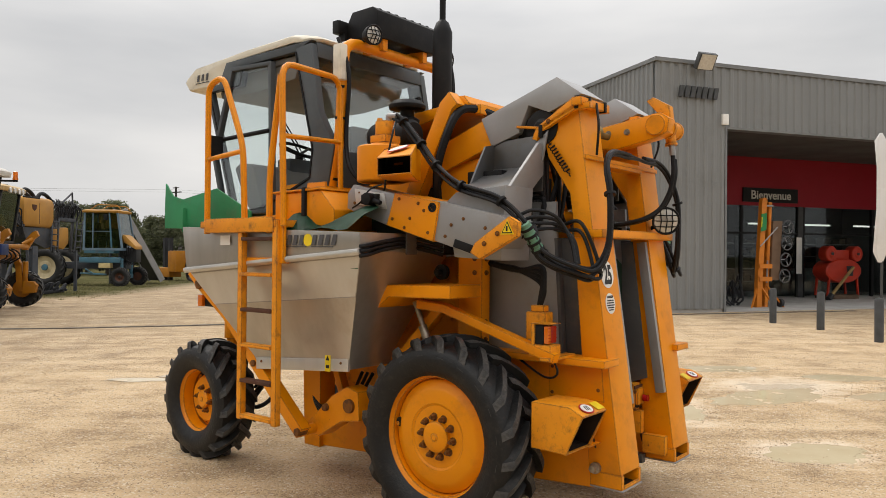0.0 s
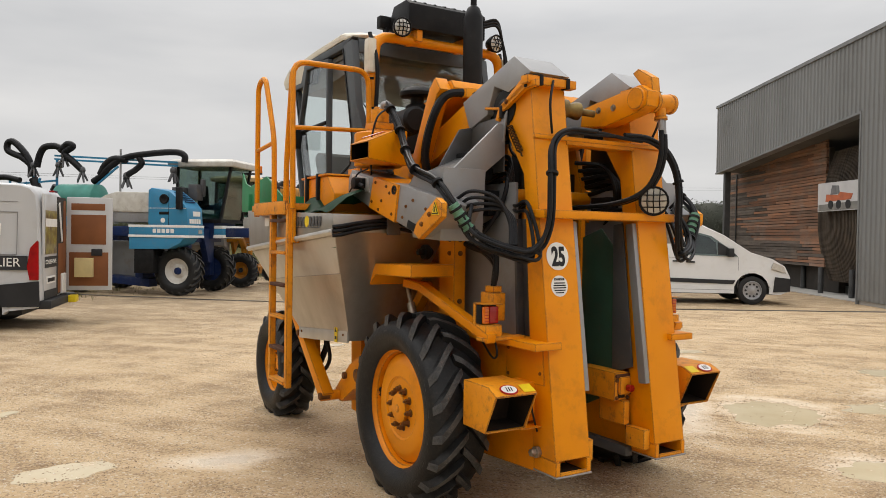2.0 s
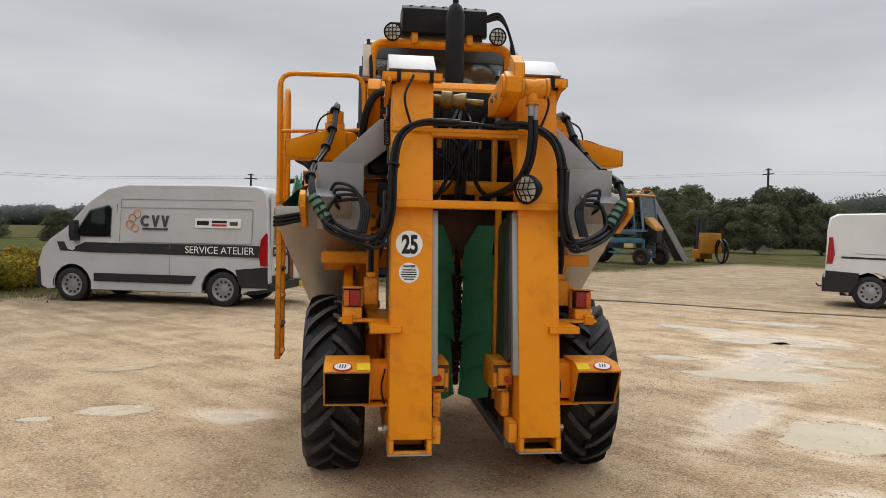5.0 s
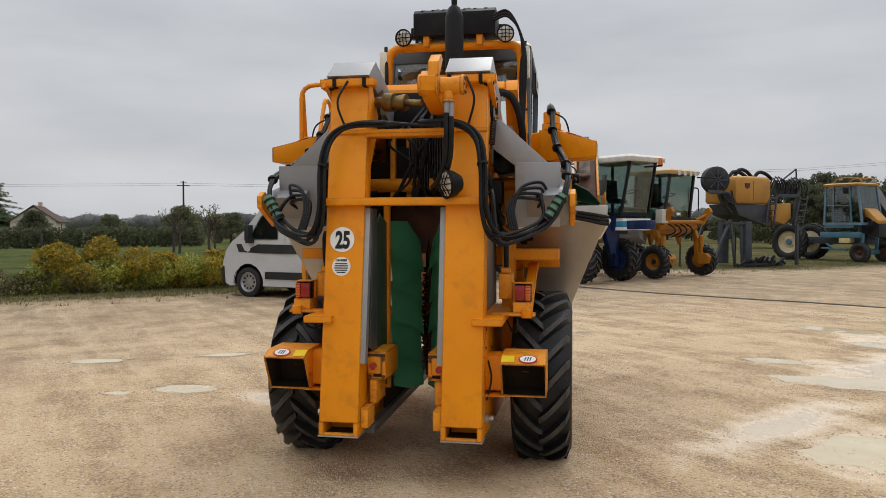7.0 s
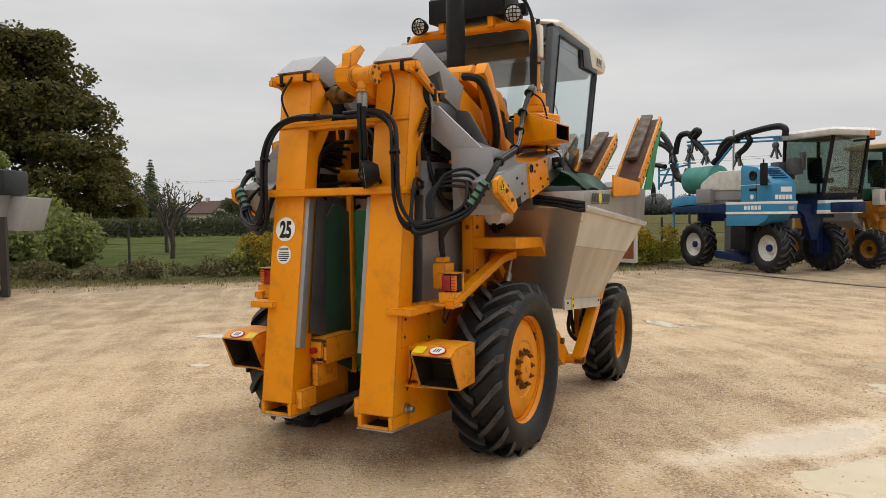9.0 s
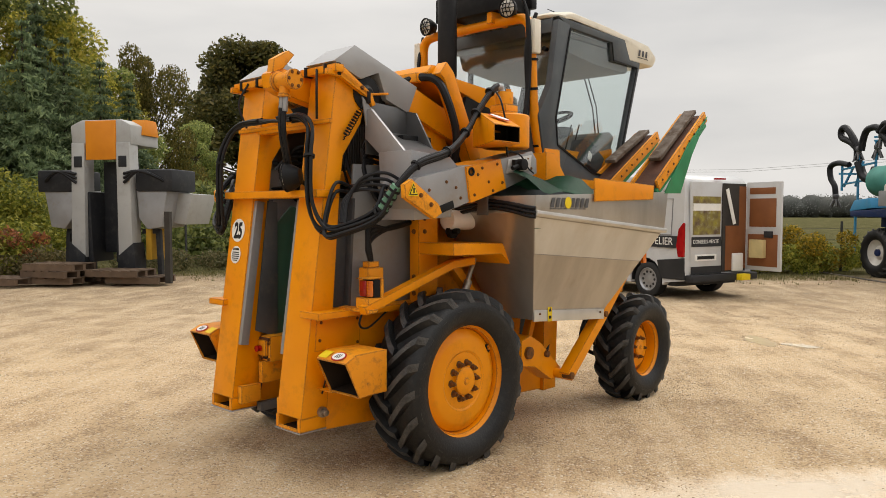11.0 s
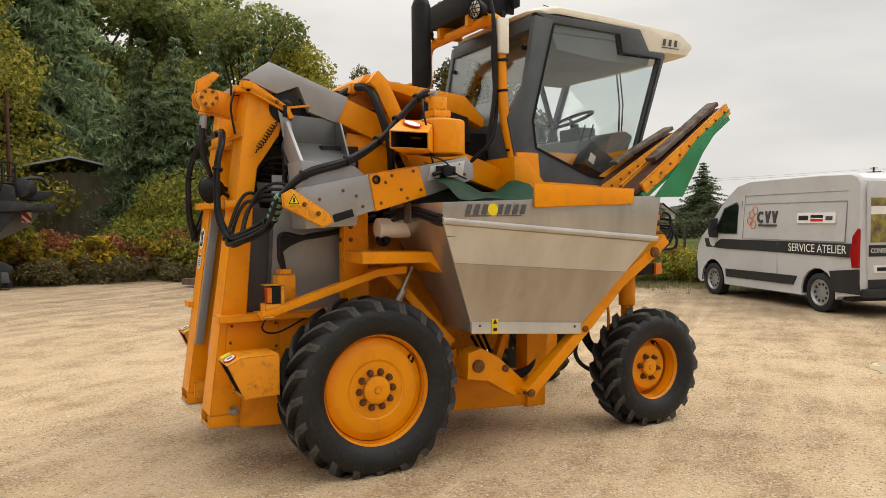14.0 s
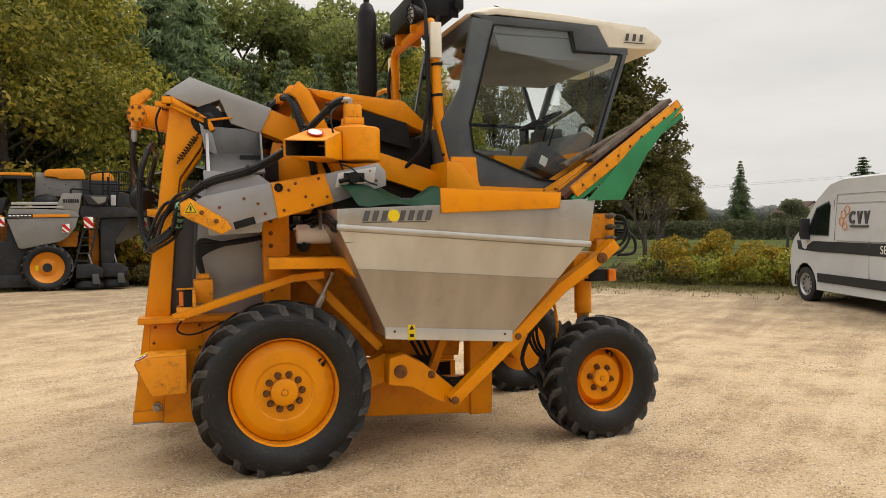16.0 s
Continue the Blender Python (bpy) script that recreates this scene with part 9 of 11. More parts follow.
for k in range(8):
    a = k * 0.785
    part("fan_vane", bar_path(bm_new(), [Vector((0.55, -5.36, 3.24)), Vector((0.55, -5.36, 3.24)) + Vector((0.38 * math.cos(a) * 0.38, 0.92 * math.cos(a) * 0.38, math.sin(a) * 0.38))], 0.03, 0.05), OLD_GREY, drum)
K("fan_arm", bar_path(bm_new(), [(0.55, -5.75, 2.80), (0.55, -5.2, 2.78), (0.5, -4.6, 2.70)], 0.12, 0.14), OLD_GREY)
K("fan_arm", bar_path(bm_new(), [(0.45, -5.25, 2.90), (0.45, -4.95, 2.40), (0.4, -4.5, 2.1)], 0.14, 0.14), OLD_GREY)
for k in range(4):
    K("hose", tube(bm_new(), smooth_path([(0.6, -5.2 + 0.1 * k, 2.75), (0.7, -5.0 + 0.1 * k, 2.45 - 0.04 * k), (0.6, -4.75 + 0.1 * k, 2.55), (0.5, -4.55, 2.85)], 5), 0.04, 7), HOSE, "", 0)
K("stand_post", box(bm_new(), 0.42, 0.66, -3.95, -3.60, 0.10, 1.72), OLD_GREY, "", 0.01)
K("stand_post", box(bm_new(), -0.66, -0.42, -3.95, -3.60, 0.10, 1.72), OLD_GREY, "", 0.01)
for a, b in (((0.6, -4.75, 1.75), (0.6, -5.75, 0.02)), ((0.6, -4.72, 1.75), (0.6, -4.45, 0.02)), ((-0.6, -4.75, 1.75), (-0.6, -5.6, 0.02)), ((0.55, -4.1, 1.7), (0.55, -4.05, 0.5))):
    K("stand_leg", bar_path(bm_new(), [a, b], 0.08, 0.09), OLD_GREY)
K("stand_rail", box(bm_new(), 0.56, 0.64, -5.1, -3.6, 1.60, 1.68), OLD_GREY)
K("jack_leg", bar_path(bm_new(), [(0.78, -1.15, 0.0), (0.78, -1.15, 1.55)], 0.10, 0.12), OLD_GREY)
heap_r = random.Random(18)
for k in range(16):
    y, z = -4.4 + 0.15 * k, heap_r.uniform(0.15, 0.42)
    K("tool_tine", tube(bm_new(), smooth_path([(0.75, y, 0.05), (0.85 + heap_r.uniform(-0.1, 0.1), y + 0.1, z), (0.7, y + 0.25, z * 0.7), (0.8, y + 0.32, 0.06)], 4), 0.05, 6), CHARCOAL, "", 0)
K("ground_frame", box(bm_new(), 0.45, 0.85, -4.3, -2.1, 0.02, 0.14), CHARCOAL)

# old blue tractor
tr = thing("tractor", pose(-15.93, 33.87, -0.12, 0, 0, -88) @ Matrix.Diagonal((1.085, 1.085, 1.085, 1)), "old blue high-clearance tractor with an orange roof and bonnet", "tractor", "parked machines")
K = lambda name, bm, mat, label="", bevel=0.02: part(name, bm, mat, tr, label, bevel)
for x, y, R, W, r in ((0.78, -1.42, 0.78, 0.40, 0.47), (-0.75, -1.42, 0.78, 0.40, 0.47), (0.65, 1.50, 0.40, 0.24, 0.19), (-0.65, 1.75, 0.40, 0.24, 0.19)):
    simple_wheel(tr, (x, y, R), R, W, r, 1 if x > 0 else -1, RIM_BEIGE if R > 0.6 else RUST, 20, 15)
K("chassis", box(bm_new(), -0.3, 0.3, -1.4, 1.6, 0.72, 1.0), OLD_GREY)
K("side_beam", box(bm_new(), 0.55, 0.68, -0.15, 1.50, 0.98, 1.20), OLD_BLUE)
K("side_beam", box(bm_new(), -0.68, -0.55, -0.15, 1.50, 0.98, 1.20), OLD_BLUE)
K("cross_beam", box(bm_new(), -0.7, 0.7, -1.55, -1.25, 0.66, 0.92), OLD_BLUE)
K("fuel_tank", box(bm_new(), 0.35, 0.66, 0.62, 1.10, 0.76, 0.97), YEL_CAN, "yellowed fuel tank", 0.04)
K("axle", box(bm_new(), -0.6, 0.6, 1.42, 1.58, 0.32, 0.50), OLD_BLUE)
for x in (-0.5, 0.5):
    K("king_post", cyl(bm_new(), (x, 1.5, 0.4), (x, 1.5, 1.15), 0.07, 10), OLD_BLUE)
K("linkage", bar_path(bm_new(), [(0.6, -0.1, 0.55), (0.6, 0.9, 0.50)], 0.08, 0.07), OLD_BLUE)
K("linkage", bar_path(bm_new(), [(0.62, 0.1, 0.72), (0.62, 0.45, 0.50)], 0.06, 0.06), OLD_BLUE)
K("engine", box(bm_new(), -0.25, 0.25, 1.3, 2.0, 1.0, 1.6), CHARCOAL)
for k in range(5):
    K("engine_pipe", tube(bm_new(), smooth_path([(0.3, 1.4 + 0.1 * k, 1.7), (0.42, 1.5 + 0.09 * k, 1.4), (0.35, 1.6, 1.15), (0.3, 1.5 + 0.12 * k, 0.9)], 4), 0.022, 6), HOSE, "", 0)
K("bonnet", prism(bm_new(), [(1.42, 2.16), (1.60, 2.10), (2.02, 1.66), (2.02, 1.52), (1.46, 1.86)], -0.36, 0.40), TANK_ORANGE, "faded orange bonnet", 0.05)
cab(tr, -0.68, 0.68, 0.04, 1.36, 1.53, 3.04, PALE_BLUE, TANK_ORANGE, -0.22, 0.07, 0.11, True, GLASS_CAB)
for x in (-0.68, 0.68):
    K("door_bar", bar_path(bm_new(), [(x, 0.40, 1.53), (x, 0.40, 3.04)], 0.045, 0.045), PALE_BLUE)
    K("door_bar", bar_path(bm_new(), [(x, 1.16, 1.53), (x, 1.05, 3.04)], 0.06, 0.06), OLD_BLUE)
    K("waist_bar", bar_path(bm_new(), [(x, 0.05, 2.26), (x, 1.15, 2.26)], 0.03, 0.03), PALE_BLUE)
    K("cab_skirt", box(bm_new(), x - 0.02, x + 0.02, 0.05, 1.25, 1.36, 1.53), OLD_BLUE)
K("roof_rack", tube(bm_new(), round_path([(0.5, 0.2, 3.13), (0.5, 0.5, 3.36), (0.5, 1.3, 3.34), (0.5, 1.45, 3.15)], 0.1), 0.02, 6), TANK_ORANGE, "", 0)
K("roof_rack", tube(bm_new(), round_path([(-0.5, 0.2, 3.13), (-0.5, 0.5, 3.36), (-0.5, 1.3, 3.34), (-0.5, 1.45, 3.15)], 0.1), 0.02, 6), TANK_ORANGE, "", 0)
K("wing_mirror", box(bm_new(), 0.74, 0.80, 0.86, 1.02, 2.72, 2.96), BLACK)

# loader conveyor and scrap beyond it
lc = thing("loading_conveyor", pose(-14.6, 36.0, -0.1, 0, 0, -40), "grey slatted loading conveyor leaning upright", "conveyor", "parked machines")
part("bed", ribbon(bm_new(), [(0.9, 0.2), (-1.0, 3.4)], 0.18, -0.5, 0.5), CHARCOAL, lc)
for x in (-0.56, 0.5):
    part("rail", ribbon(bm_new(), [(0.95, 0.15), (-1.05, 3.5)], 0.28, x, x + 0.06), STEEL_DULL, lc)
part("hopper", box(bm_new(), -0.6, 0.6, -1.7, -0.9, 2.6, 3.3), TANK_ORANGE, lc)
part("stand", box(box(bm_new(), -0.5, -0.4, -1.2, -1.1, 0, 2.9), 0.4, 0.5, -1.2, -1.1, 0, 2.9), POST_GREY, lc)
im = thing("pump_implement", pose(-14.4, 40.0, -0.1, 0, 0, -40), "yellow and black pump implement on the grass", "implement", "parked machines")
part("frame", box(box(bm_new(), -1.0, -0.8, 0, 0.2, 0, 2.3), -0.5, -0.3, 0, 0.2, 0, 2.3), CHARCOAL, im)
part("body", box(box(bm_new(), 0.2, 1.0, -0.4, 0.5, 0.5, 1.6), -0.9, 0.2, -0.3, 0.4, 0.2, 0.7), OLD_YEL, im, "", 0.04)
part("hose_reel", tube(bm_new(), [(1.6 + 0.6 * math.cos(k * 0.4488), 0.3 * math.sin(k * 0.1), 0.65 + 0.6 * math.sin(k * 0.4488)) for k in range(30)], 0.05, 6), HOSE, im)

# picking head on pallets
ph = thing("picking_head", pose(-11.1, -3.3, -0.03, 0, 0, -96.5), "grey and orange picking head standing on pallets", "picking head")
K = lambda name, bm, mat, label="", bevel=0.012: part(name, bm, mat, ph, label, bevel)
for s in (-1, 1):
    K("column", prism(bm_new(), [(0.42 * s, 0.25), (0.78 * s, 0.25), (0.72 * s, 3.1), (0.40 * s, 3.1)], -0.1, 0.25, "y"), LIGHT_GREY, "light grey column")
    K("column_foot", prism(bm_new(), [(0.40 * s, 0.2), (0.86 * s, 0.2), (0.80 * s, 0.85), (0.42 * s, 0.55)], -0.15, 0.28, "y"), CHARCOAL)
    K("inner_shield", prism(bm_new(), [(0.28 * s, 0.4), (0.42 * s, 0.4), (0.42 * s, 2.0), (0.36 * s, 2.0)], -0.6, 0.15, "y"), CHARCOAL, "", 0.03)
    K("vent", box(bm_new(), 0.56 * s - 0.1, 0.56 * s + 0.1, 0.25, 0.262, 2.55, 2.8), CHARCOAL)
    K("side_bin", prism(bm_new(), [(0.80 * s, 2.05), (1.55 * s, 2.0), (1.40 * s, 1.2), (1.05 * s, 1.15), (0.85 * s, 1.4)], -0.9, 0.1, "y"), STEEL_DULL, "grey side bin")
    K("bin_frame", box(bm_new(), min(0.8 * s, 1.7 * s), max(0.8 * s, 1.7 * s), -0.9, 0.15, 2.0, 2.5), CHARCOAL, "", 0.05)
    K("stand", bar_path(bm_new(), [(0.8 * s, -0.2, 1.1), (1.15 * s, -0.2, 1.1), (1.2 * s, -0.2, 0.0)], 0.11, 0.11), CHARCOAL)
    for k in range(3):
        K("hose", tube(bm_new(), smooth_path([(0.6 * s, 0.27, 2.2 + 0.1 * k), (1.0 * s, 0.32, 2.45), (1.4 * s, 0.2, 2.3), (1.55 * s, 0.05, 2.15)], 5), 0.035, 6), HOSE, "", 0)
K("top_cover", prism(bm_new(), [(-0.75, 3.05), (0.75, 3.05), (0.78, 3.5), (0.5, 3.62), (-0.5, 3.62), (-0.74, 3.5)], -0.9, 0.2, "y"), LIGHT_GREY, "", 0.05)
K("orange_panel", box(bm_new(), -0.38, 0.38, 0.18, 0.225, 2.72, 3.6), BRIGHT_ORANGE, "orange front panel")
K("orange_panel", prism(bm_new(), [(-0.85, 3.3), (-0.2, 3.3), (-0.3, 3.66), (-0.75, 3.66)], -0.79, -0.45), BRIGHT_ORANGE)
K("core", box(bm_new(), -0.3, 0.3, -0.8, -0.3, 0.6, 2.7), CHARCOAL)
K("canvas", box(bm_new(), 0.88, 1.02, -0.7, -0.1, 0.45, 1.15), CANVAS_YEL, "yellow canvas flap")
K("canvas", box(bm_new(), -1.02, -0.88, -0.7, -0.1, 0.45, 1.15), CANVAS_YEL, "yellow canvas flap")
K("far_bin", prism(bm_new(), [(-1.9, 1.95), (-1.2, 2.0), (-1.25, 1.3), (-1.7, 1.25)], -1.5, -0.4, "y"), LIGHT_GREY)


def pallet(x, y, z, rot):
    p = thing("pallet", pose(x, y, z, 0, 0, rot), "weathered wooden pallet on the gravel", "pallet", "pallets under the picking head")
    for k in range(6):
        part("board", box(bm_new(), -0.6 + k * 0.21, -0.45 + k * 0.21, -0.4, 0.4, 0.122, 0.144), PALLET, p)
    for yy in (-0.36, 0.0, 0.36):
        part("bearer", box(bm_new(), -0.6, 0.6, yy - 0.04, yy + 0.04, 0.0, 0.122), PALLET, p)
    return p


p0 = pallet(-9.8, -4.9, -0.03, 80)
for x, y, z, r in ((-10.1, -3.9, -0.03, 82), (-10.05, -3.92, 0.115, 76), (-10.1, -3.88, 0.26, 84), (-10.9, -2.9, -0.03, 80), (-10.4, -2.2, -0.03, 88), (-11.0, -3.7, -0.03, 80), (-10.3, -2.6, 0.115, 85)):
    copy_thing(p0, pose(x, y, z, 0, 0, r))

# large grey and orange harvester by the wood
pl = thing("large_harvester", pose(-5.95, -9.9, -0.05, 0, 0, 151), "modern grey and orange straddle harvester", "harvester", "parked machines")
K = lambda name, bm, mat, label="", bevel=0.015: part(name, bm, mat, pl, label, bevel)
# x runs along the side that faces the yard, y away from it
for x, y in ((0.0, 0.0), (-2.9, 0.0), (1.2, 2.4), (-2.9, 2.4)):
    w = simple_wheel(pl, (x, y, 0.60), 0.60, 0.42, 0.40, -1, BRIGHT_ORANGE, 18, 12)
    w.matrix_basis = pose(x, y, 0.60, 0, 0, -90)
BIN_GREY = surf("grey_bin_panel", (0.23, 0.225, 0.215), (0.19, 0.185, 0.175), 1.5, 0.4, 0.2, dirt=(0.15, 0.13, 0.1), dirt_amount=0.35)
K("side_bin", prism(bm_new(), [(-0.85, 1.83), (0.74, 1.86), (0.66, 1.60), (0.50, 1.38), (0.30, 1.24), (-0.54, 1.08), (-0.62, 1.12)], -0.15, 0.9, "y"), BIN_GREY, "grey grape bin", 0.03)
K("bin_ledge", prism(bm_new(), [(-0.86, 1.84), (0.76, 1.86), (0.70, 2.04), (-0.78, 2.08)], -0.17, 0.9, "y"), BIN_GREY, "", 0.015)
K("ledge_rail", box(bm_new(), -0.76, 0.40, -0.18, -0.15, 2.09, 2.13), LIGHT_GREY)
K("ledge_rail", box(bm_new(), -0.74, 0.30, -0.16, 0.1, 2.17, 2.24), LIGHT_GREY)
K("bin_band", box(bm_new(), -0.86, -0.28, -0.178, -0.165, 1.86, 1.95), CHARCOAL, "", 0.002)
for i in range(6):
    K("process_mark", box(bm_new(), -0.80 + i * 0.085, -0.74 + i * 0.085, -0.182, -0.178, 1.89, 1.92), WHITE, "", 0)
K("bin_band", box(bm_new(), -0.28, 0.54, -0.178, -0.165, 1.86, 1.93), BRIGHT_ORANGE, "", 0.002)
K("bin_cover", ball(bm_new(), (0.0, 0.3, 2.22), 0.3, 1.1, 1.2, 0.8, 2), BLACK, "black rounded bin cover", 0)
K("brand_panel", prism(bm_new(), [(0.22, 2.08), (0.38, 2.45), (0.83, 2.46), (0.74, 1.95), (0.60, 2.02)], -0.175, 0.6, "y"), BIN_GREY, "", 0.02)
for i in range(7):
    K("brand_mark", box(bm_new(), 0.40 + i * 0.052, 0.44 + i * 0.052, -0.182, -0.175, 2.22, 2.31), INK, "", 0)
K("mud_guard", prism(bm_new(), [(0.84, 2.42), (1.46, 2.40), (1.42, 2.22), (1.25, 2.14), (0.95, 2.18)], -0.2, 0.25, "y"), CHARCOAL, "", 0.03)
K("guard_inset", prism(bm_new(), [(1.02, 2.38), (1.40, 2.37), (1.36, 2.24), (1.20, 2.18)], -0.206, -0.19, "y"), BIN_GREY, "", 0.01)
K("mud_guard", prism(bm_new(), [(2.2, 2.40), (2.95, 2.38), (2.9, 2.22), (2.7, 2.12), (2.3, 2.16)], 1.0, 1.5, "y"), CHARCOAL, "", 0.03)
K("rear_beam", prism(bm_new(), [(0.75, 1.95), (0.80, 2.14), (1.9, 2.10), (2.40, 2.02), (2.42, 1.90), (1.95, 1.84), (0.80, 1.82)], -0.12, 0.3, "y"), CHARCOAL, "", 0.03)
K("rear_beam", box(bm_new(), 1.2, 2.9, 0.3, 1.6, 1.84, 2.05), CHARCOAL, "", 0.03)
K("grey_inset", box(bm_new(), 1.5, 1.62, -0.15, -0.12, 2.15, 2.42), LIGHT_GREY)
K("valve_box", prism(bm_new(), [(1.62, 2.1), (2.0, 2.08), (1.95, 2.45), (1.7, 2.5)], -0.1, 0.5, "y"), CHARCOAL, "", 0.03)
K("exhaust_drum", lathe(bm_new(), [(-0.3, 0.12), (-0.26, 0.24), (0.26, 0.24), (0.3, 0.12)], (2.2, 0.3, 2.42), (0.5, 1, 0), 20), CHARCOAL, "", 0)
K("drum_arm", tube(bm_new(), round_path([(2.0, 0.2, 2.2), (2.2, 0.1, 2.65), (2.6, 0.4, 2.68), (2.8, 0.6, 2.5)], 0.1), 0.045, 8), CHARCOAL, "", 0)
for pts in ([(0.58, 2.2), (0.58, 2.58), (1.05, 2.56), (1.10, 2.44)], [(1.02, 2.45), (1.05, 2.98), (1.30, 3.02), (1.9, 3.04), (2.0, 2.98), (1.98, 2.3)], [(1.34, 3.02), (1.34, 2.15)], [(1.46, 2.9), (1.46, 2.15)], [(1.72, 3.03), (1.72, 2.3)], [(1.05, 2.72), (2.0, 2.70)], [(1.34, 2.55), (2.0, 2.52)]):
    K("hand_rail", tube(bm_new(), round_path([(x, 0.05, z) for x, z in pts], 0.06), 0.022, 8), BLACK, "", 0)
for k in range(9):
    K("guard_wire", tube(bm_new(), [(1.50 + k * 0.055, 0.06, 2.52), (1.50 + k * 0.055, 0.06, 3.02)], 0.006, 4), BLACK, "", 0)
K("head_cover", prism(bm_new(), [(-0.26, 2.40), (-0.20, 3.07), (0.05, 3.05), (0.10, 2.93), (0.90, 2.90), (0.95, 2.45)], 1.2, 2.1, "y"), BIN_GREY, "", 0.03)
for x, z in ((0.0, 2.75), (0.1, 2.65), (0.3, 2.6), (0.5, 2.75), (0.7, 2.7)):
    K("cover_bolt", cyl(bm_new(), (x, 1.19, z), (x, 1.2, z), 0.015, 8), BLACK, "", 0)
K("orange_hood", prism(bm_new(), [(-0.02, 2.95), (0.0, 3.10), (0.10, 3.15), (0.85, 3.19), (0.95, 3.10), (0.98, 2.88), (0.35, 2.88), (0.28, 2.93)], 1.1, 2.0, "y"), BRIGHT_ORANGE, "orange top hood", 0.05)
K("orange_hood", prism(bm_new(), [(1.08, 2.85), (1.10, 3.10), (1.5, 3.14), (1.68, 3.02), (1.72, 2.82)], 1.3, 2.0, "y"), BRIGHT_ORANGE, "orange top hood", 0.05)
K("head_core", box(bm_new(), 0.9, 1.8, 1.0, 2.1, 1.9, 2.86), CHARCOAL, "", 0.03)
K("wheel_column", prism(bm_new(), [(1.24, 1.82), (2.02, 1.84), (1.62, 1.30), (1.52, 0.62), (1.24, 0.62)], 0.0, 0.5, "y"), CHARCOAL, "", 0.03)
K("orange_leg", box(bm_new(), 0.98, 1.22, 0.5, 0.8, 0.5, 1.8), BRIGHT_ORANGE)
K("orange_leg", prism(bm_new(), [(0.2, 1.1), (0.7, 1.1), (0.75, 1.5), (0.3, 1.5)], 0.3, 0.6, "y"), BRIGHT_ORANGE)
for x in (0.62, 0.92):
    K("ladder_stile", bar_path(bm_new(), [(x, -0.05, 0.62), (x + 0.30, -0.05, 1.82)], 0.045, 0.08), CHARCOAL, "", 0)
for k in range(6):
    K("ladder_rung", box(bm_new(), 0.66 + 0.05 * k, 0.98 + 0.05 * k, -0.12, 0.06, 0.72 + 0.2 * k, 0.75 + 0.2 * k), CHARCOAL, "", 0)
K("under_frame", prism(bm_new(), [(-1.6, 0.45), (-0.45, 0.40), (-0.35, 1.0), (-0.55, 1.3), (-0.80, 1.85), (-1.6, 1.85)], 0.0, 0.7, "y"), CHARCOAL, "", 0.03)
K("under_tank", box(bm_new(), -1.2, -0.35, -0.05, 0.6, 0.12, 0.45), CHARCOAL, "", 0.04)
K("yellow_mark", box(bm_new(), -0.32, -0.20, -0.06, -0.05, 0.52, 0.66), YEL_INK, "", 0)
for x, y in ((0.95, 0.0), (1.55, 0.15)):
    K("catcher", prism(bm_new(), [(x - 0.32, 0.30), (x + 0.30, 0.30), (x + 0.34, 0.52), (x + 0.10, 0.66), (x - 0.30, 0.66)], y - 0.2, y + 0.4, "y"), CHARCOAL, "", 0.04)
    K("catcher_shoe", lathe(bm_new(), [(0, 0.34), (0.05, 0.36), (0.13, 0.34), (0.2, 0.26), (0.22, 0.001)], (x, y, 0.03), (0, 0, 1), 24), BLACK, "", 0)
    K("shoe_pad", prism(bm_new(), [(x + 0.05, 0.14), (x + 0.24, 0.14), (x + 0.20, 0.40), (x + 0.05, 0.40)], y - 0.37, y - 0.2, "y"), PLATE_DARK, "", 0.02)
    K("shoe_lever", cyl(bm_new(), (x + 0.1, y - 0.1, 0.5), (x - 0.02, y - 0.1, 0.95), 0.02, 8), STEEL_DULL, "", 0)
for x, z, w in ((0.96, 1.72, 0.11), (0.44, 1.58, 0.085), (-0.98, 1.76, 0.09), (2.35, 1.72, 0.11)):
    y = -0.2 if x < 2 else 0.9
    sgn = K("warning_board", box(bm_new(), x - w, x + w, y - 0.02, y, z - w * 1.25, z + w * 1.25), WHITE, "red and white striped warning board", 0)
    part("red_stripe", prism(bm_new(), [(x - w, z + w * 1.2), (x - w * 0.2, z + w * 1.2), (x + w, z - w * 0.3), (x + w, z - w * 1.2), (x - w, z + w * 0.6)], y - 0.024, y - 0.02, "y"), RED_INK, sgn)
    part("red_stripe", prism(bm_new(), [(x - w, z - w * 0.1), (x + w * 0.2, z - w * 1.2), (x - w * 0.5, z - w * 1.2), (x - w, z - w * 0.8)], y - 0.024, y - 0.02, "y"), RED_INK, sgn)
K("far_bin", prism(bm_new(), [(1.4, 1.86), (2.75, 1.86), (2.5, 1.5), (1.76, 1.12), (1.4, 1.12)], 1.3, 2.2, "y"), BIN_GREY, "", 0.02)
K("cab_side", prism(bm_new(), [(-3.2, 1.25), (-0.85, 1.25), (-0.80, 1.75), (-1.0, 1.95), (-3.2, 1.95)], 0.0, 2.0, "y"), BRIGHT_ORANGE, "", 0.03)
K("cab_window_ledge", prism(bm_new(), [(-3.2, 1.95), (-0.95, 1.95), (-0.85, 2.35), (-3.2, 2.35)], 0.1, 2.0, "y"), CHARCOAL, "", 0.04)
K("cab_window", box(bm_new(), -3.1, -0.9, 0.15, 0.16, 2.35, 2.86), GLASS_DARK, "", 0)
for x in (-3.15, -1.9, -0.62):
    K("cab_post", box(bm_new(), x, x + 0.10, 0.6, 0.72, 2.3, 2.88), CHARCOAL)
K("cab_seat", box(bm_new(), -1.7, -1.2, 0.8, 1.4, 2.2, 2.7), BLACK, "", 0.05)
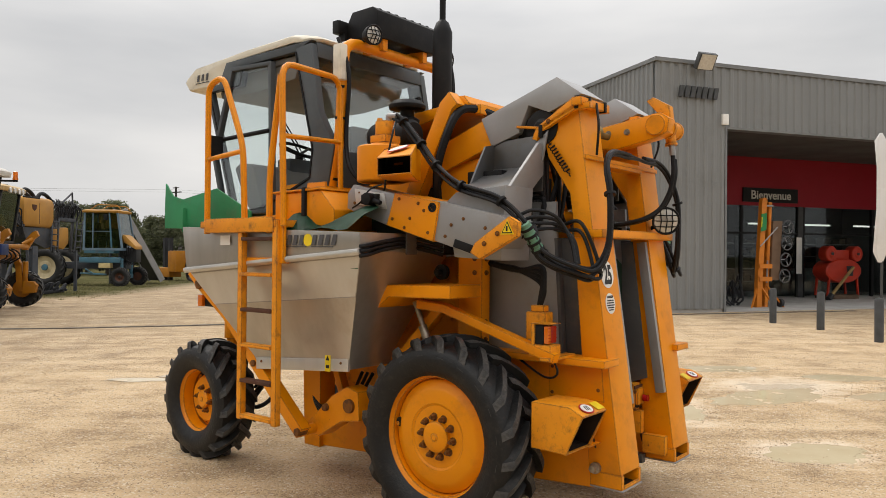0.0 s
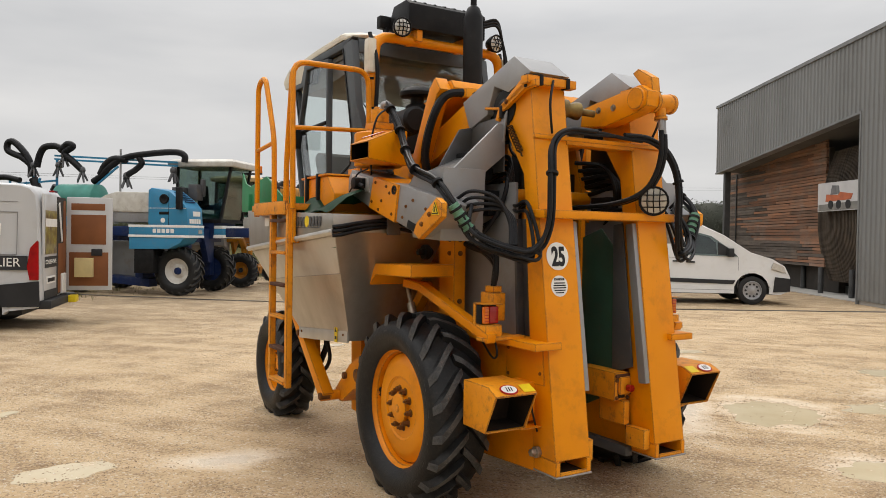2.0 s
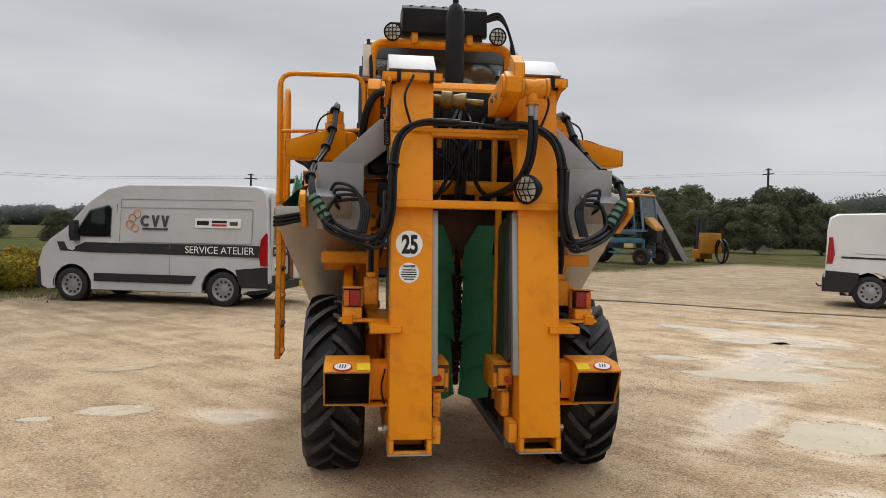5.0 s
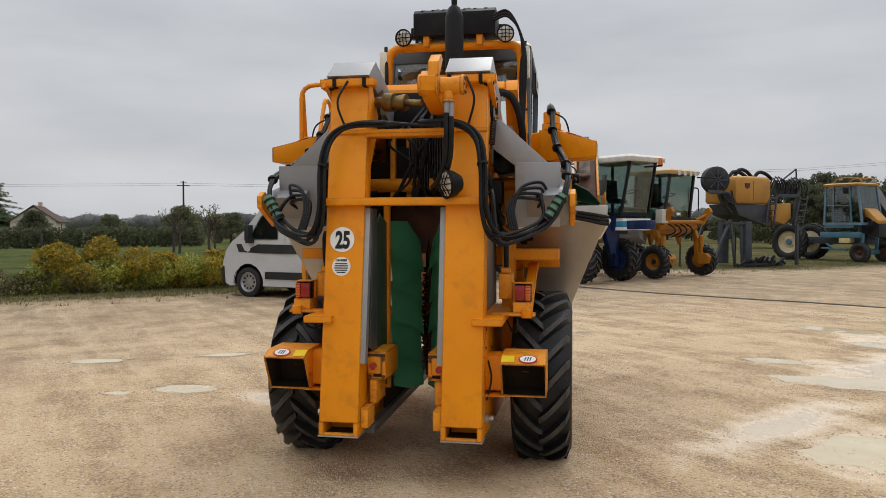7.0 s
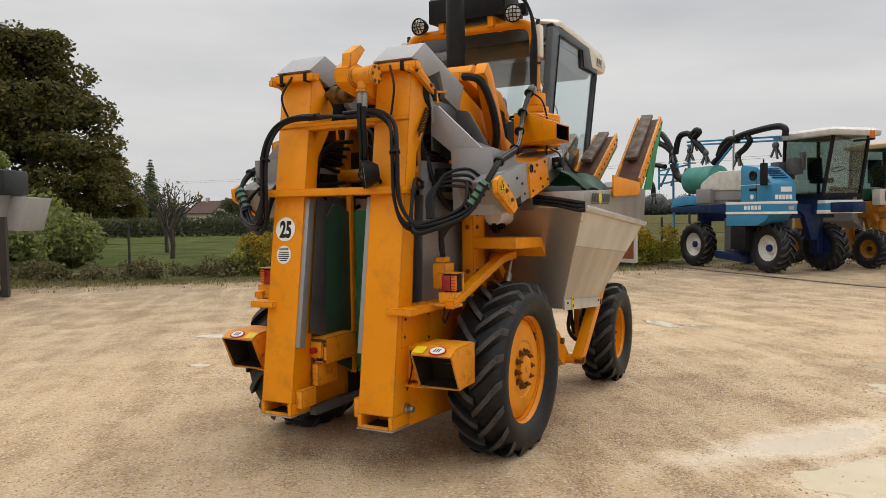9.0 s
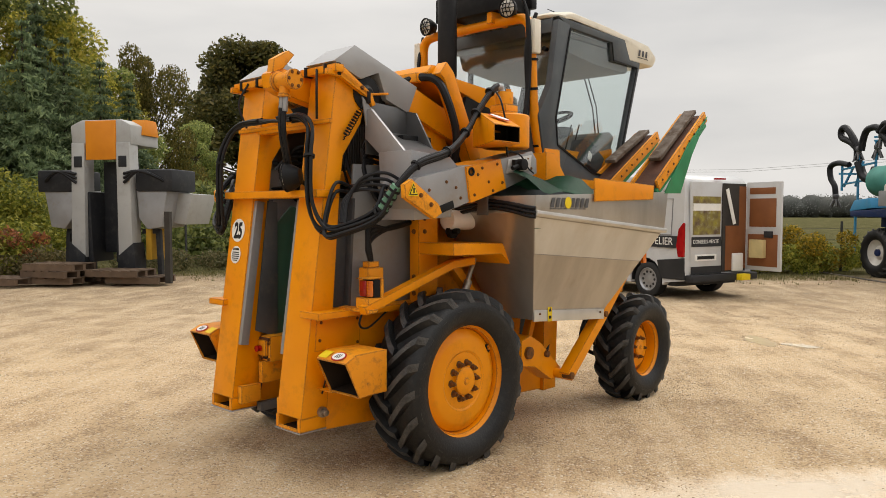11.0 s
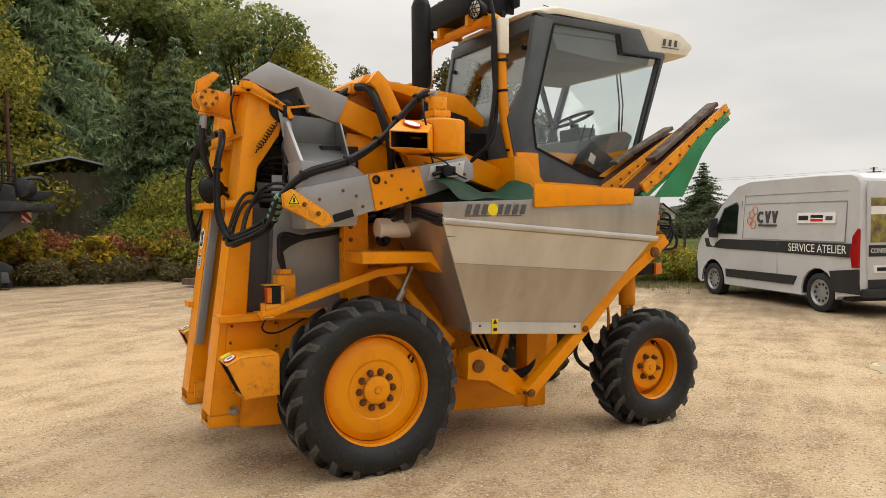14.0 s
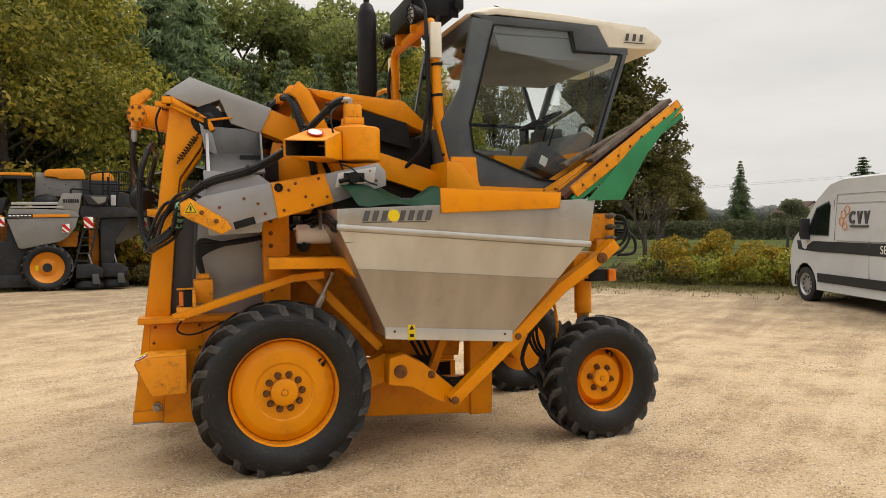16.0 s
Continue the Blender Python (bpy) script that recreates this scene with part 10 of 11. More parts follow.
K("cab_roof", box(bm_new(), -3.2, -0.30, 0.4, 2.2, 2.84, 2.92), CHARCOAL, "", 0.03)
K("cab_roof_top", box(bm_new(), -3.2, -0.27, 0.38, 2.2, 2.92, 3.0), BRIGHT_ORANGE, "", 0.03)


# goods at the hall's entrance
IMPLEMENT_ORANGE = surf("orange_implement_paint", (0.62, 0.20, 0.02), (0.52, 0.16, 0.015), 4, 0.5, dirt=(0.2, 0.1, 0.05), dirt_amount=0.4)
IMPLEMENT_RED = surf("red_implement_paint", (0.42, 0.03, 0.012), (0.36, 0.025, 0.01), 4, 0.4)
hx = lambda x, y, r=0: hall.matrix_world @ pose(x, y, 0.045, 0, 0, r)
oa = thing("folding_arm", hx(4.25, 1.1), "orange folding trimmer arm standing on end", "implement", "goods at the entrance")
part("mast", bar_path(bm_new(), [(0.0, 0, 0.05), (0.05, 0, 1.2), (0.17, 0, 3.05)], 0.17, 0.14), IMPLEMENT_ORANGE, oa)
part("mast_head", lathe(bm_new(), [(-0.06, 0.05), (-0.06, 0.10), (0.06, 0.10), (0.06, 0.05)], (0.18, 0, 3.06), (0, 1, 0), 14), IMPLEMENT_ORANGE, oa)
part("ram", tube(bm_new(), [(0.44, 0.02, 2.95), (0.36, 0.02, 1.35)], 0.05, 10), IMPLEMENT_ORANGE, oa)
part("ram_rod", tube(bm_new(), [(0.36, 0.02, 1.36), (0.33, 0.02, 0.7)], 0.028, 8), STEEL_DULL, oa)
part("inner_bar", bar_path(bm_new(), [(0.46, 0.08, 3.0), (0.40, 0.08, 1.7), (0.33, 0.08, 0.05)], 0.11, 0.12), IMPLEMENT_ORANGE, oa)
part("head_pin", cyl(bm_new(), (0.15, -0.03, 2.93), (0.50, -0.03, 2.93), 0.03, 8), STEEL_DULL, oa)
for z in (0.75, 1.12):
    part("link_plate", box(bm_new(), -0.03, 0.42, -0.11, -0.075, z, z + 0.13), IMPLEMENT_ORANGE, oa)
for x0, x1, y in ((0.0, -0.34, -0.15), (0.33, 0.80, -0.15), (0.1, 0.16, -0.5)):
    part("foot", bar_path(bm_new(), [(x1, y, 0.0), (x0, 0, 0.62)], 0.045, 0.045), IMPLEMENT_ORANGE, oa)
part("green_tag", prism(bm_new(), [(0.0, 2.18), (0.19, 2.22), (0.21, 2.72), (0.02, 2.68)], -0.12, -0.10, "y"), surf("green_tag", (0.02, 0.22, 0.07), (0.015, 0.17, 0.05), 3, 0.5), oa, "green tag with a yellow edge")
part("tag_stripe", prism(bm_new(), [(0.0, 2.3), (0.03, 2.3), (0.045, 2.6), (0.015, 2.6)], -0.125, -0.12, "y"), YEL_INK, oa)
part("brace", tube(bm_new(), [(0.0, -0.09, 1.75), (0.62, -0.09, 2.32)], 0.02, 6), STEEL_DULL, oa)
part("trimmer_beam", prism(bm_new(), [(0.42, 0.78), (0.72, 0.78), (0.84, 2.50), (0.50, 2.50)], -0.05, 0.07, "y"), surf("brown_primer", (0.17, 0.105, 0.065), (0.13, 0.08, 0.05), 4, 0.6, bump=0.05), oa, "brown trimmer beam", 0.01)
for k in range(4):
    cx, cz = 0.86 + 0.035 * k, 0.90 + k * 0.475
    wheel_ = part("blade_wheel", tube(bm_new(), [(cx + 0.19 * math.cos(a * 0.2618), -0.12, cz + 0.19 * math.sin(a * 0.2618)) for a in range(25)], 0.02, 6), PLATE_DARK, oa)
    for a in range(3):
        t0 = a * 2.094 + k
        part("spoke", bar_path(bm_new(), [(cx, -0.12, cz), (cx + 0.18 * math.cos(t0), -0.12, cz + 0.18 * math.sin(t0))], 0.03, 0.015), STEEL_DULL, wheel_)
    part("wheel_hub", cyl(bm_new(), (cx, -0.15, cz), (cx, 0.0, cz), 0.045, 12), CHARCOAL, wheel_)
part("caster", lathe(bm_new(), [(-0.05, 0.06), (-0.05, 0.12), (0.05, 0.12), (0.05, 0.06)], (0.72, -0.1, 0.13), (1, 0, 0), 16), CHARCOAL, oa)
heap = thing("cultivator", hx(3.75, 1.75, 15), "heap of folded black cultivator tines on concrete", "implement", "goods at the entrance")
heap_rnd = random.Random(61)
for k in range(16):
    a, x, y = heap_rnd.uniform(0, 6.28), heap_rnd.uniform(-0.35, 0.45), heap_rnd.uniform(-0.3, 0.3)
    part("tine", tube(bm_new(), smooth_path([(x, y, 0.04), (x + 0.2 * math.cos(a), y + 0.2 * math.sin(a), 0.25), (x + 0.1 * math.cos(a + 1), y, heap_rnd.uniform(0.4, 0.9)), (x - 0.15 * math.cos(a), y + 0.1, heap_rnd.uniform(0.3, 1.1))], 4), 0.028, 6), CHARCOAL, heap)
part("frame_bar", bar_path(bm_new(), [(-0.35, 0, 0.1), (-0.25, 0, 2.3)], 0.09, 0.09), CHARCOAL, heap)
part("frame_bar", bar_path(bm_new(), [(-0.5, 0.1, 0.35), (0.6, 0.1, 0.4)], 0.10, 0.10), CHARCOAL, heap)
rm = thing("roller_mill", hx(10.55, 4.25, 4), "red twin-drum machine on a wooden pallet", "implement", "goods at the entrance")
part("body", lathe(bm_new(), [(-0.30, 0.30), (-0.30, 0.40), (-0.27, 0.43), (0.27, 0.43), (0.30, 0.40), (0.30, 0.30)], (0, 0, 0), (0, 1, 0), 30), IMPLEMENT_RED, rm).matrix_basis = pose(0, 0, 0.98) @ Matrix.Diagonal((2.05, 1, 1, 1))
for x in (-0.64, 0.64):
    d_ = part("drum", lathe(bm_new(), [(-0.12, 0.05), (-0.12, 0.25), (-0.09, 0.275), (0.20, 0.275), (0.20, 0.05)], (x, -0.2, 1.58), (0, 1, 0), 24), IMPLEMENT_RED, rm)
    part("drum_face", lathe(bm_new(), [(-0.135, 0.001), (-0.135, 0.13), (-0.122, 0.15), (-0.115, 0.15)], (x, -0.2, 1.58), (0, 1, 0), 18), IMPLEMENT_RED, d_)
    part("drum_hub", cyl(bm_new(), (x, -0.37, 1.58), (x, -0.33, 1.58), 0.05, 12), POST_GREY, d_)
part("link", box(bm_new(), -0.36, 0.36, -0.2, 0.3, 1.34, 1.72), IMPLEMENT_RED, rm, "", 0.03)
for x in (-0.75, 0.75):
    for y in (-0.25, 0.25):
        part("leg", bar_path(bm_new(), [(x * 0.9, y, 0.8), (x, y, 0.14)], 0.06, 0.06), IMPLEMENT_RED, rm)
part("badge", prism(bm_new(), [(0.18, 0.80), (0.42, 0.80), (0.46, 1.15), (0.10, 1.15)], -0.312, -0.298, "y"), CHARCOAL, rm)
part("shaft", cyl(bm_new(), (-1.15, -0.7, 0.12), (0.25, -0.45, 1.1), 0.055, 12), surf("dusty_brass_shaft", (0.28, 0.19, 0.07), (0.2, 0.13, 0.05), 6, 0.6), rm)
part("shaft_end", cyl(bm_new(), (-1.3, -0.73, 0.02), (-1.1, -0.69, 0.16), 0.10, 12), CHARCOAL, rm)
copy_thing(p0, hall.matrix_world @ pose(10.55, 4.25, 0.046, 0, 0, 4) @ pose(0, 0, 0))
fl = thing("banner_flag", pose(8.3, 14.2, 0.0), "furled white advertising flag on a pole", "flag")
part("pole", cyl(bm_new(), (0, 0, 0), (0, 0, 1.6), 0.025, 10), POST_GREY, fl)
part("cloth", loft(bm_new(), [[(w * math.cos(a) + 0.03 * math.sin(z * 3), 0.5 * w * math.sin(a), z) for a in [k * 0.7854 for k in range(8)]] for z, w in ((1.4, 0.05), (1.6, 0.14), (2.4, 0.13), (3.2, 0.10), (3.7, 0.12), (3.85, 0.03))]), VAN_WHITE, fl)
dk = thing("front_loader", hx(0.95, 2.6, 90), "black folded loader arms leaning by the slats", "implement", "goods at the entrance")
part("arm", bar_path(bm_new(), [(-0.2, 0, 0.1), (0.1, 0, 0.9), (-0.1, 0, 1.5), (0.3, 0, 2.2)], 0.22, 0.12), CHARCOAL, dk)
part("arm", bar_path(bm_new(), [(0.5, 0, 0.1), (0.4, 0, 1.0), (0.2, 0, 1.9)], 0.2, 0.12), CHARCOAL, dk)
part("red_wheel", lathe(bm_new(), [(-0.1, 0.3), (0.1, 0.3), (0.12, 0.2), (0.12, 0.001)], (0.2, -0.3, 0.3), (0, 1, 0), 18), IMPLEMENT_RED, dk)
bk = thing("bicycle_rack", hx(-0.4, 8.2, 90), "low black hoop stand with red implement parts", "stand")
for k in range(2):
    part("hoop", tube(bm_new(), round_path([(k * 0.5, 0, 0), (k * 0.5, 0, 0.85), (k * 0.5 + 0.6, 0, 0.85), (k * 0.5 + 0.6, 0, 0)], 0.25), 0.04, 8), CHARCOAL, bk)
part("red_beam", box(bm_new(), -0.5, 1.6, 0.4, 0.6, 0.1, 0.35), IMPLEMENT_RED, bk)


# ---- plants and distance ----
def leaf_material(name, a, b, c, rough=0.6):
    m, n, l, bs = node_mat(name)
    geo, oi = n.new("ShaderNodeNewGeometry"), n.new("ShaderNodeObjectInfo")
    col = ramp_node(n, l, geo.outputs["Random Per Island"], [(0.0, a), (0.55, b), (1.0, c)])
    hs, vr = n.new("ShaderNodeHueSaturation"), n.new("ShaderNodeMapRange")
    vr.inputs["To Min"].default_value, vr.inputs["To Max"].default_value = 0.7, 1.25
    l.new(oi.outputs["Random"], vr.inputs["Value"])
    l.new(vr.outputs["Result"], hs.inputs["Value"])
    l.new(col, hs.inputs["Color"])
    l.new(hs.outputs["Color"], bs.inputs["Base Color"])
    bs.inputs["Roughness"].default_value = rough
    bs.inputs["Specular IOR Level"].default_value = 0.25
    tl, mx = n.new("ShaderNodeBsdfTranslucent"), n.new("ShaderNodeMixShader")
    mx.inputs["Fac"].default_value = 0.5
    l.new(hs.outputs["Color"], tl.inputs["Color"])
    l.new(bs.outputs["BSDF"], mx.inputs[1])
    l.new(tl.outputs["BSDF"], mx.inputs[2])
    l.new(mx.outputs["Shader"], n["Material Output"].inputs["Surface"])
    return m


LEAF_GREEN = leaf_material("broad_leaf_green", (0.106, 0.138, 0.045), (0.219, 0.256, 0.077), (0.375, 0.375, 0.112))
LEAF_AUTUMN = leaf_material("broad_leaf_autumn", (0.085, 0.085, 0.022), (0.17, 0.15, 0.035), (0.29, 0.215, 0.05))
LEAF_DUSK = leaf_material("dusky_olive_leaf", (0.06, 0.066, 0.02), (0.125, 0.118, 0.034), (0.23, 0.18, 0.05))
LEAF_OLIVE = leaf_material("broad_leaf_olive", (0.13, 0.145, 0.026), (0.29, 0.275, 0.045), (0.50, 0.41, 0.075))
NEEDLE = leaf_material("conifer_needles", (0.079, 0.114, 0.059), (0.158, 0.216, 0.108), (0.281, 0.339, 0.164))
# air haze is put into these far leaf colours
HAZED_LEAF = leaf_material("hazed_tree_leaf", (0.07, 0.082, 0.046), (0.11, 0.122, 0.064), (0.165, 0.165, 0.085))
BRAMBLE_YEL = leaf_material("yellow_bramble", (0.12, 0.12, 0.02), (0.34, 0.25, 0.028), (0.58, 0.36, 0.03))
BRAMBLE_GREEN = leaf_material("green_bramble", (0.13, 0.16, 0.026), (0.31, 0.32, 0.05), (0.52, 0.46, 0.08))
DULL_WEED = leaf_material("dull_weeds", (0.10, 0.095, 0.04), (0.19, 0.16, 0.07), (0.30, 0.23, 0.10))
BRAMBLE_RED = leaf_material("rusty_bracken", (0.12, 0.06, 0.03), (0.28, 0.10, 0.045), (0.45, 0.18, 0.06))
GRASS = leaf_material("verge_grass", (0.09, 0.088, 0.032), (0.16, 0.145, 0.055), (0.25, 0.205, 0.10))
BARK = surf("bark", (0.07, 0.055, 0.042), (0.045, 0.036, 0.028), 6, 0.9, bump=0.5, bump_scale=20)


def leaf_cloud(name, centres, radii, count, size, mat, rs, flat=0.75, droop=0.0, slim=0.55):
    """Leaves as small bent quads, thick on the outside of overlapping clumps."""
    centres, radii = np.array(centres, float), np.array(radii, float)
    if radii.ndim == 1:
        radii = np.stack([radii, radii, radii * flat], 1)
    w = (radii[:, 0] * radii[:, 1]) / (radii[:, 0] * radii[:, 1]).sum()
    idx = rs.choice(len(centres), count, p=w)
    d = rs.normal(size=(count, 3))
    d /= np.linalg.norm(d, axis=1)[:, None]
    r = rs.uniform(0.45, 1.0, count) ** 0.45 * rs.uniform(0.85, 1.12, count)
    p = centres[idx] + d * radii[idx] * r[:, None]
    a = rs.normal(size=(count, 3)) + np.array([0, 0, -droop])
    a /= np.linalg.norm(a, axis=1)[:, None]
    b = np.cross(a, d + rs.normal(size=(count, 3)) * 0.6)
    b /= np.linalg.norm(b, axis=1)[:, None] + 1e-9
    s = size * rs.uniform(0.6, 1.4, count)[:, None]
    v = np.empty((count, 4, 3))
    v[:, 0], v[:, 1], v[:, 2], v[:, 3] = p - a * s, p + b * s * slim, p + a * s, p - b * s * slim
    me = bpy.data.meshes.new(name)
    me.from_pydata(v.reshape(-1, 3).tolist(), [], np.arange(count * 4).reshape(-1, 4).tolist())
    me.materials.append(mat)
    return me


def broad_tree(seed, h, spread, mat, leaves, size, label, bare=0.0):
    rnd, rs = random.Random(seed), np.random.RandomState(seed)
    t = thing("tree", pose(0, 0, 0), label, "tree", "trees round the yard")
    bm = bm_new()
    trunk_h = h * 0.45
    rings = [[(math.cos(a) * r + 0.1 * math.sin(z), math.sin(a) * r, z) for a in [k * math.pi / 4 for k in range(8)]] for z, r in ((-0.2, h * 0.035), (h * 0.05, h * 0.026), (trunk_h, h * 0.018), (h * 0.75, h * 0.008), (h * 0.92, h * 0.003))]
    loft(bm, rings)
    cs, rr = [], []
    for i in range(34):
        z = h * rnd.uniform(0.14, 0.92)
        a = rnd.uniform(0, 6.28)
        reach = spread * (0.35 + 0.75 * math.sin(math.pi * min(1, max(0, (z / h - 0.08) / 0.92)) ** 0.8)) * rnd.uniform(0.4, 1.0)
        tip = (math.cos(a) * reach, math.sin(a) * reach, z)
        base = Vector((0.1 * math.sin(z * 0.6), 0, z * 0.6))
        tube(bm, smooth_path([base, base.lerp(Vector(tip), 0.5) + Vector((0, 0, 0.2)), Vector(tip)], 3), h * 0.0045, 5)
        cs.append(tip)
        rr.append(spread * rnd.uniform(0.18, 0.40))
    part("trunk", bm, BARK, t)
    crown = new("crown", leaf_cloud("crown", cs, rr, leaves, size, mat, rs))
    crown.parent = t
    return t


def dome_tree(seed, h, spread, mat, leaves, size, label):
    """A broad tree clothed with leaves down to the ground."""
    rnd, rs = random.Random(seed), np.random.RandomState(seed)
    t = thing("tree", pose(0, 0, 0), label, "tree", "trees round the yard")
    bm = loft(bm_new(), [[(math.cos(a) * r, math.sin(a) * r, z) for a in [k * math.pi / 4 for k in range(8)]] for z, r in ((-0.2, h * 0.03), (h * 0.4, h * 0.02), (h * 0.85, h * 0.005))])
    cs, rr = [], []
    for i in range(150):
        f = rnd.uniform(0.04, 0.93)
        reach = spread * (1 - f ** 1.7) ** 0.75 * (0.75 + 0.25 * min(1, f * 5)) * rnd.uniform(0.35, 1.0) ** 0.6
        a = rnd.uniform(0, 6.28)
        cs.append((math.cos(a) * reach, math.sin(a) * reach, h * f))
        q = spread * rnd.uniform(0.14, 0.29)
        rr.append((q, q, q * rnd.uniform(0.55, 0.95)))
        if i % 4 == 0:
            tube(bm, [(0, 0, h * f * 0.7), cs[-1]], h * 0.004, 5)
    part("trunk", bm, BARK, t)
    crown = new("crown", leaf_cloud("crown", cs, rr, leaves, size, mat, rs))
    crown.parent = t
    return t


def conifer(seed, h, spread, leaves, size, label):
    rnd, rs = random.Random(seed), np.random.RandomState(seed)
    t = thing("tree", pose(0, 0, 0), label, "tree", "trees round the yard")
    part("trunk", loft(bm_new(), [[(math.cos(k) * r, math.sin(k) * r, z) for k in [i * 0.785 for i in range(8)]] for z, r in ((-0.2, h * 0.02), (h, 0.01))]), BARK, t)
    # tiers of drooping boughs, each a row of flat sprays
    cs, rr = [], []
    z = h * 0.05
    while z < h * 0.985:
        f = 1 - z / h
        for i in range(max(3, int(10 * f) + 2)):
            a, reach = rnd.uniform(0, 6.28), spread * f ** 0.8 * rnd.uniform(0.55, 1.05)
            for u in (0.1, 0.3, 0.5, 0.7, 0.86, 1.0):
                sag = -0.34 * reach * u * u + 0.10 * reach * max(0.0, u - 0.7)
                wob = a + rnd.uniform(-0.16, 0.16)
                cs.append((math.cos(wob) * reach * u, math.sin(wob) * reach * u, z + sag))
                q = spread * (0.21 - 0.12 * u) * (0.35 + 0.85 * f)
                rr.append((q, q, q * 0.42))
        z += h * 0.042
    crown = new("crown", leaf_cloud("crown", cs, rr, leaves, size, NEEDLE, rs, droop=0.5, slim=0.26))
    crown.parent = t
    return t


def bare_tree(seed, h, mat, leaves, label):
    rnd, rs = random.Random(seed), np.random.RandomState(seed)
    t = thing("tree", pose(0, 0, 0), label, "tree", "trees round the yard")
    bm = bm_new()
    tips = []

    def grow(p, d, length, r, depth):
        q = p + d * length
        tube(bm, [p, p.lerp(q, 0.5) + Vector((rnd.uniform(-1, 1), rnd.uniform(-1, 1), 0)) * length * 0.06, q], r, 5 if depth else 7, False)
        if depth >= 4:
            tips.append(q)
            return
        for _ in range(3 if depth else 5):
            nd = (d + Vector((rnd.uniform(-1, 1), rnd.uniform(-1, 1), rnd.uniform(-0.35, 0.6))) * 0.75).normalized()
            grow(q if depth else p.lerp(q, rnd.uniform(0.5, 1)), nd, length * rnd.uniform(0.55, 0.8), r * 0.55, depth + 1)

    grow(Vector((0, 0, -0.1)), Vector((0, 0, 1)), h * 0.30, h * 0.022, 0)
    part("trunk", bm, BARK, t)
    crown = new("crown", leaf_cloud("crown", [tuple(q) for q in tips], [h * 0.06] * len(tips), leaves, 0.09, mat, rs))
    crown.parent = t
    return t


def plant(base, x, y, s, rot=None, sz=1.0, wide=1.0):
    b = base.scale
    return copy_thing(base, pose(x, y, gz(x, y), 0, 0, rot if rot is not None else plant_rnd.uniform(0, 360)) @ Matrix.Diagonal((s * wide / b.x, s * wide / b.y, s * sz / b.z, 1)))


plant_rnd = random.Random(77)
oak = dome_tree(3, 10.0, 4.0, LEAF_OLIVE, 46000, 0.084, "tall olive-green broadleaf tree at the wood's edge")
oak2 = broad_tree(8, 10.0, 3.4, LEAF_GREEN, 27000, 0.095, "tall dark green broadleaf tree in the wood")
autumn = broad_tree(5, 10.0, 3.7, LEAF_AUTUMN, 30000, 0.09, "broad tree turning brown in autumn")
maple = dome_tree(19, 10.0, 3.9, LEAF_DUSK, 50000, 0.112, "great dark olive tree clothed down to the ground")
fir = conifer(11, 11.0, 3.5, 30000, 0.155, "dark green conifer in the wood")
fir2 = conifer(14, 11.0, 3.6, 26000, 0.19, "slender dark green conifer tree")
far_tree = broad_tree(21, 10.0, 3.8, HAZED_LEAF, 7000, 0.21, "distant grey-green tree beyond the field")
far_dome = dome_tree(23, 10.0, 4.6, HAZED_LEAF, 8000, 0.21, "distant grey-green tree leafy down to the ground")
used = set()
orchard = bare_tree(6, 4.0, LEAF_DUSK, 90, "half-bare orchard tree with few leaves")


def at_bearing(base, bearing, dist, rise, wide=1.0, ref=(5.0, 7.0)):
    """Plant a tree by compass bearing and distance from the yard's middle; rise: its top's height over the eye per metre of distance."""
    x, y = ref[0] - dist * math.sin(radians(bearing)), ref[1] + dist * math.cos(radians(bearing))
    s = (rise * dist + 1.5) / (10.7 if base not in (fir, fir2) else 11.2)
    if base.name in used:
        return plant(base, x, y, s, None, 1.0, wide)
    used.add(base.name)
    base.matrix_basis = pose(x, y, gz(x, y)) @ Matrix.Diagonal((s * wide, s * wide, s, 1))
    return base


# the wood
for row in ((oak, 168, 27, 0.36), (oak, 159, 26, 0.38), (oak, 150.5, 25, 0.40), (oak, 147, 30, 0.36), (fir, 141.5, 33, 0.42), (fir, 145, 36, 0.42), (fir, 138.8, 35, 0.40), (oak2, 134.5, 48, 0.33), (oak2, 131.5, 50, 0.32), (oak2, 129, 48, 0.31), (oak2, 137.6, 46, 0.34), (oak2, 140.5, 47, 0.34), (autumn, 136.8, 45, 0.205, 0.7),
            (fir, 133.6, 27, 0.24), (fir, 131.3, 27, 0.245), (fir, 128.8, 27.5, 0.24), (fir, 126.3, 27, 0.23), (fir, 123.8, 28, 0.215), (fir, 121.5, 29, 0.19), (fir2, 119.6, 30, 0.165), (fir2, 125.2, 30, 0.25), (oak2, 127, 40, 0.295), (oak, 124.4, 42, 0.27), (oak2, 122.4, 44, 0.24), (oak, 120.6, 46, 0.195),
            (autumn, 117.2, 50, 0.22, 0.6), (oak2, 114.6, 55, 0.13), (maple, 109.6, 88, 0.24, 1.15), (maple, 105.4, 84, 0.09, 1.3),
            (fir, 148.5, 29, 0.34), (fir, 153, 30, 0.38), (oak2, 170, 32, 0.35), (oak, 180, 32, 0.32), (oak2, 152, 36, 0.36), (oak2, 163, 34, 0.38)):
    at_bearing(*row)
plant(fir2, -194.6, -5.5, 1.41, None, 1.0, 2.0)
plant(fir2, -191.5, -31.8, 1.45)
orchard.matrix_basis = pose(-24.0, -0.6, -0.08)
for x, y, s in ((-29.0, -1.6, 0.95), (-40.0, 10.0, 0.9), (-44.0, 12.5, 1.0), (-47.0, 13.5, 0.8)):
    plant(orchard, x, y, s)
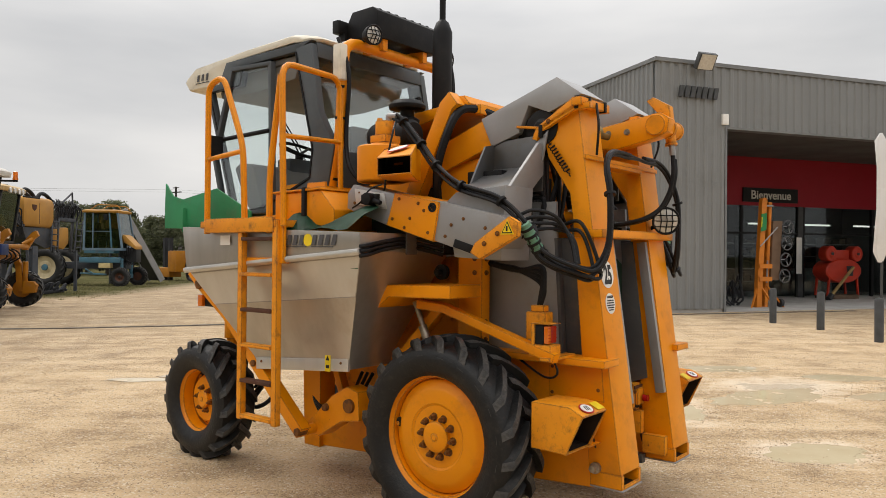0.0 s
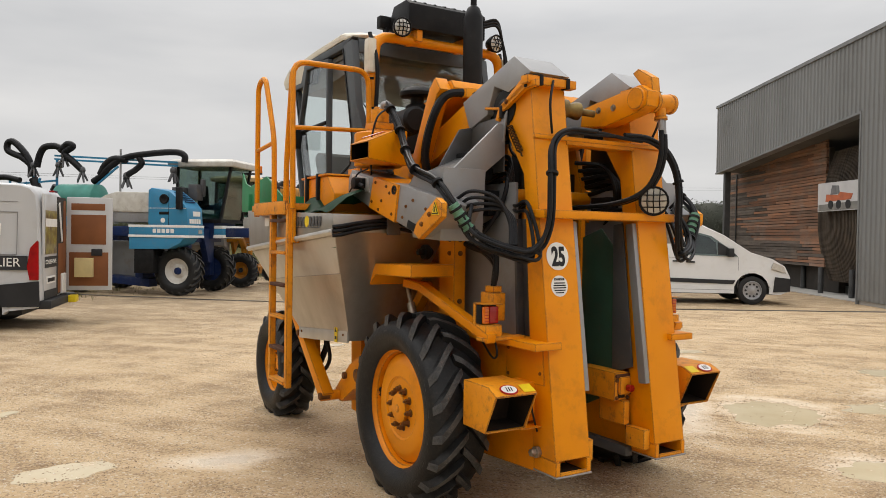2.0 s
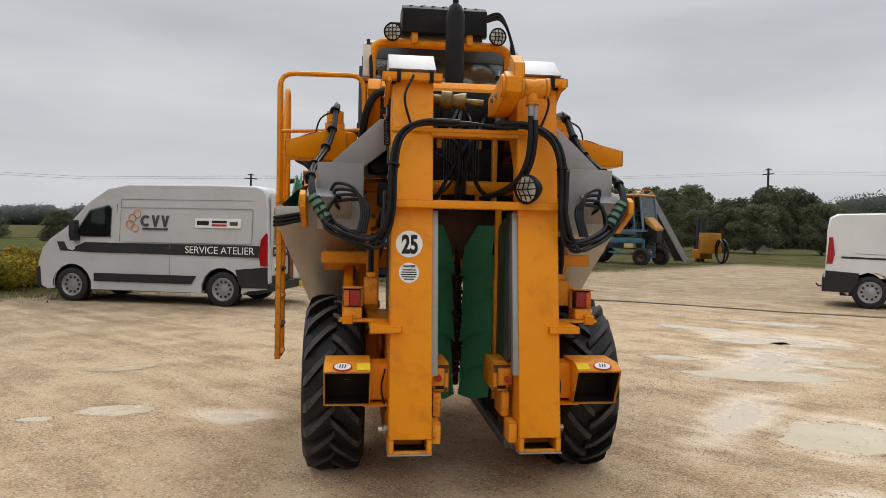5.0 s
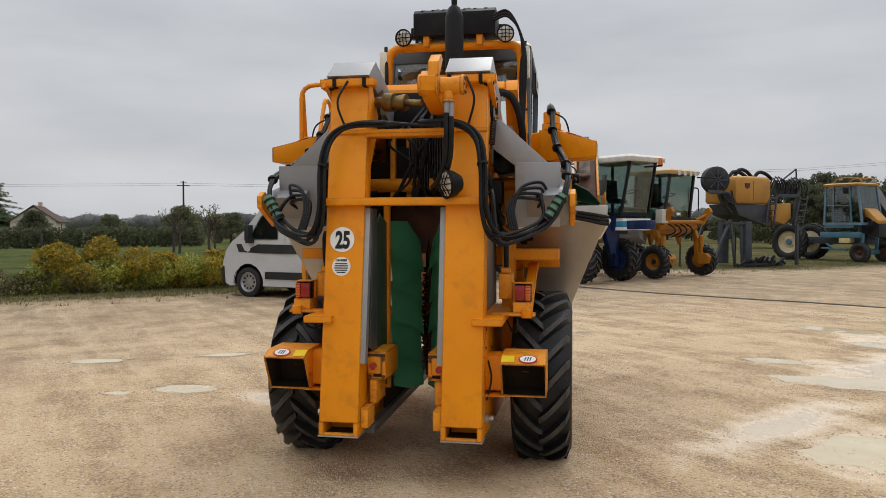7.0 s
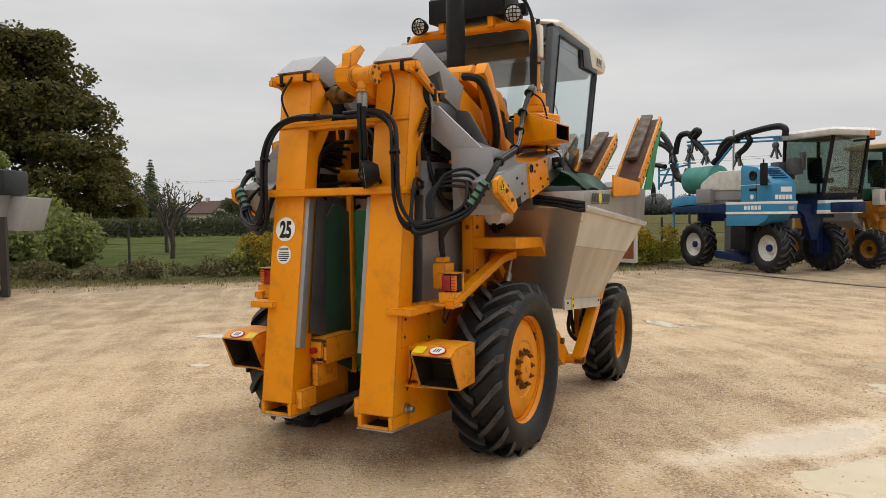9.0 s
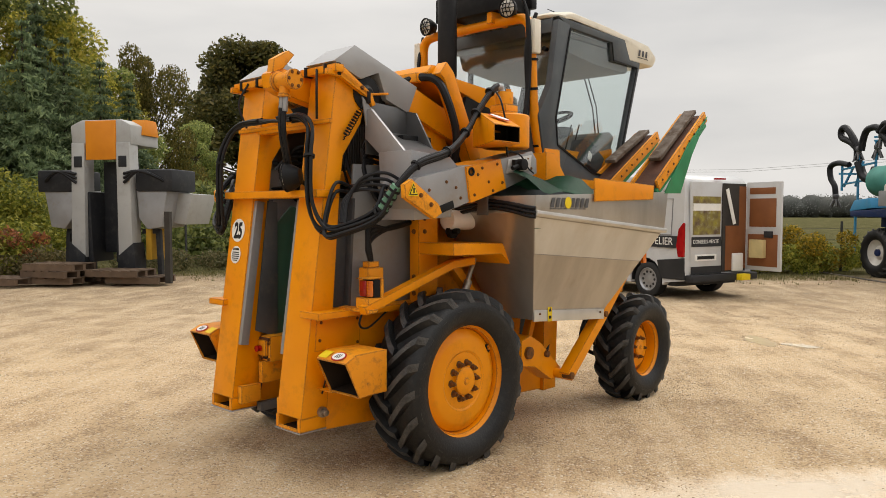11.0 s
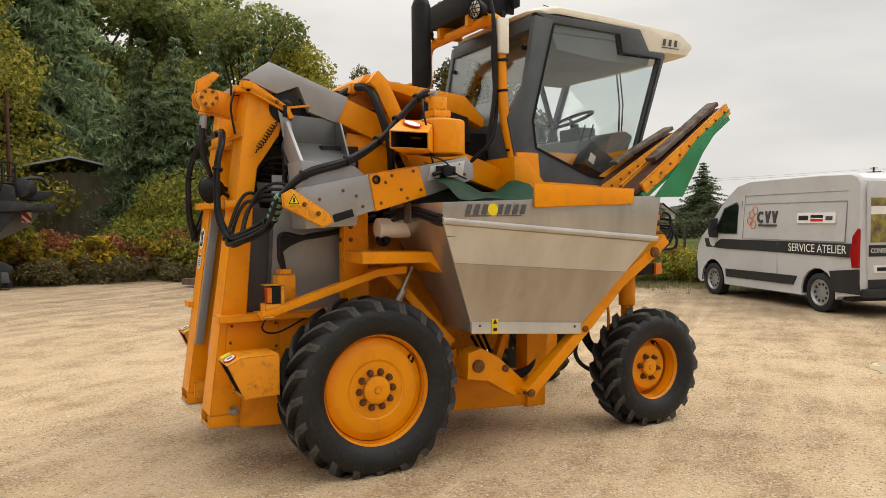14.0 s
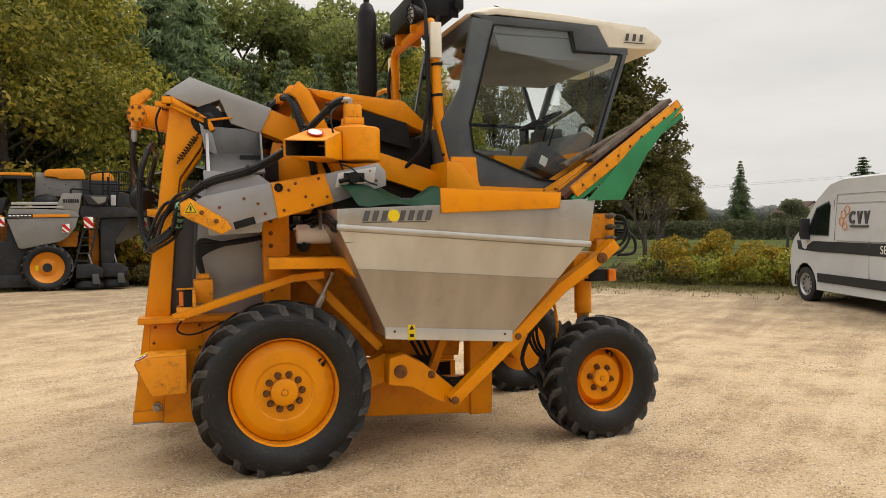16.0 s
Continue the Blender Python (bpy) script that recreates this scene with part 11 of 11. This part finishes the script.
for x, y, s in ((-62, 14, 0.42), (-66, 19, 0.36), (-70, 9, 0.34), (-58, 22, 0.3), (-80, 3, 0.4), (-72, -2.5, 0.42), (-64, 27, 0.28), (-90, 20, 0.4)):
    plant(far_dome, x, y, s * 0.8, None, 1.0, 1.4)
# trees beyond the parked machines
for k in range(16):
    plant(far_tree, -58 + k * 3.0 + plant_rnd.uniform(-1.5, 1.5), 62 + 0.2 * k + plant_rnd.uniform(-4, 4), plant_rnd.uniform(0.36, 0.46) * (1 if k > 8 else 0.75), None, 0.95)
for k in range(3, 7):
    plant(far_tree, -37 + k * 2.6, 50 + plant_rnd.uniform(-3, 3), plant_rnd.uniform(0.42, 0.55))
for bearing, rise in ((17.8, 0.022), (18.6, 0.036), (19.3, 0.044), (20.2, 0.056), (21.1, 0.064), (22.0, 0.062), (22.9, 0.066), (23.8, 0.060), (24.8, 0.050), (26.0, 0.056), (27.4, 0.062), (28.8, 0.070), (30.2, 0.066), (31.6, 0.072), (33.0, 0.070), (34.4, 0.066), (35.8, 0.072), (37.2, 0.066)):
    at_bearing(far_dome, bearing + plant_rnd.uniform(-0.3, 0.3), 88 + plant_rnd.uniform(-6, 6), rise * plant_rnd.uniform(0.92, 1.08), plant_rnd.uniform(0.75, 1.1))
far_tree.matrix_basis = pose(-47.0, 49.0, -0.09) @ Matrix.Diagonal((0.3, 0.3, 0.3, 1))

# verge: brambles, bracken, grass
rs = np.random.RandomState(31)


def thicket(name, label, mat, spots, count, size):
    me = leaf_cloud(name, [(x, y, gz(x, y) + z) for x, y, z, r in spots], [r for x, y, z, r in spots], count, size, mat, rs, 0.85)
    return tagged(new(name, me), label, "brambles", kind="stuff")


rnd = random.Random(12)
thicket("brambles", "yellowing bramble thicket along the fence", BRAMBLE_YEL, [(-15.0 + rnd.uniform(-0.9, 0.7), y, rnd.uniform(0.1, 0.8) + 0.25 * max(0, math.sin(y * 0.55)), rnd.uniform(0.16, 0.42)) for y in [2.8 + 0.14 * k for k in range(86)]], 34000, 0.042)
thicket("brambles", "green bramble thicket along the fence", BRAMBLE_GREEN, [(-15.2 + rnd.uniform(-0.9, 0.7), y, rnd.uniform(0.05, 0.6), rnd.uniform(0.18, 0.42)) for y in [2.5 + 0.15 * k for k in range(88)]], 30000, 0.040)
thicket("brambles", "great light-green bramble mound before the wood", BRAMBLE_GREEN, [(-13.9 + u * 2.4, -8.9 + w * 2.2, 0.3 + 2.4 * q * max(0.15, 1 - 0.8 * (u * u + w * w)), 0.55 + 0.35 * q) for u, w, q in [(rnd.uniform(-1, 1), rnd.uniform(-1, 1), rnd.uniform(0.5, 1)) for k in range(70)]], 44000, 0.058)
thicket("brambles", "rusty bracken and weeds at the wood's edge", BRAMBLE_RED, [(-13.2 + k * 0.085 + rnd.uniform(-0.5, 0.5), -6.0 - k * 0.085 + rnd.uniform(-1.2, 0.6), rnd.uniform(0.3, 1.15), rnd.uniform(0.2, 0.4)) for k in range(112)], 26000, 0.05)
thicket("brambles", "bright yellow autumn leaves among the bracken", BRAMBLE_YEL, [(-12.7 + k * 0.1 + rnd.uniform(-0.5, 0.5), -6.2 - k * 0.1 + rnd.uniform(-0.5, 0.6), rnd.uniform(0.6, 1.25), rnd.uniform(0.12, 0.3)) for k in range(16, 66)], 5200, 0.075)
thicket("brambles", "tangled grey-green weeds before the bracken", DULL_WEED, [(-12.6 + k * 0.085 + rnd.uniform(-0.4, 0.4), -5.4 - k * 0.085 + rnd.uniform(-0.6, 0.5), rnd.uniform(0.0, 0.55), rnd.uniform(0.2, 0.42)) for k in range(112)], 26000, 0.045)
thicket("brambles", "yellow and green weeds behind the large harvester", BRAMBLE_YEL, [(-9.5 + k * 0.25, -11.6 + rnd.uniform(-1.0, 0.6), rnd.uniform(0.1, 0.9), rnd.uniform(0.35, 0.6)) for k in range(30)], 9000, 0.08)
thicket("brambles", "dark bushes at the field corner", LEAF_GREEN, [(-17.5 - k * 0.35 + rnd.uniform(-0.6, 0.6), -4.6 + k * 0.10 + rnd.uniform(-1.0, 1.0), rnd.uniform(0.2, 1.1), rnd.uniform(0.6, 1.0)) for k in range(12)], 9000, 0.09)
under = [(-27 + k * 0.42 + rnd.uniform(-1, 1), -6.5 - k * 0.30 + rnd.uniform(-1.5, 1.5), rnd.uniform(0.3, 2.2), rnd.uniform(0.8, 1.3)) for k in range(50)]
under = [p for p in under if math.hypot(p[0] + 12.6, p[1] + 13.0) > 3.4]
thicket("brambles", "dark undergrowth in the wood", LEAF_GREEN, under, 27000, 0.13)


def grass_blades(spots, h0, h1):
    V, Fc = [], []
    for x, y in spots:
        z = gz(x, y)
        for _ in range(5):
            a, h, lean = rs.uniform(0, 6.283), rs.uniform(h0, h1), rs.uniform(0.1, 0.6)
            ox, oy = x + rs.normal() * 0.05, y + rs.normal() * 0.05
            k = len(V)
            w = 0.008
            V += [(ox - w * math.sin(a), oy + w * math.cos(a), z), (ox + w * math.sin(a), oy - w * math.cos(a), z), (ox + math.cos(a) * lean * h, oy + math.sin(a) * lean * h, z + h)]
            Fc.append((k, k + 1, k + 2))
    me = bpy.data.meshes.new("grass")
    me.from_pydata(V, [], Fc)
    me.materials.append(GRASS)
    return me


spots = [(-12.6 - abs(rs.normal()) * 1.6, rs.uniform(-9, 14)) for _ in range(3600)] + [(rs.uniform(-14, -2), -10.2 - abs(rs.normal()) * 1.0) for _ in range(2500)] + [(rs.uniform(-17, -12.5), rs.uniform(14, 42)) for _ in range(1100)] + [(-11.4 - rs.uniform(0, 1.2), rs.uniform(-8, 30)) for _ in range(250)]
tagged(new("grass", grass_blades(spots, 0.02, 0.09)), "rough grass verge round the yard", "grass", kind="stuff")

# weeds along the field's edge
WEED = leaf_material("dry_weeds", (0.07, 0.075, 0.03), (0.13, 0.12, 0.05), (0.22, 0.18, 0.09))
thicket("brambles", "low dry weeds along the field's edge", WEED, [(-15.2 + rnd.uniform(-1.2, 1.0), y, rnd.uniform(0.0, 0.3), rnd.uniform(0.2, 0.4)) for y in [-5.0 + 0.22 * k for k in range(40)]], 9000, 0.05)

# old shed and a rusty post at the wood's edge
SHED_WOOD = surf("mossy_shed_boards", (0.16, 0.125, 0.085), (0.10, 0.085, 0.055), 1.5, 0.85, bump=0.3, bump_scale=20, dirt=(0.06, 0.07, 0.03), dirt_amount=0.6, stretch=(3, 3, 0.5))
shed = thing("shed", pose(-13.9, -14.6, -0.05, 0, 0, 140), "old overgrown wooden shed with a flat roof", "shed")
for k in range(16):
    part("board", box(bm_new(), -1.6 + k * 0.2, -1.41 + k * 0.2, -0.03 + 0.008 * (k % 2), 0.0 + 0.008 * (k % 2), 0, 3.3), SHED_WOOD, shed)
part("wall", box(bm_new(), -1.6, 1.6, 0.01, 2.6, 0, 3.25), SHED_WOOD, shed)
part("roof", loft(bm_new(), [[(x, -0.5, z), (x, 2.9, z), (x, 2.9, z + 0.07), (x, -0.5, z + 0.07)] for x, z in ((-1.95, 3.28), (0.2, 3.78), (1.95, 3.38))]), STEEL_DULL, shed)
rp = thing("post", pose(-9.75, -11.8, -0.05), "rusty iron post among the weeds", "post")
part("shaft", cyl(bm_new(), (0, 0, 0), (0.05, 0, 5.2), 0.06, 10, 0.05), RUST, rp)

# garden shed out on the field
hut = thing("shed", pose(-24.3, 72.5, gz(-24.3, 72.5), 0, 0, 20) @ Matrix.Diagonal((1.15, 1.15, 1.15, 1)), "small grey wooden field shed with a pale roof edge", "shed")
HUT_WOOD = surf("grey_hut_boards", (0.20, 0.185, 0.175), (0.14, 0.13, 0.12), 2, 0.8, bump=0.2)
for k in range(9):
    part("board", box(bm_new(), -1.05 + k * 0.234, -0.83 + k * 0.234, -0.03, 0.0, 0, 2.0), HUT_WOOD, hut)
part("wall", prism(bm_new(), [(-1.05, 0), (1.05, 0), (1.05, 1.75), (0.0, 2.5), (-1.05, 1.75)], 0.01, 2.2, "y"), HUT_WOOD, hut)
for q in (-1, 1):
    part("roof", prism(bm_new(), [(0, 2.52), (q * 1.3, 1.60), (q * 1.3, 1.72), (0, 2.64)], -0.2, 2.4, "y"), LIGHT_GREY, hut)

# wire fence
POSTWOOD = surf("fence_post_metal", (0.05, 0.05, 0.045), None, 8, 0.7)
fence = thing("fence", pose(-15.6, 0, -0.08), "thin wire fence on dark posts", "fence")
for k in range(11):
    y = -3.4 + 3.05 * k
    part("post", cyl(bm_new(), (0, y, -0.1), (0.02, y, 1.35), 0.035, 8), POSTWOOD, fence)
for z in (0.25, 0.55, 0.85, 1.15):
    part("wire", tube(bm_new(), [(0, -3.4, z), (0, 27.1, z)], 0.004, 4), POSTWOOD, fence)
st = thing("post", pose(-10.25, -1.5, -0.03), "dark wooden post at the yard's edge", "post")
part("shaft", box(bm_new(), -0.06, 0.06, -0.06, 0.06, 0, 1.55), SLAT_DARK, st)

# hedge, houses, poles, far woods
tagged(new("hedge", leaf_cloud("hedge", [(-56 + rnd.uniform(-0.3, 0.3), y, gz(-56, y) + 0.75) for y in np.arange(-14, 14.5, 0.5)], [(0.5, 0.5, 0.8)] * 57, 26000, 0.09, HAZED_LEAF, rs)), "long clipped dark hedge across the field", "hedge", kind="stuff")
ROOF = surf("brown_roof_tiles", (0.09, 0.05, 0.038), (0.06, 0.036, 0.03), 4, 0.8, bump=0.3)
RENDER = surf("pale_house_render", (0.50, 0.45, 0.37), (0.44, 0.39, 0.32), 2, 0.85)


def house(x, y, rot, L, W, h, ridge):
    o = thing("house", pose(x, y, -0.1, 0, 0, rot), "pale rendered cottage with a brown tiled roof", "house", "houses beyond the field")
    part("wall", prism(bm_new(), [(-W / 2, 0), (W / 2, 0), (W / 2, h), (0, ridge - 0.1), (-W / 2, h)], 0, L), RENDER, o)
    for s in (1, -1):
        part("roof", prism(bm_new(), [(0, ridge + 0.05), (s * (W / 2 + 0.4), h - 0.35), (s * (W / 2 + 0.4), h - 0.2), (0, ridge + 0.22)], -0.3, L + 0.3), ROOF, o)
    part("chimney", box(bm_new(), L * 0.3, L * 0.3 + 0.6, -0.3, 0.3, ridge - 0.4, ridge + 0.9), RENDER, o)
    part("window", box(bm_new(), L - 0.02, L + 0.03, -0.5, 0.5, 1.0, 2.0), DARK_IN, o)
    part("window", box(bm_new(), L * 0.4, L * 0.4 + 1.0, W / 2 - 0.02, W / 2 + 0.03, 1.0, 2.0), DARK_IN, o)


house(-150, 5.0, -10, 10, 7, 2.6, 5.0)
house(-153.8, -15.7, 40, 9, 6, 2.4, 4.4)
pole = thing("utility_pole", pose(-93, 19.5, -0.1), "wooden utility pole with cross-arms", "pole", "poles beyond the field")
part("shaft", cyl(bm_new(), (0, 0, 0), (0, 0, 7.2), 0.14, 8, 0.10), SLAT_DARK, pole)
part("cross_arm", box(bm_new(), -0.06, 0.06, -0.75, 0.75, 6.6, 6.70), SLAT_DARK, pole)
part("cross_arm", box(bm_new(), -0.06, 0.06, -0.4, 0.4, 7.05, 7.13), SLAT_DARK, pole)
copy_thing(pole, pose(-70, 46, -0.1))
copy_thing(pole, pose(-53.5, 150, -0.1, 0, 0, 60) @ Matrix.Diagonal((2.0, 2.0, 2.0, 1)))
wires = thing("power_line", pose(0, 0, 0), "thin dark overhead power wires", "wires")
for dz in (6.6, 6.85):
    part("wire", tube(bm_new(), [(-93, 19.5, dz), (-82, 33, dz - 0.5), (-70, 46, dz), (-62, 95, dz + 2.4), (-53.5, 150, dz * 2.0), (-10, 168, dz * 2.0 - 1.0), (60, 195, dz * 2.0)], 0.012, 4), POSTWOOD, wires)
    part("wire", tube(bm_new(), [(-93, 19.5, dz), (-110, -20, dz - 0.5), (-125, -70, dz)], 0.009, 4), POSTWOOD, wires)


def far_woods(name, pts, h, count, size, mat):
    cs, rr = [], []
    for (xa, ya), (xb, yb) in zip(pts, pts[1:]):
        n = int(math.hypot(xb - xa, yb - ya) / (h * 0.5)) + 1
        for i in range(n):
            f = i / n
            hh = h * rnd.uniform(0.75, 1.1)
            cs.append((xa + (xb - xa) * f, ya + (yb - ya) * f, hh * 0.45))
            rr.append((h * 0.7, h * 0.7, hh * 0.55))
    tagged(new(name, leaf_cloud(name, cs, rr, count, size, mat, rs)), "distant wooded ridge, hazy grey-green", "woods", kind="stuff")
    # solid clumps added to keep sky from showing between the leaves
    bm = bm_new()
    for c, r in zip(cs, rr):
        ball(bm, c, 1.0, r[0] * 0.9, r[1] * 0.9, r[2] * 0.9, 2)
    for q in bm.verts:
        q.co += Vector((0, 0, 1)) * noise.noise(q.co * 0.35) * 0.9
    tagged(obj(name, bm, mat), "added backing clumps inside the distant woods", "woods", kind="stuff")


# leaf colours greyed for the haze of distance
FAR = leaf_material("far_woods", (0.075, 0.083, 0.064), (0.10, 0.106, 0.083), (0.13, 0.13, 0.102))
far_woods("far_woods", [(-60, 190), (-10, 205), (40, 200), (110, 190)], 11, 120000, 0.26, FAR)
# paler copy with more of the haze in its colour
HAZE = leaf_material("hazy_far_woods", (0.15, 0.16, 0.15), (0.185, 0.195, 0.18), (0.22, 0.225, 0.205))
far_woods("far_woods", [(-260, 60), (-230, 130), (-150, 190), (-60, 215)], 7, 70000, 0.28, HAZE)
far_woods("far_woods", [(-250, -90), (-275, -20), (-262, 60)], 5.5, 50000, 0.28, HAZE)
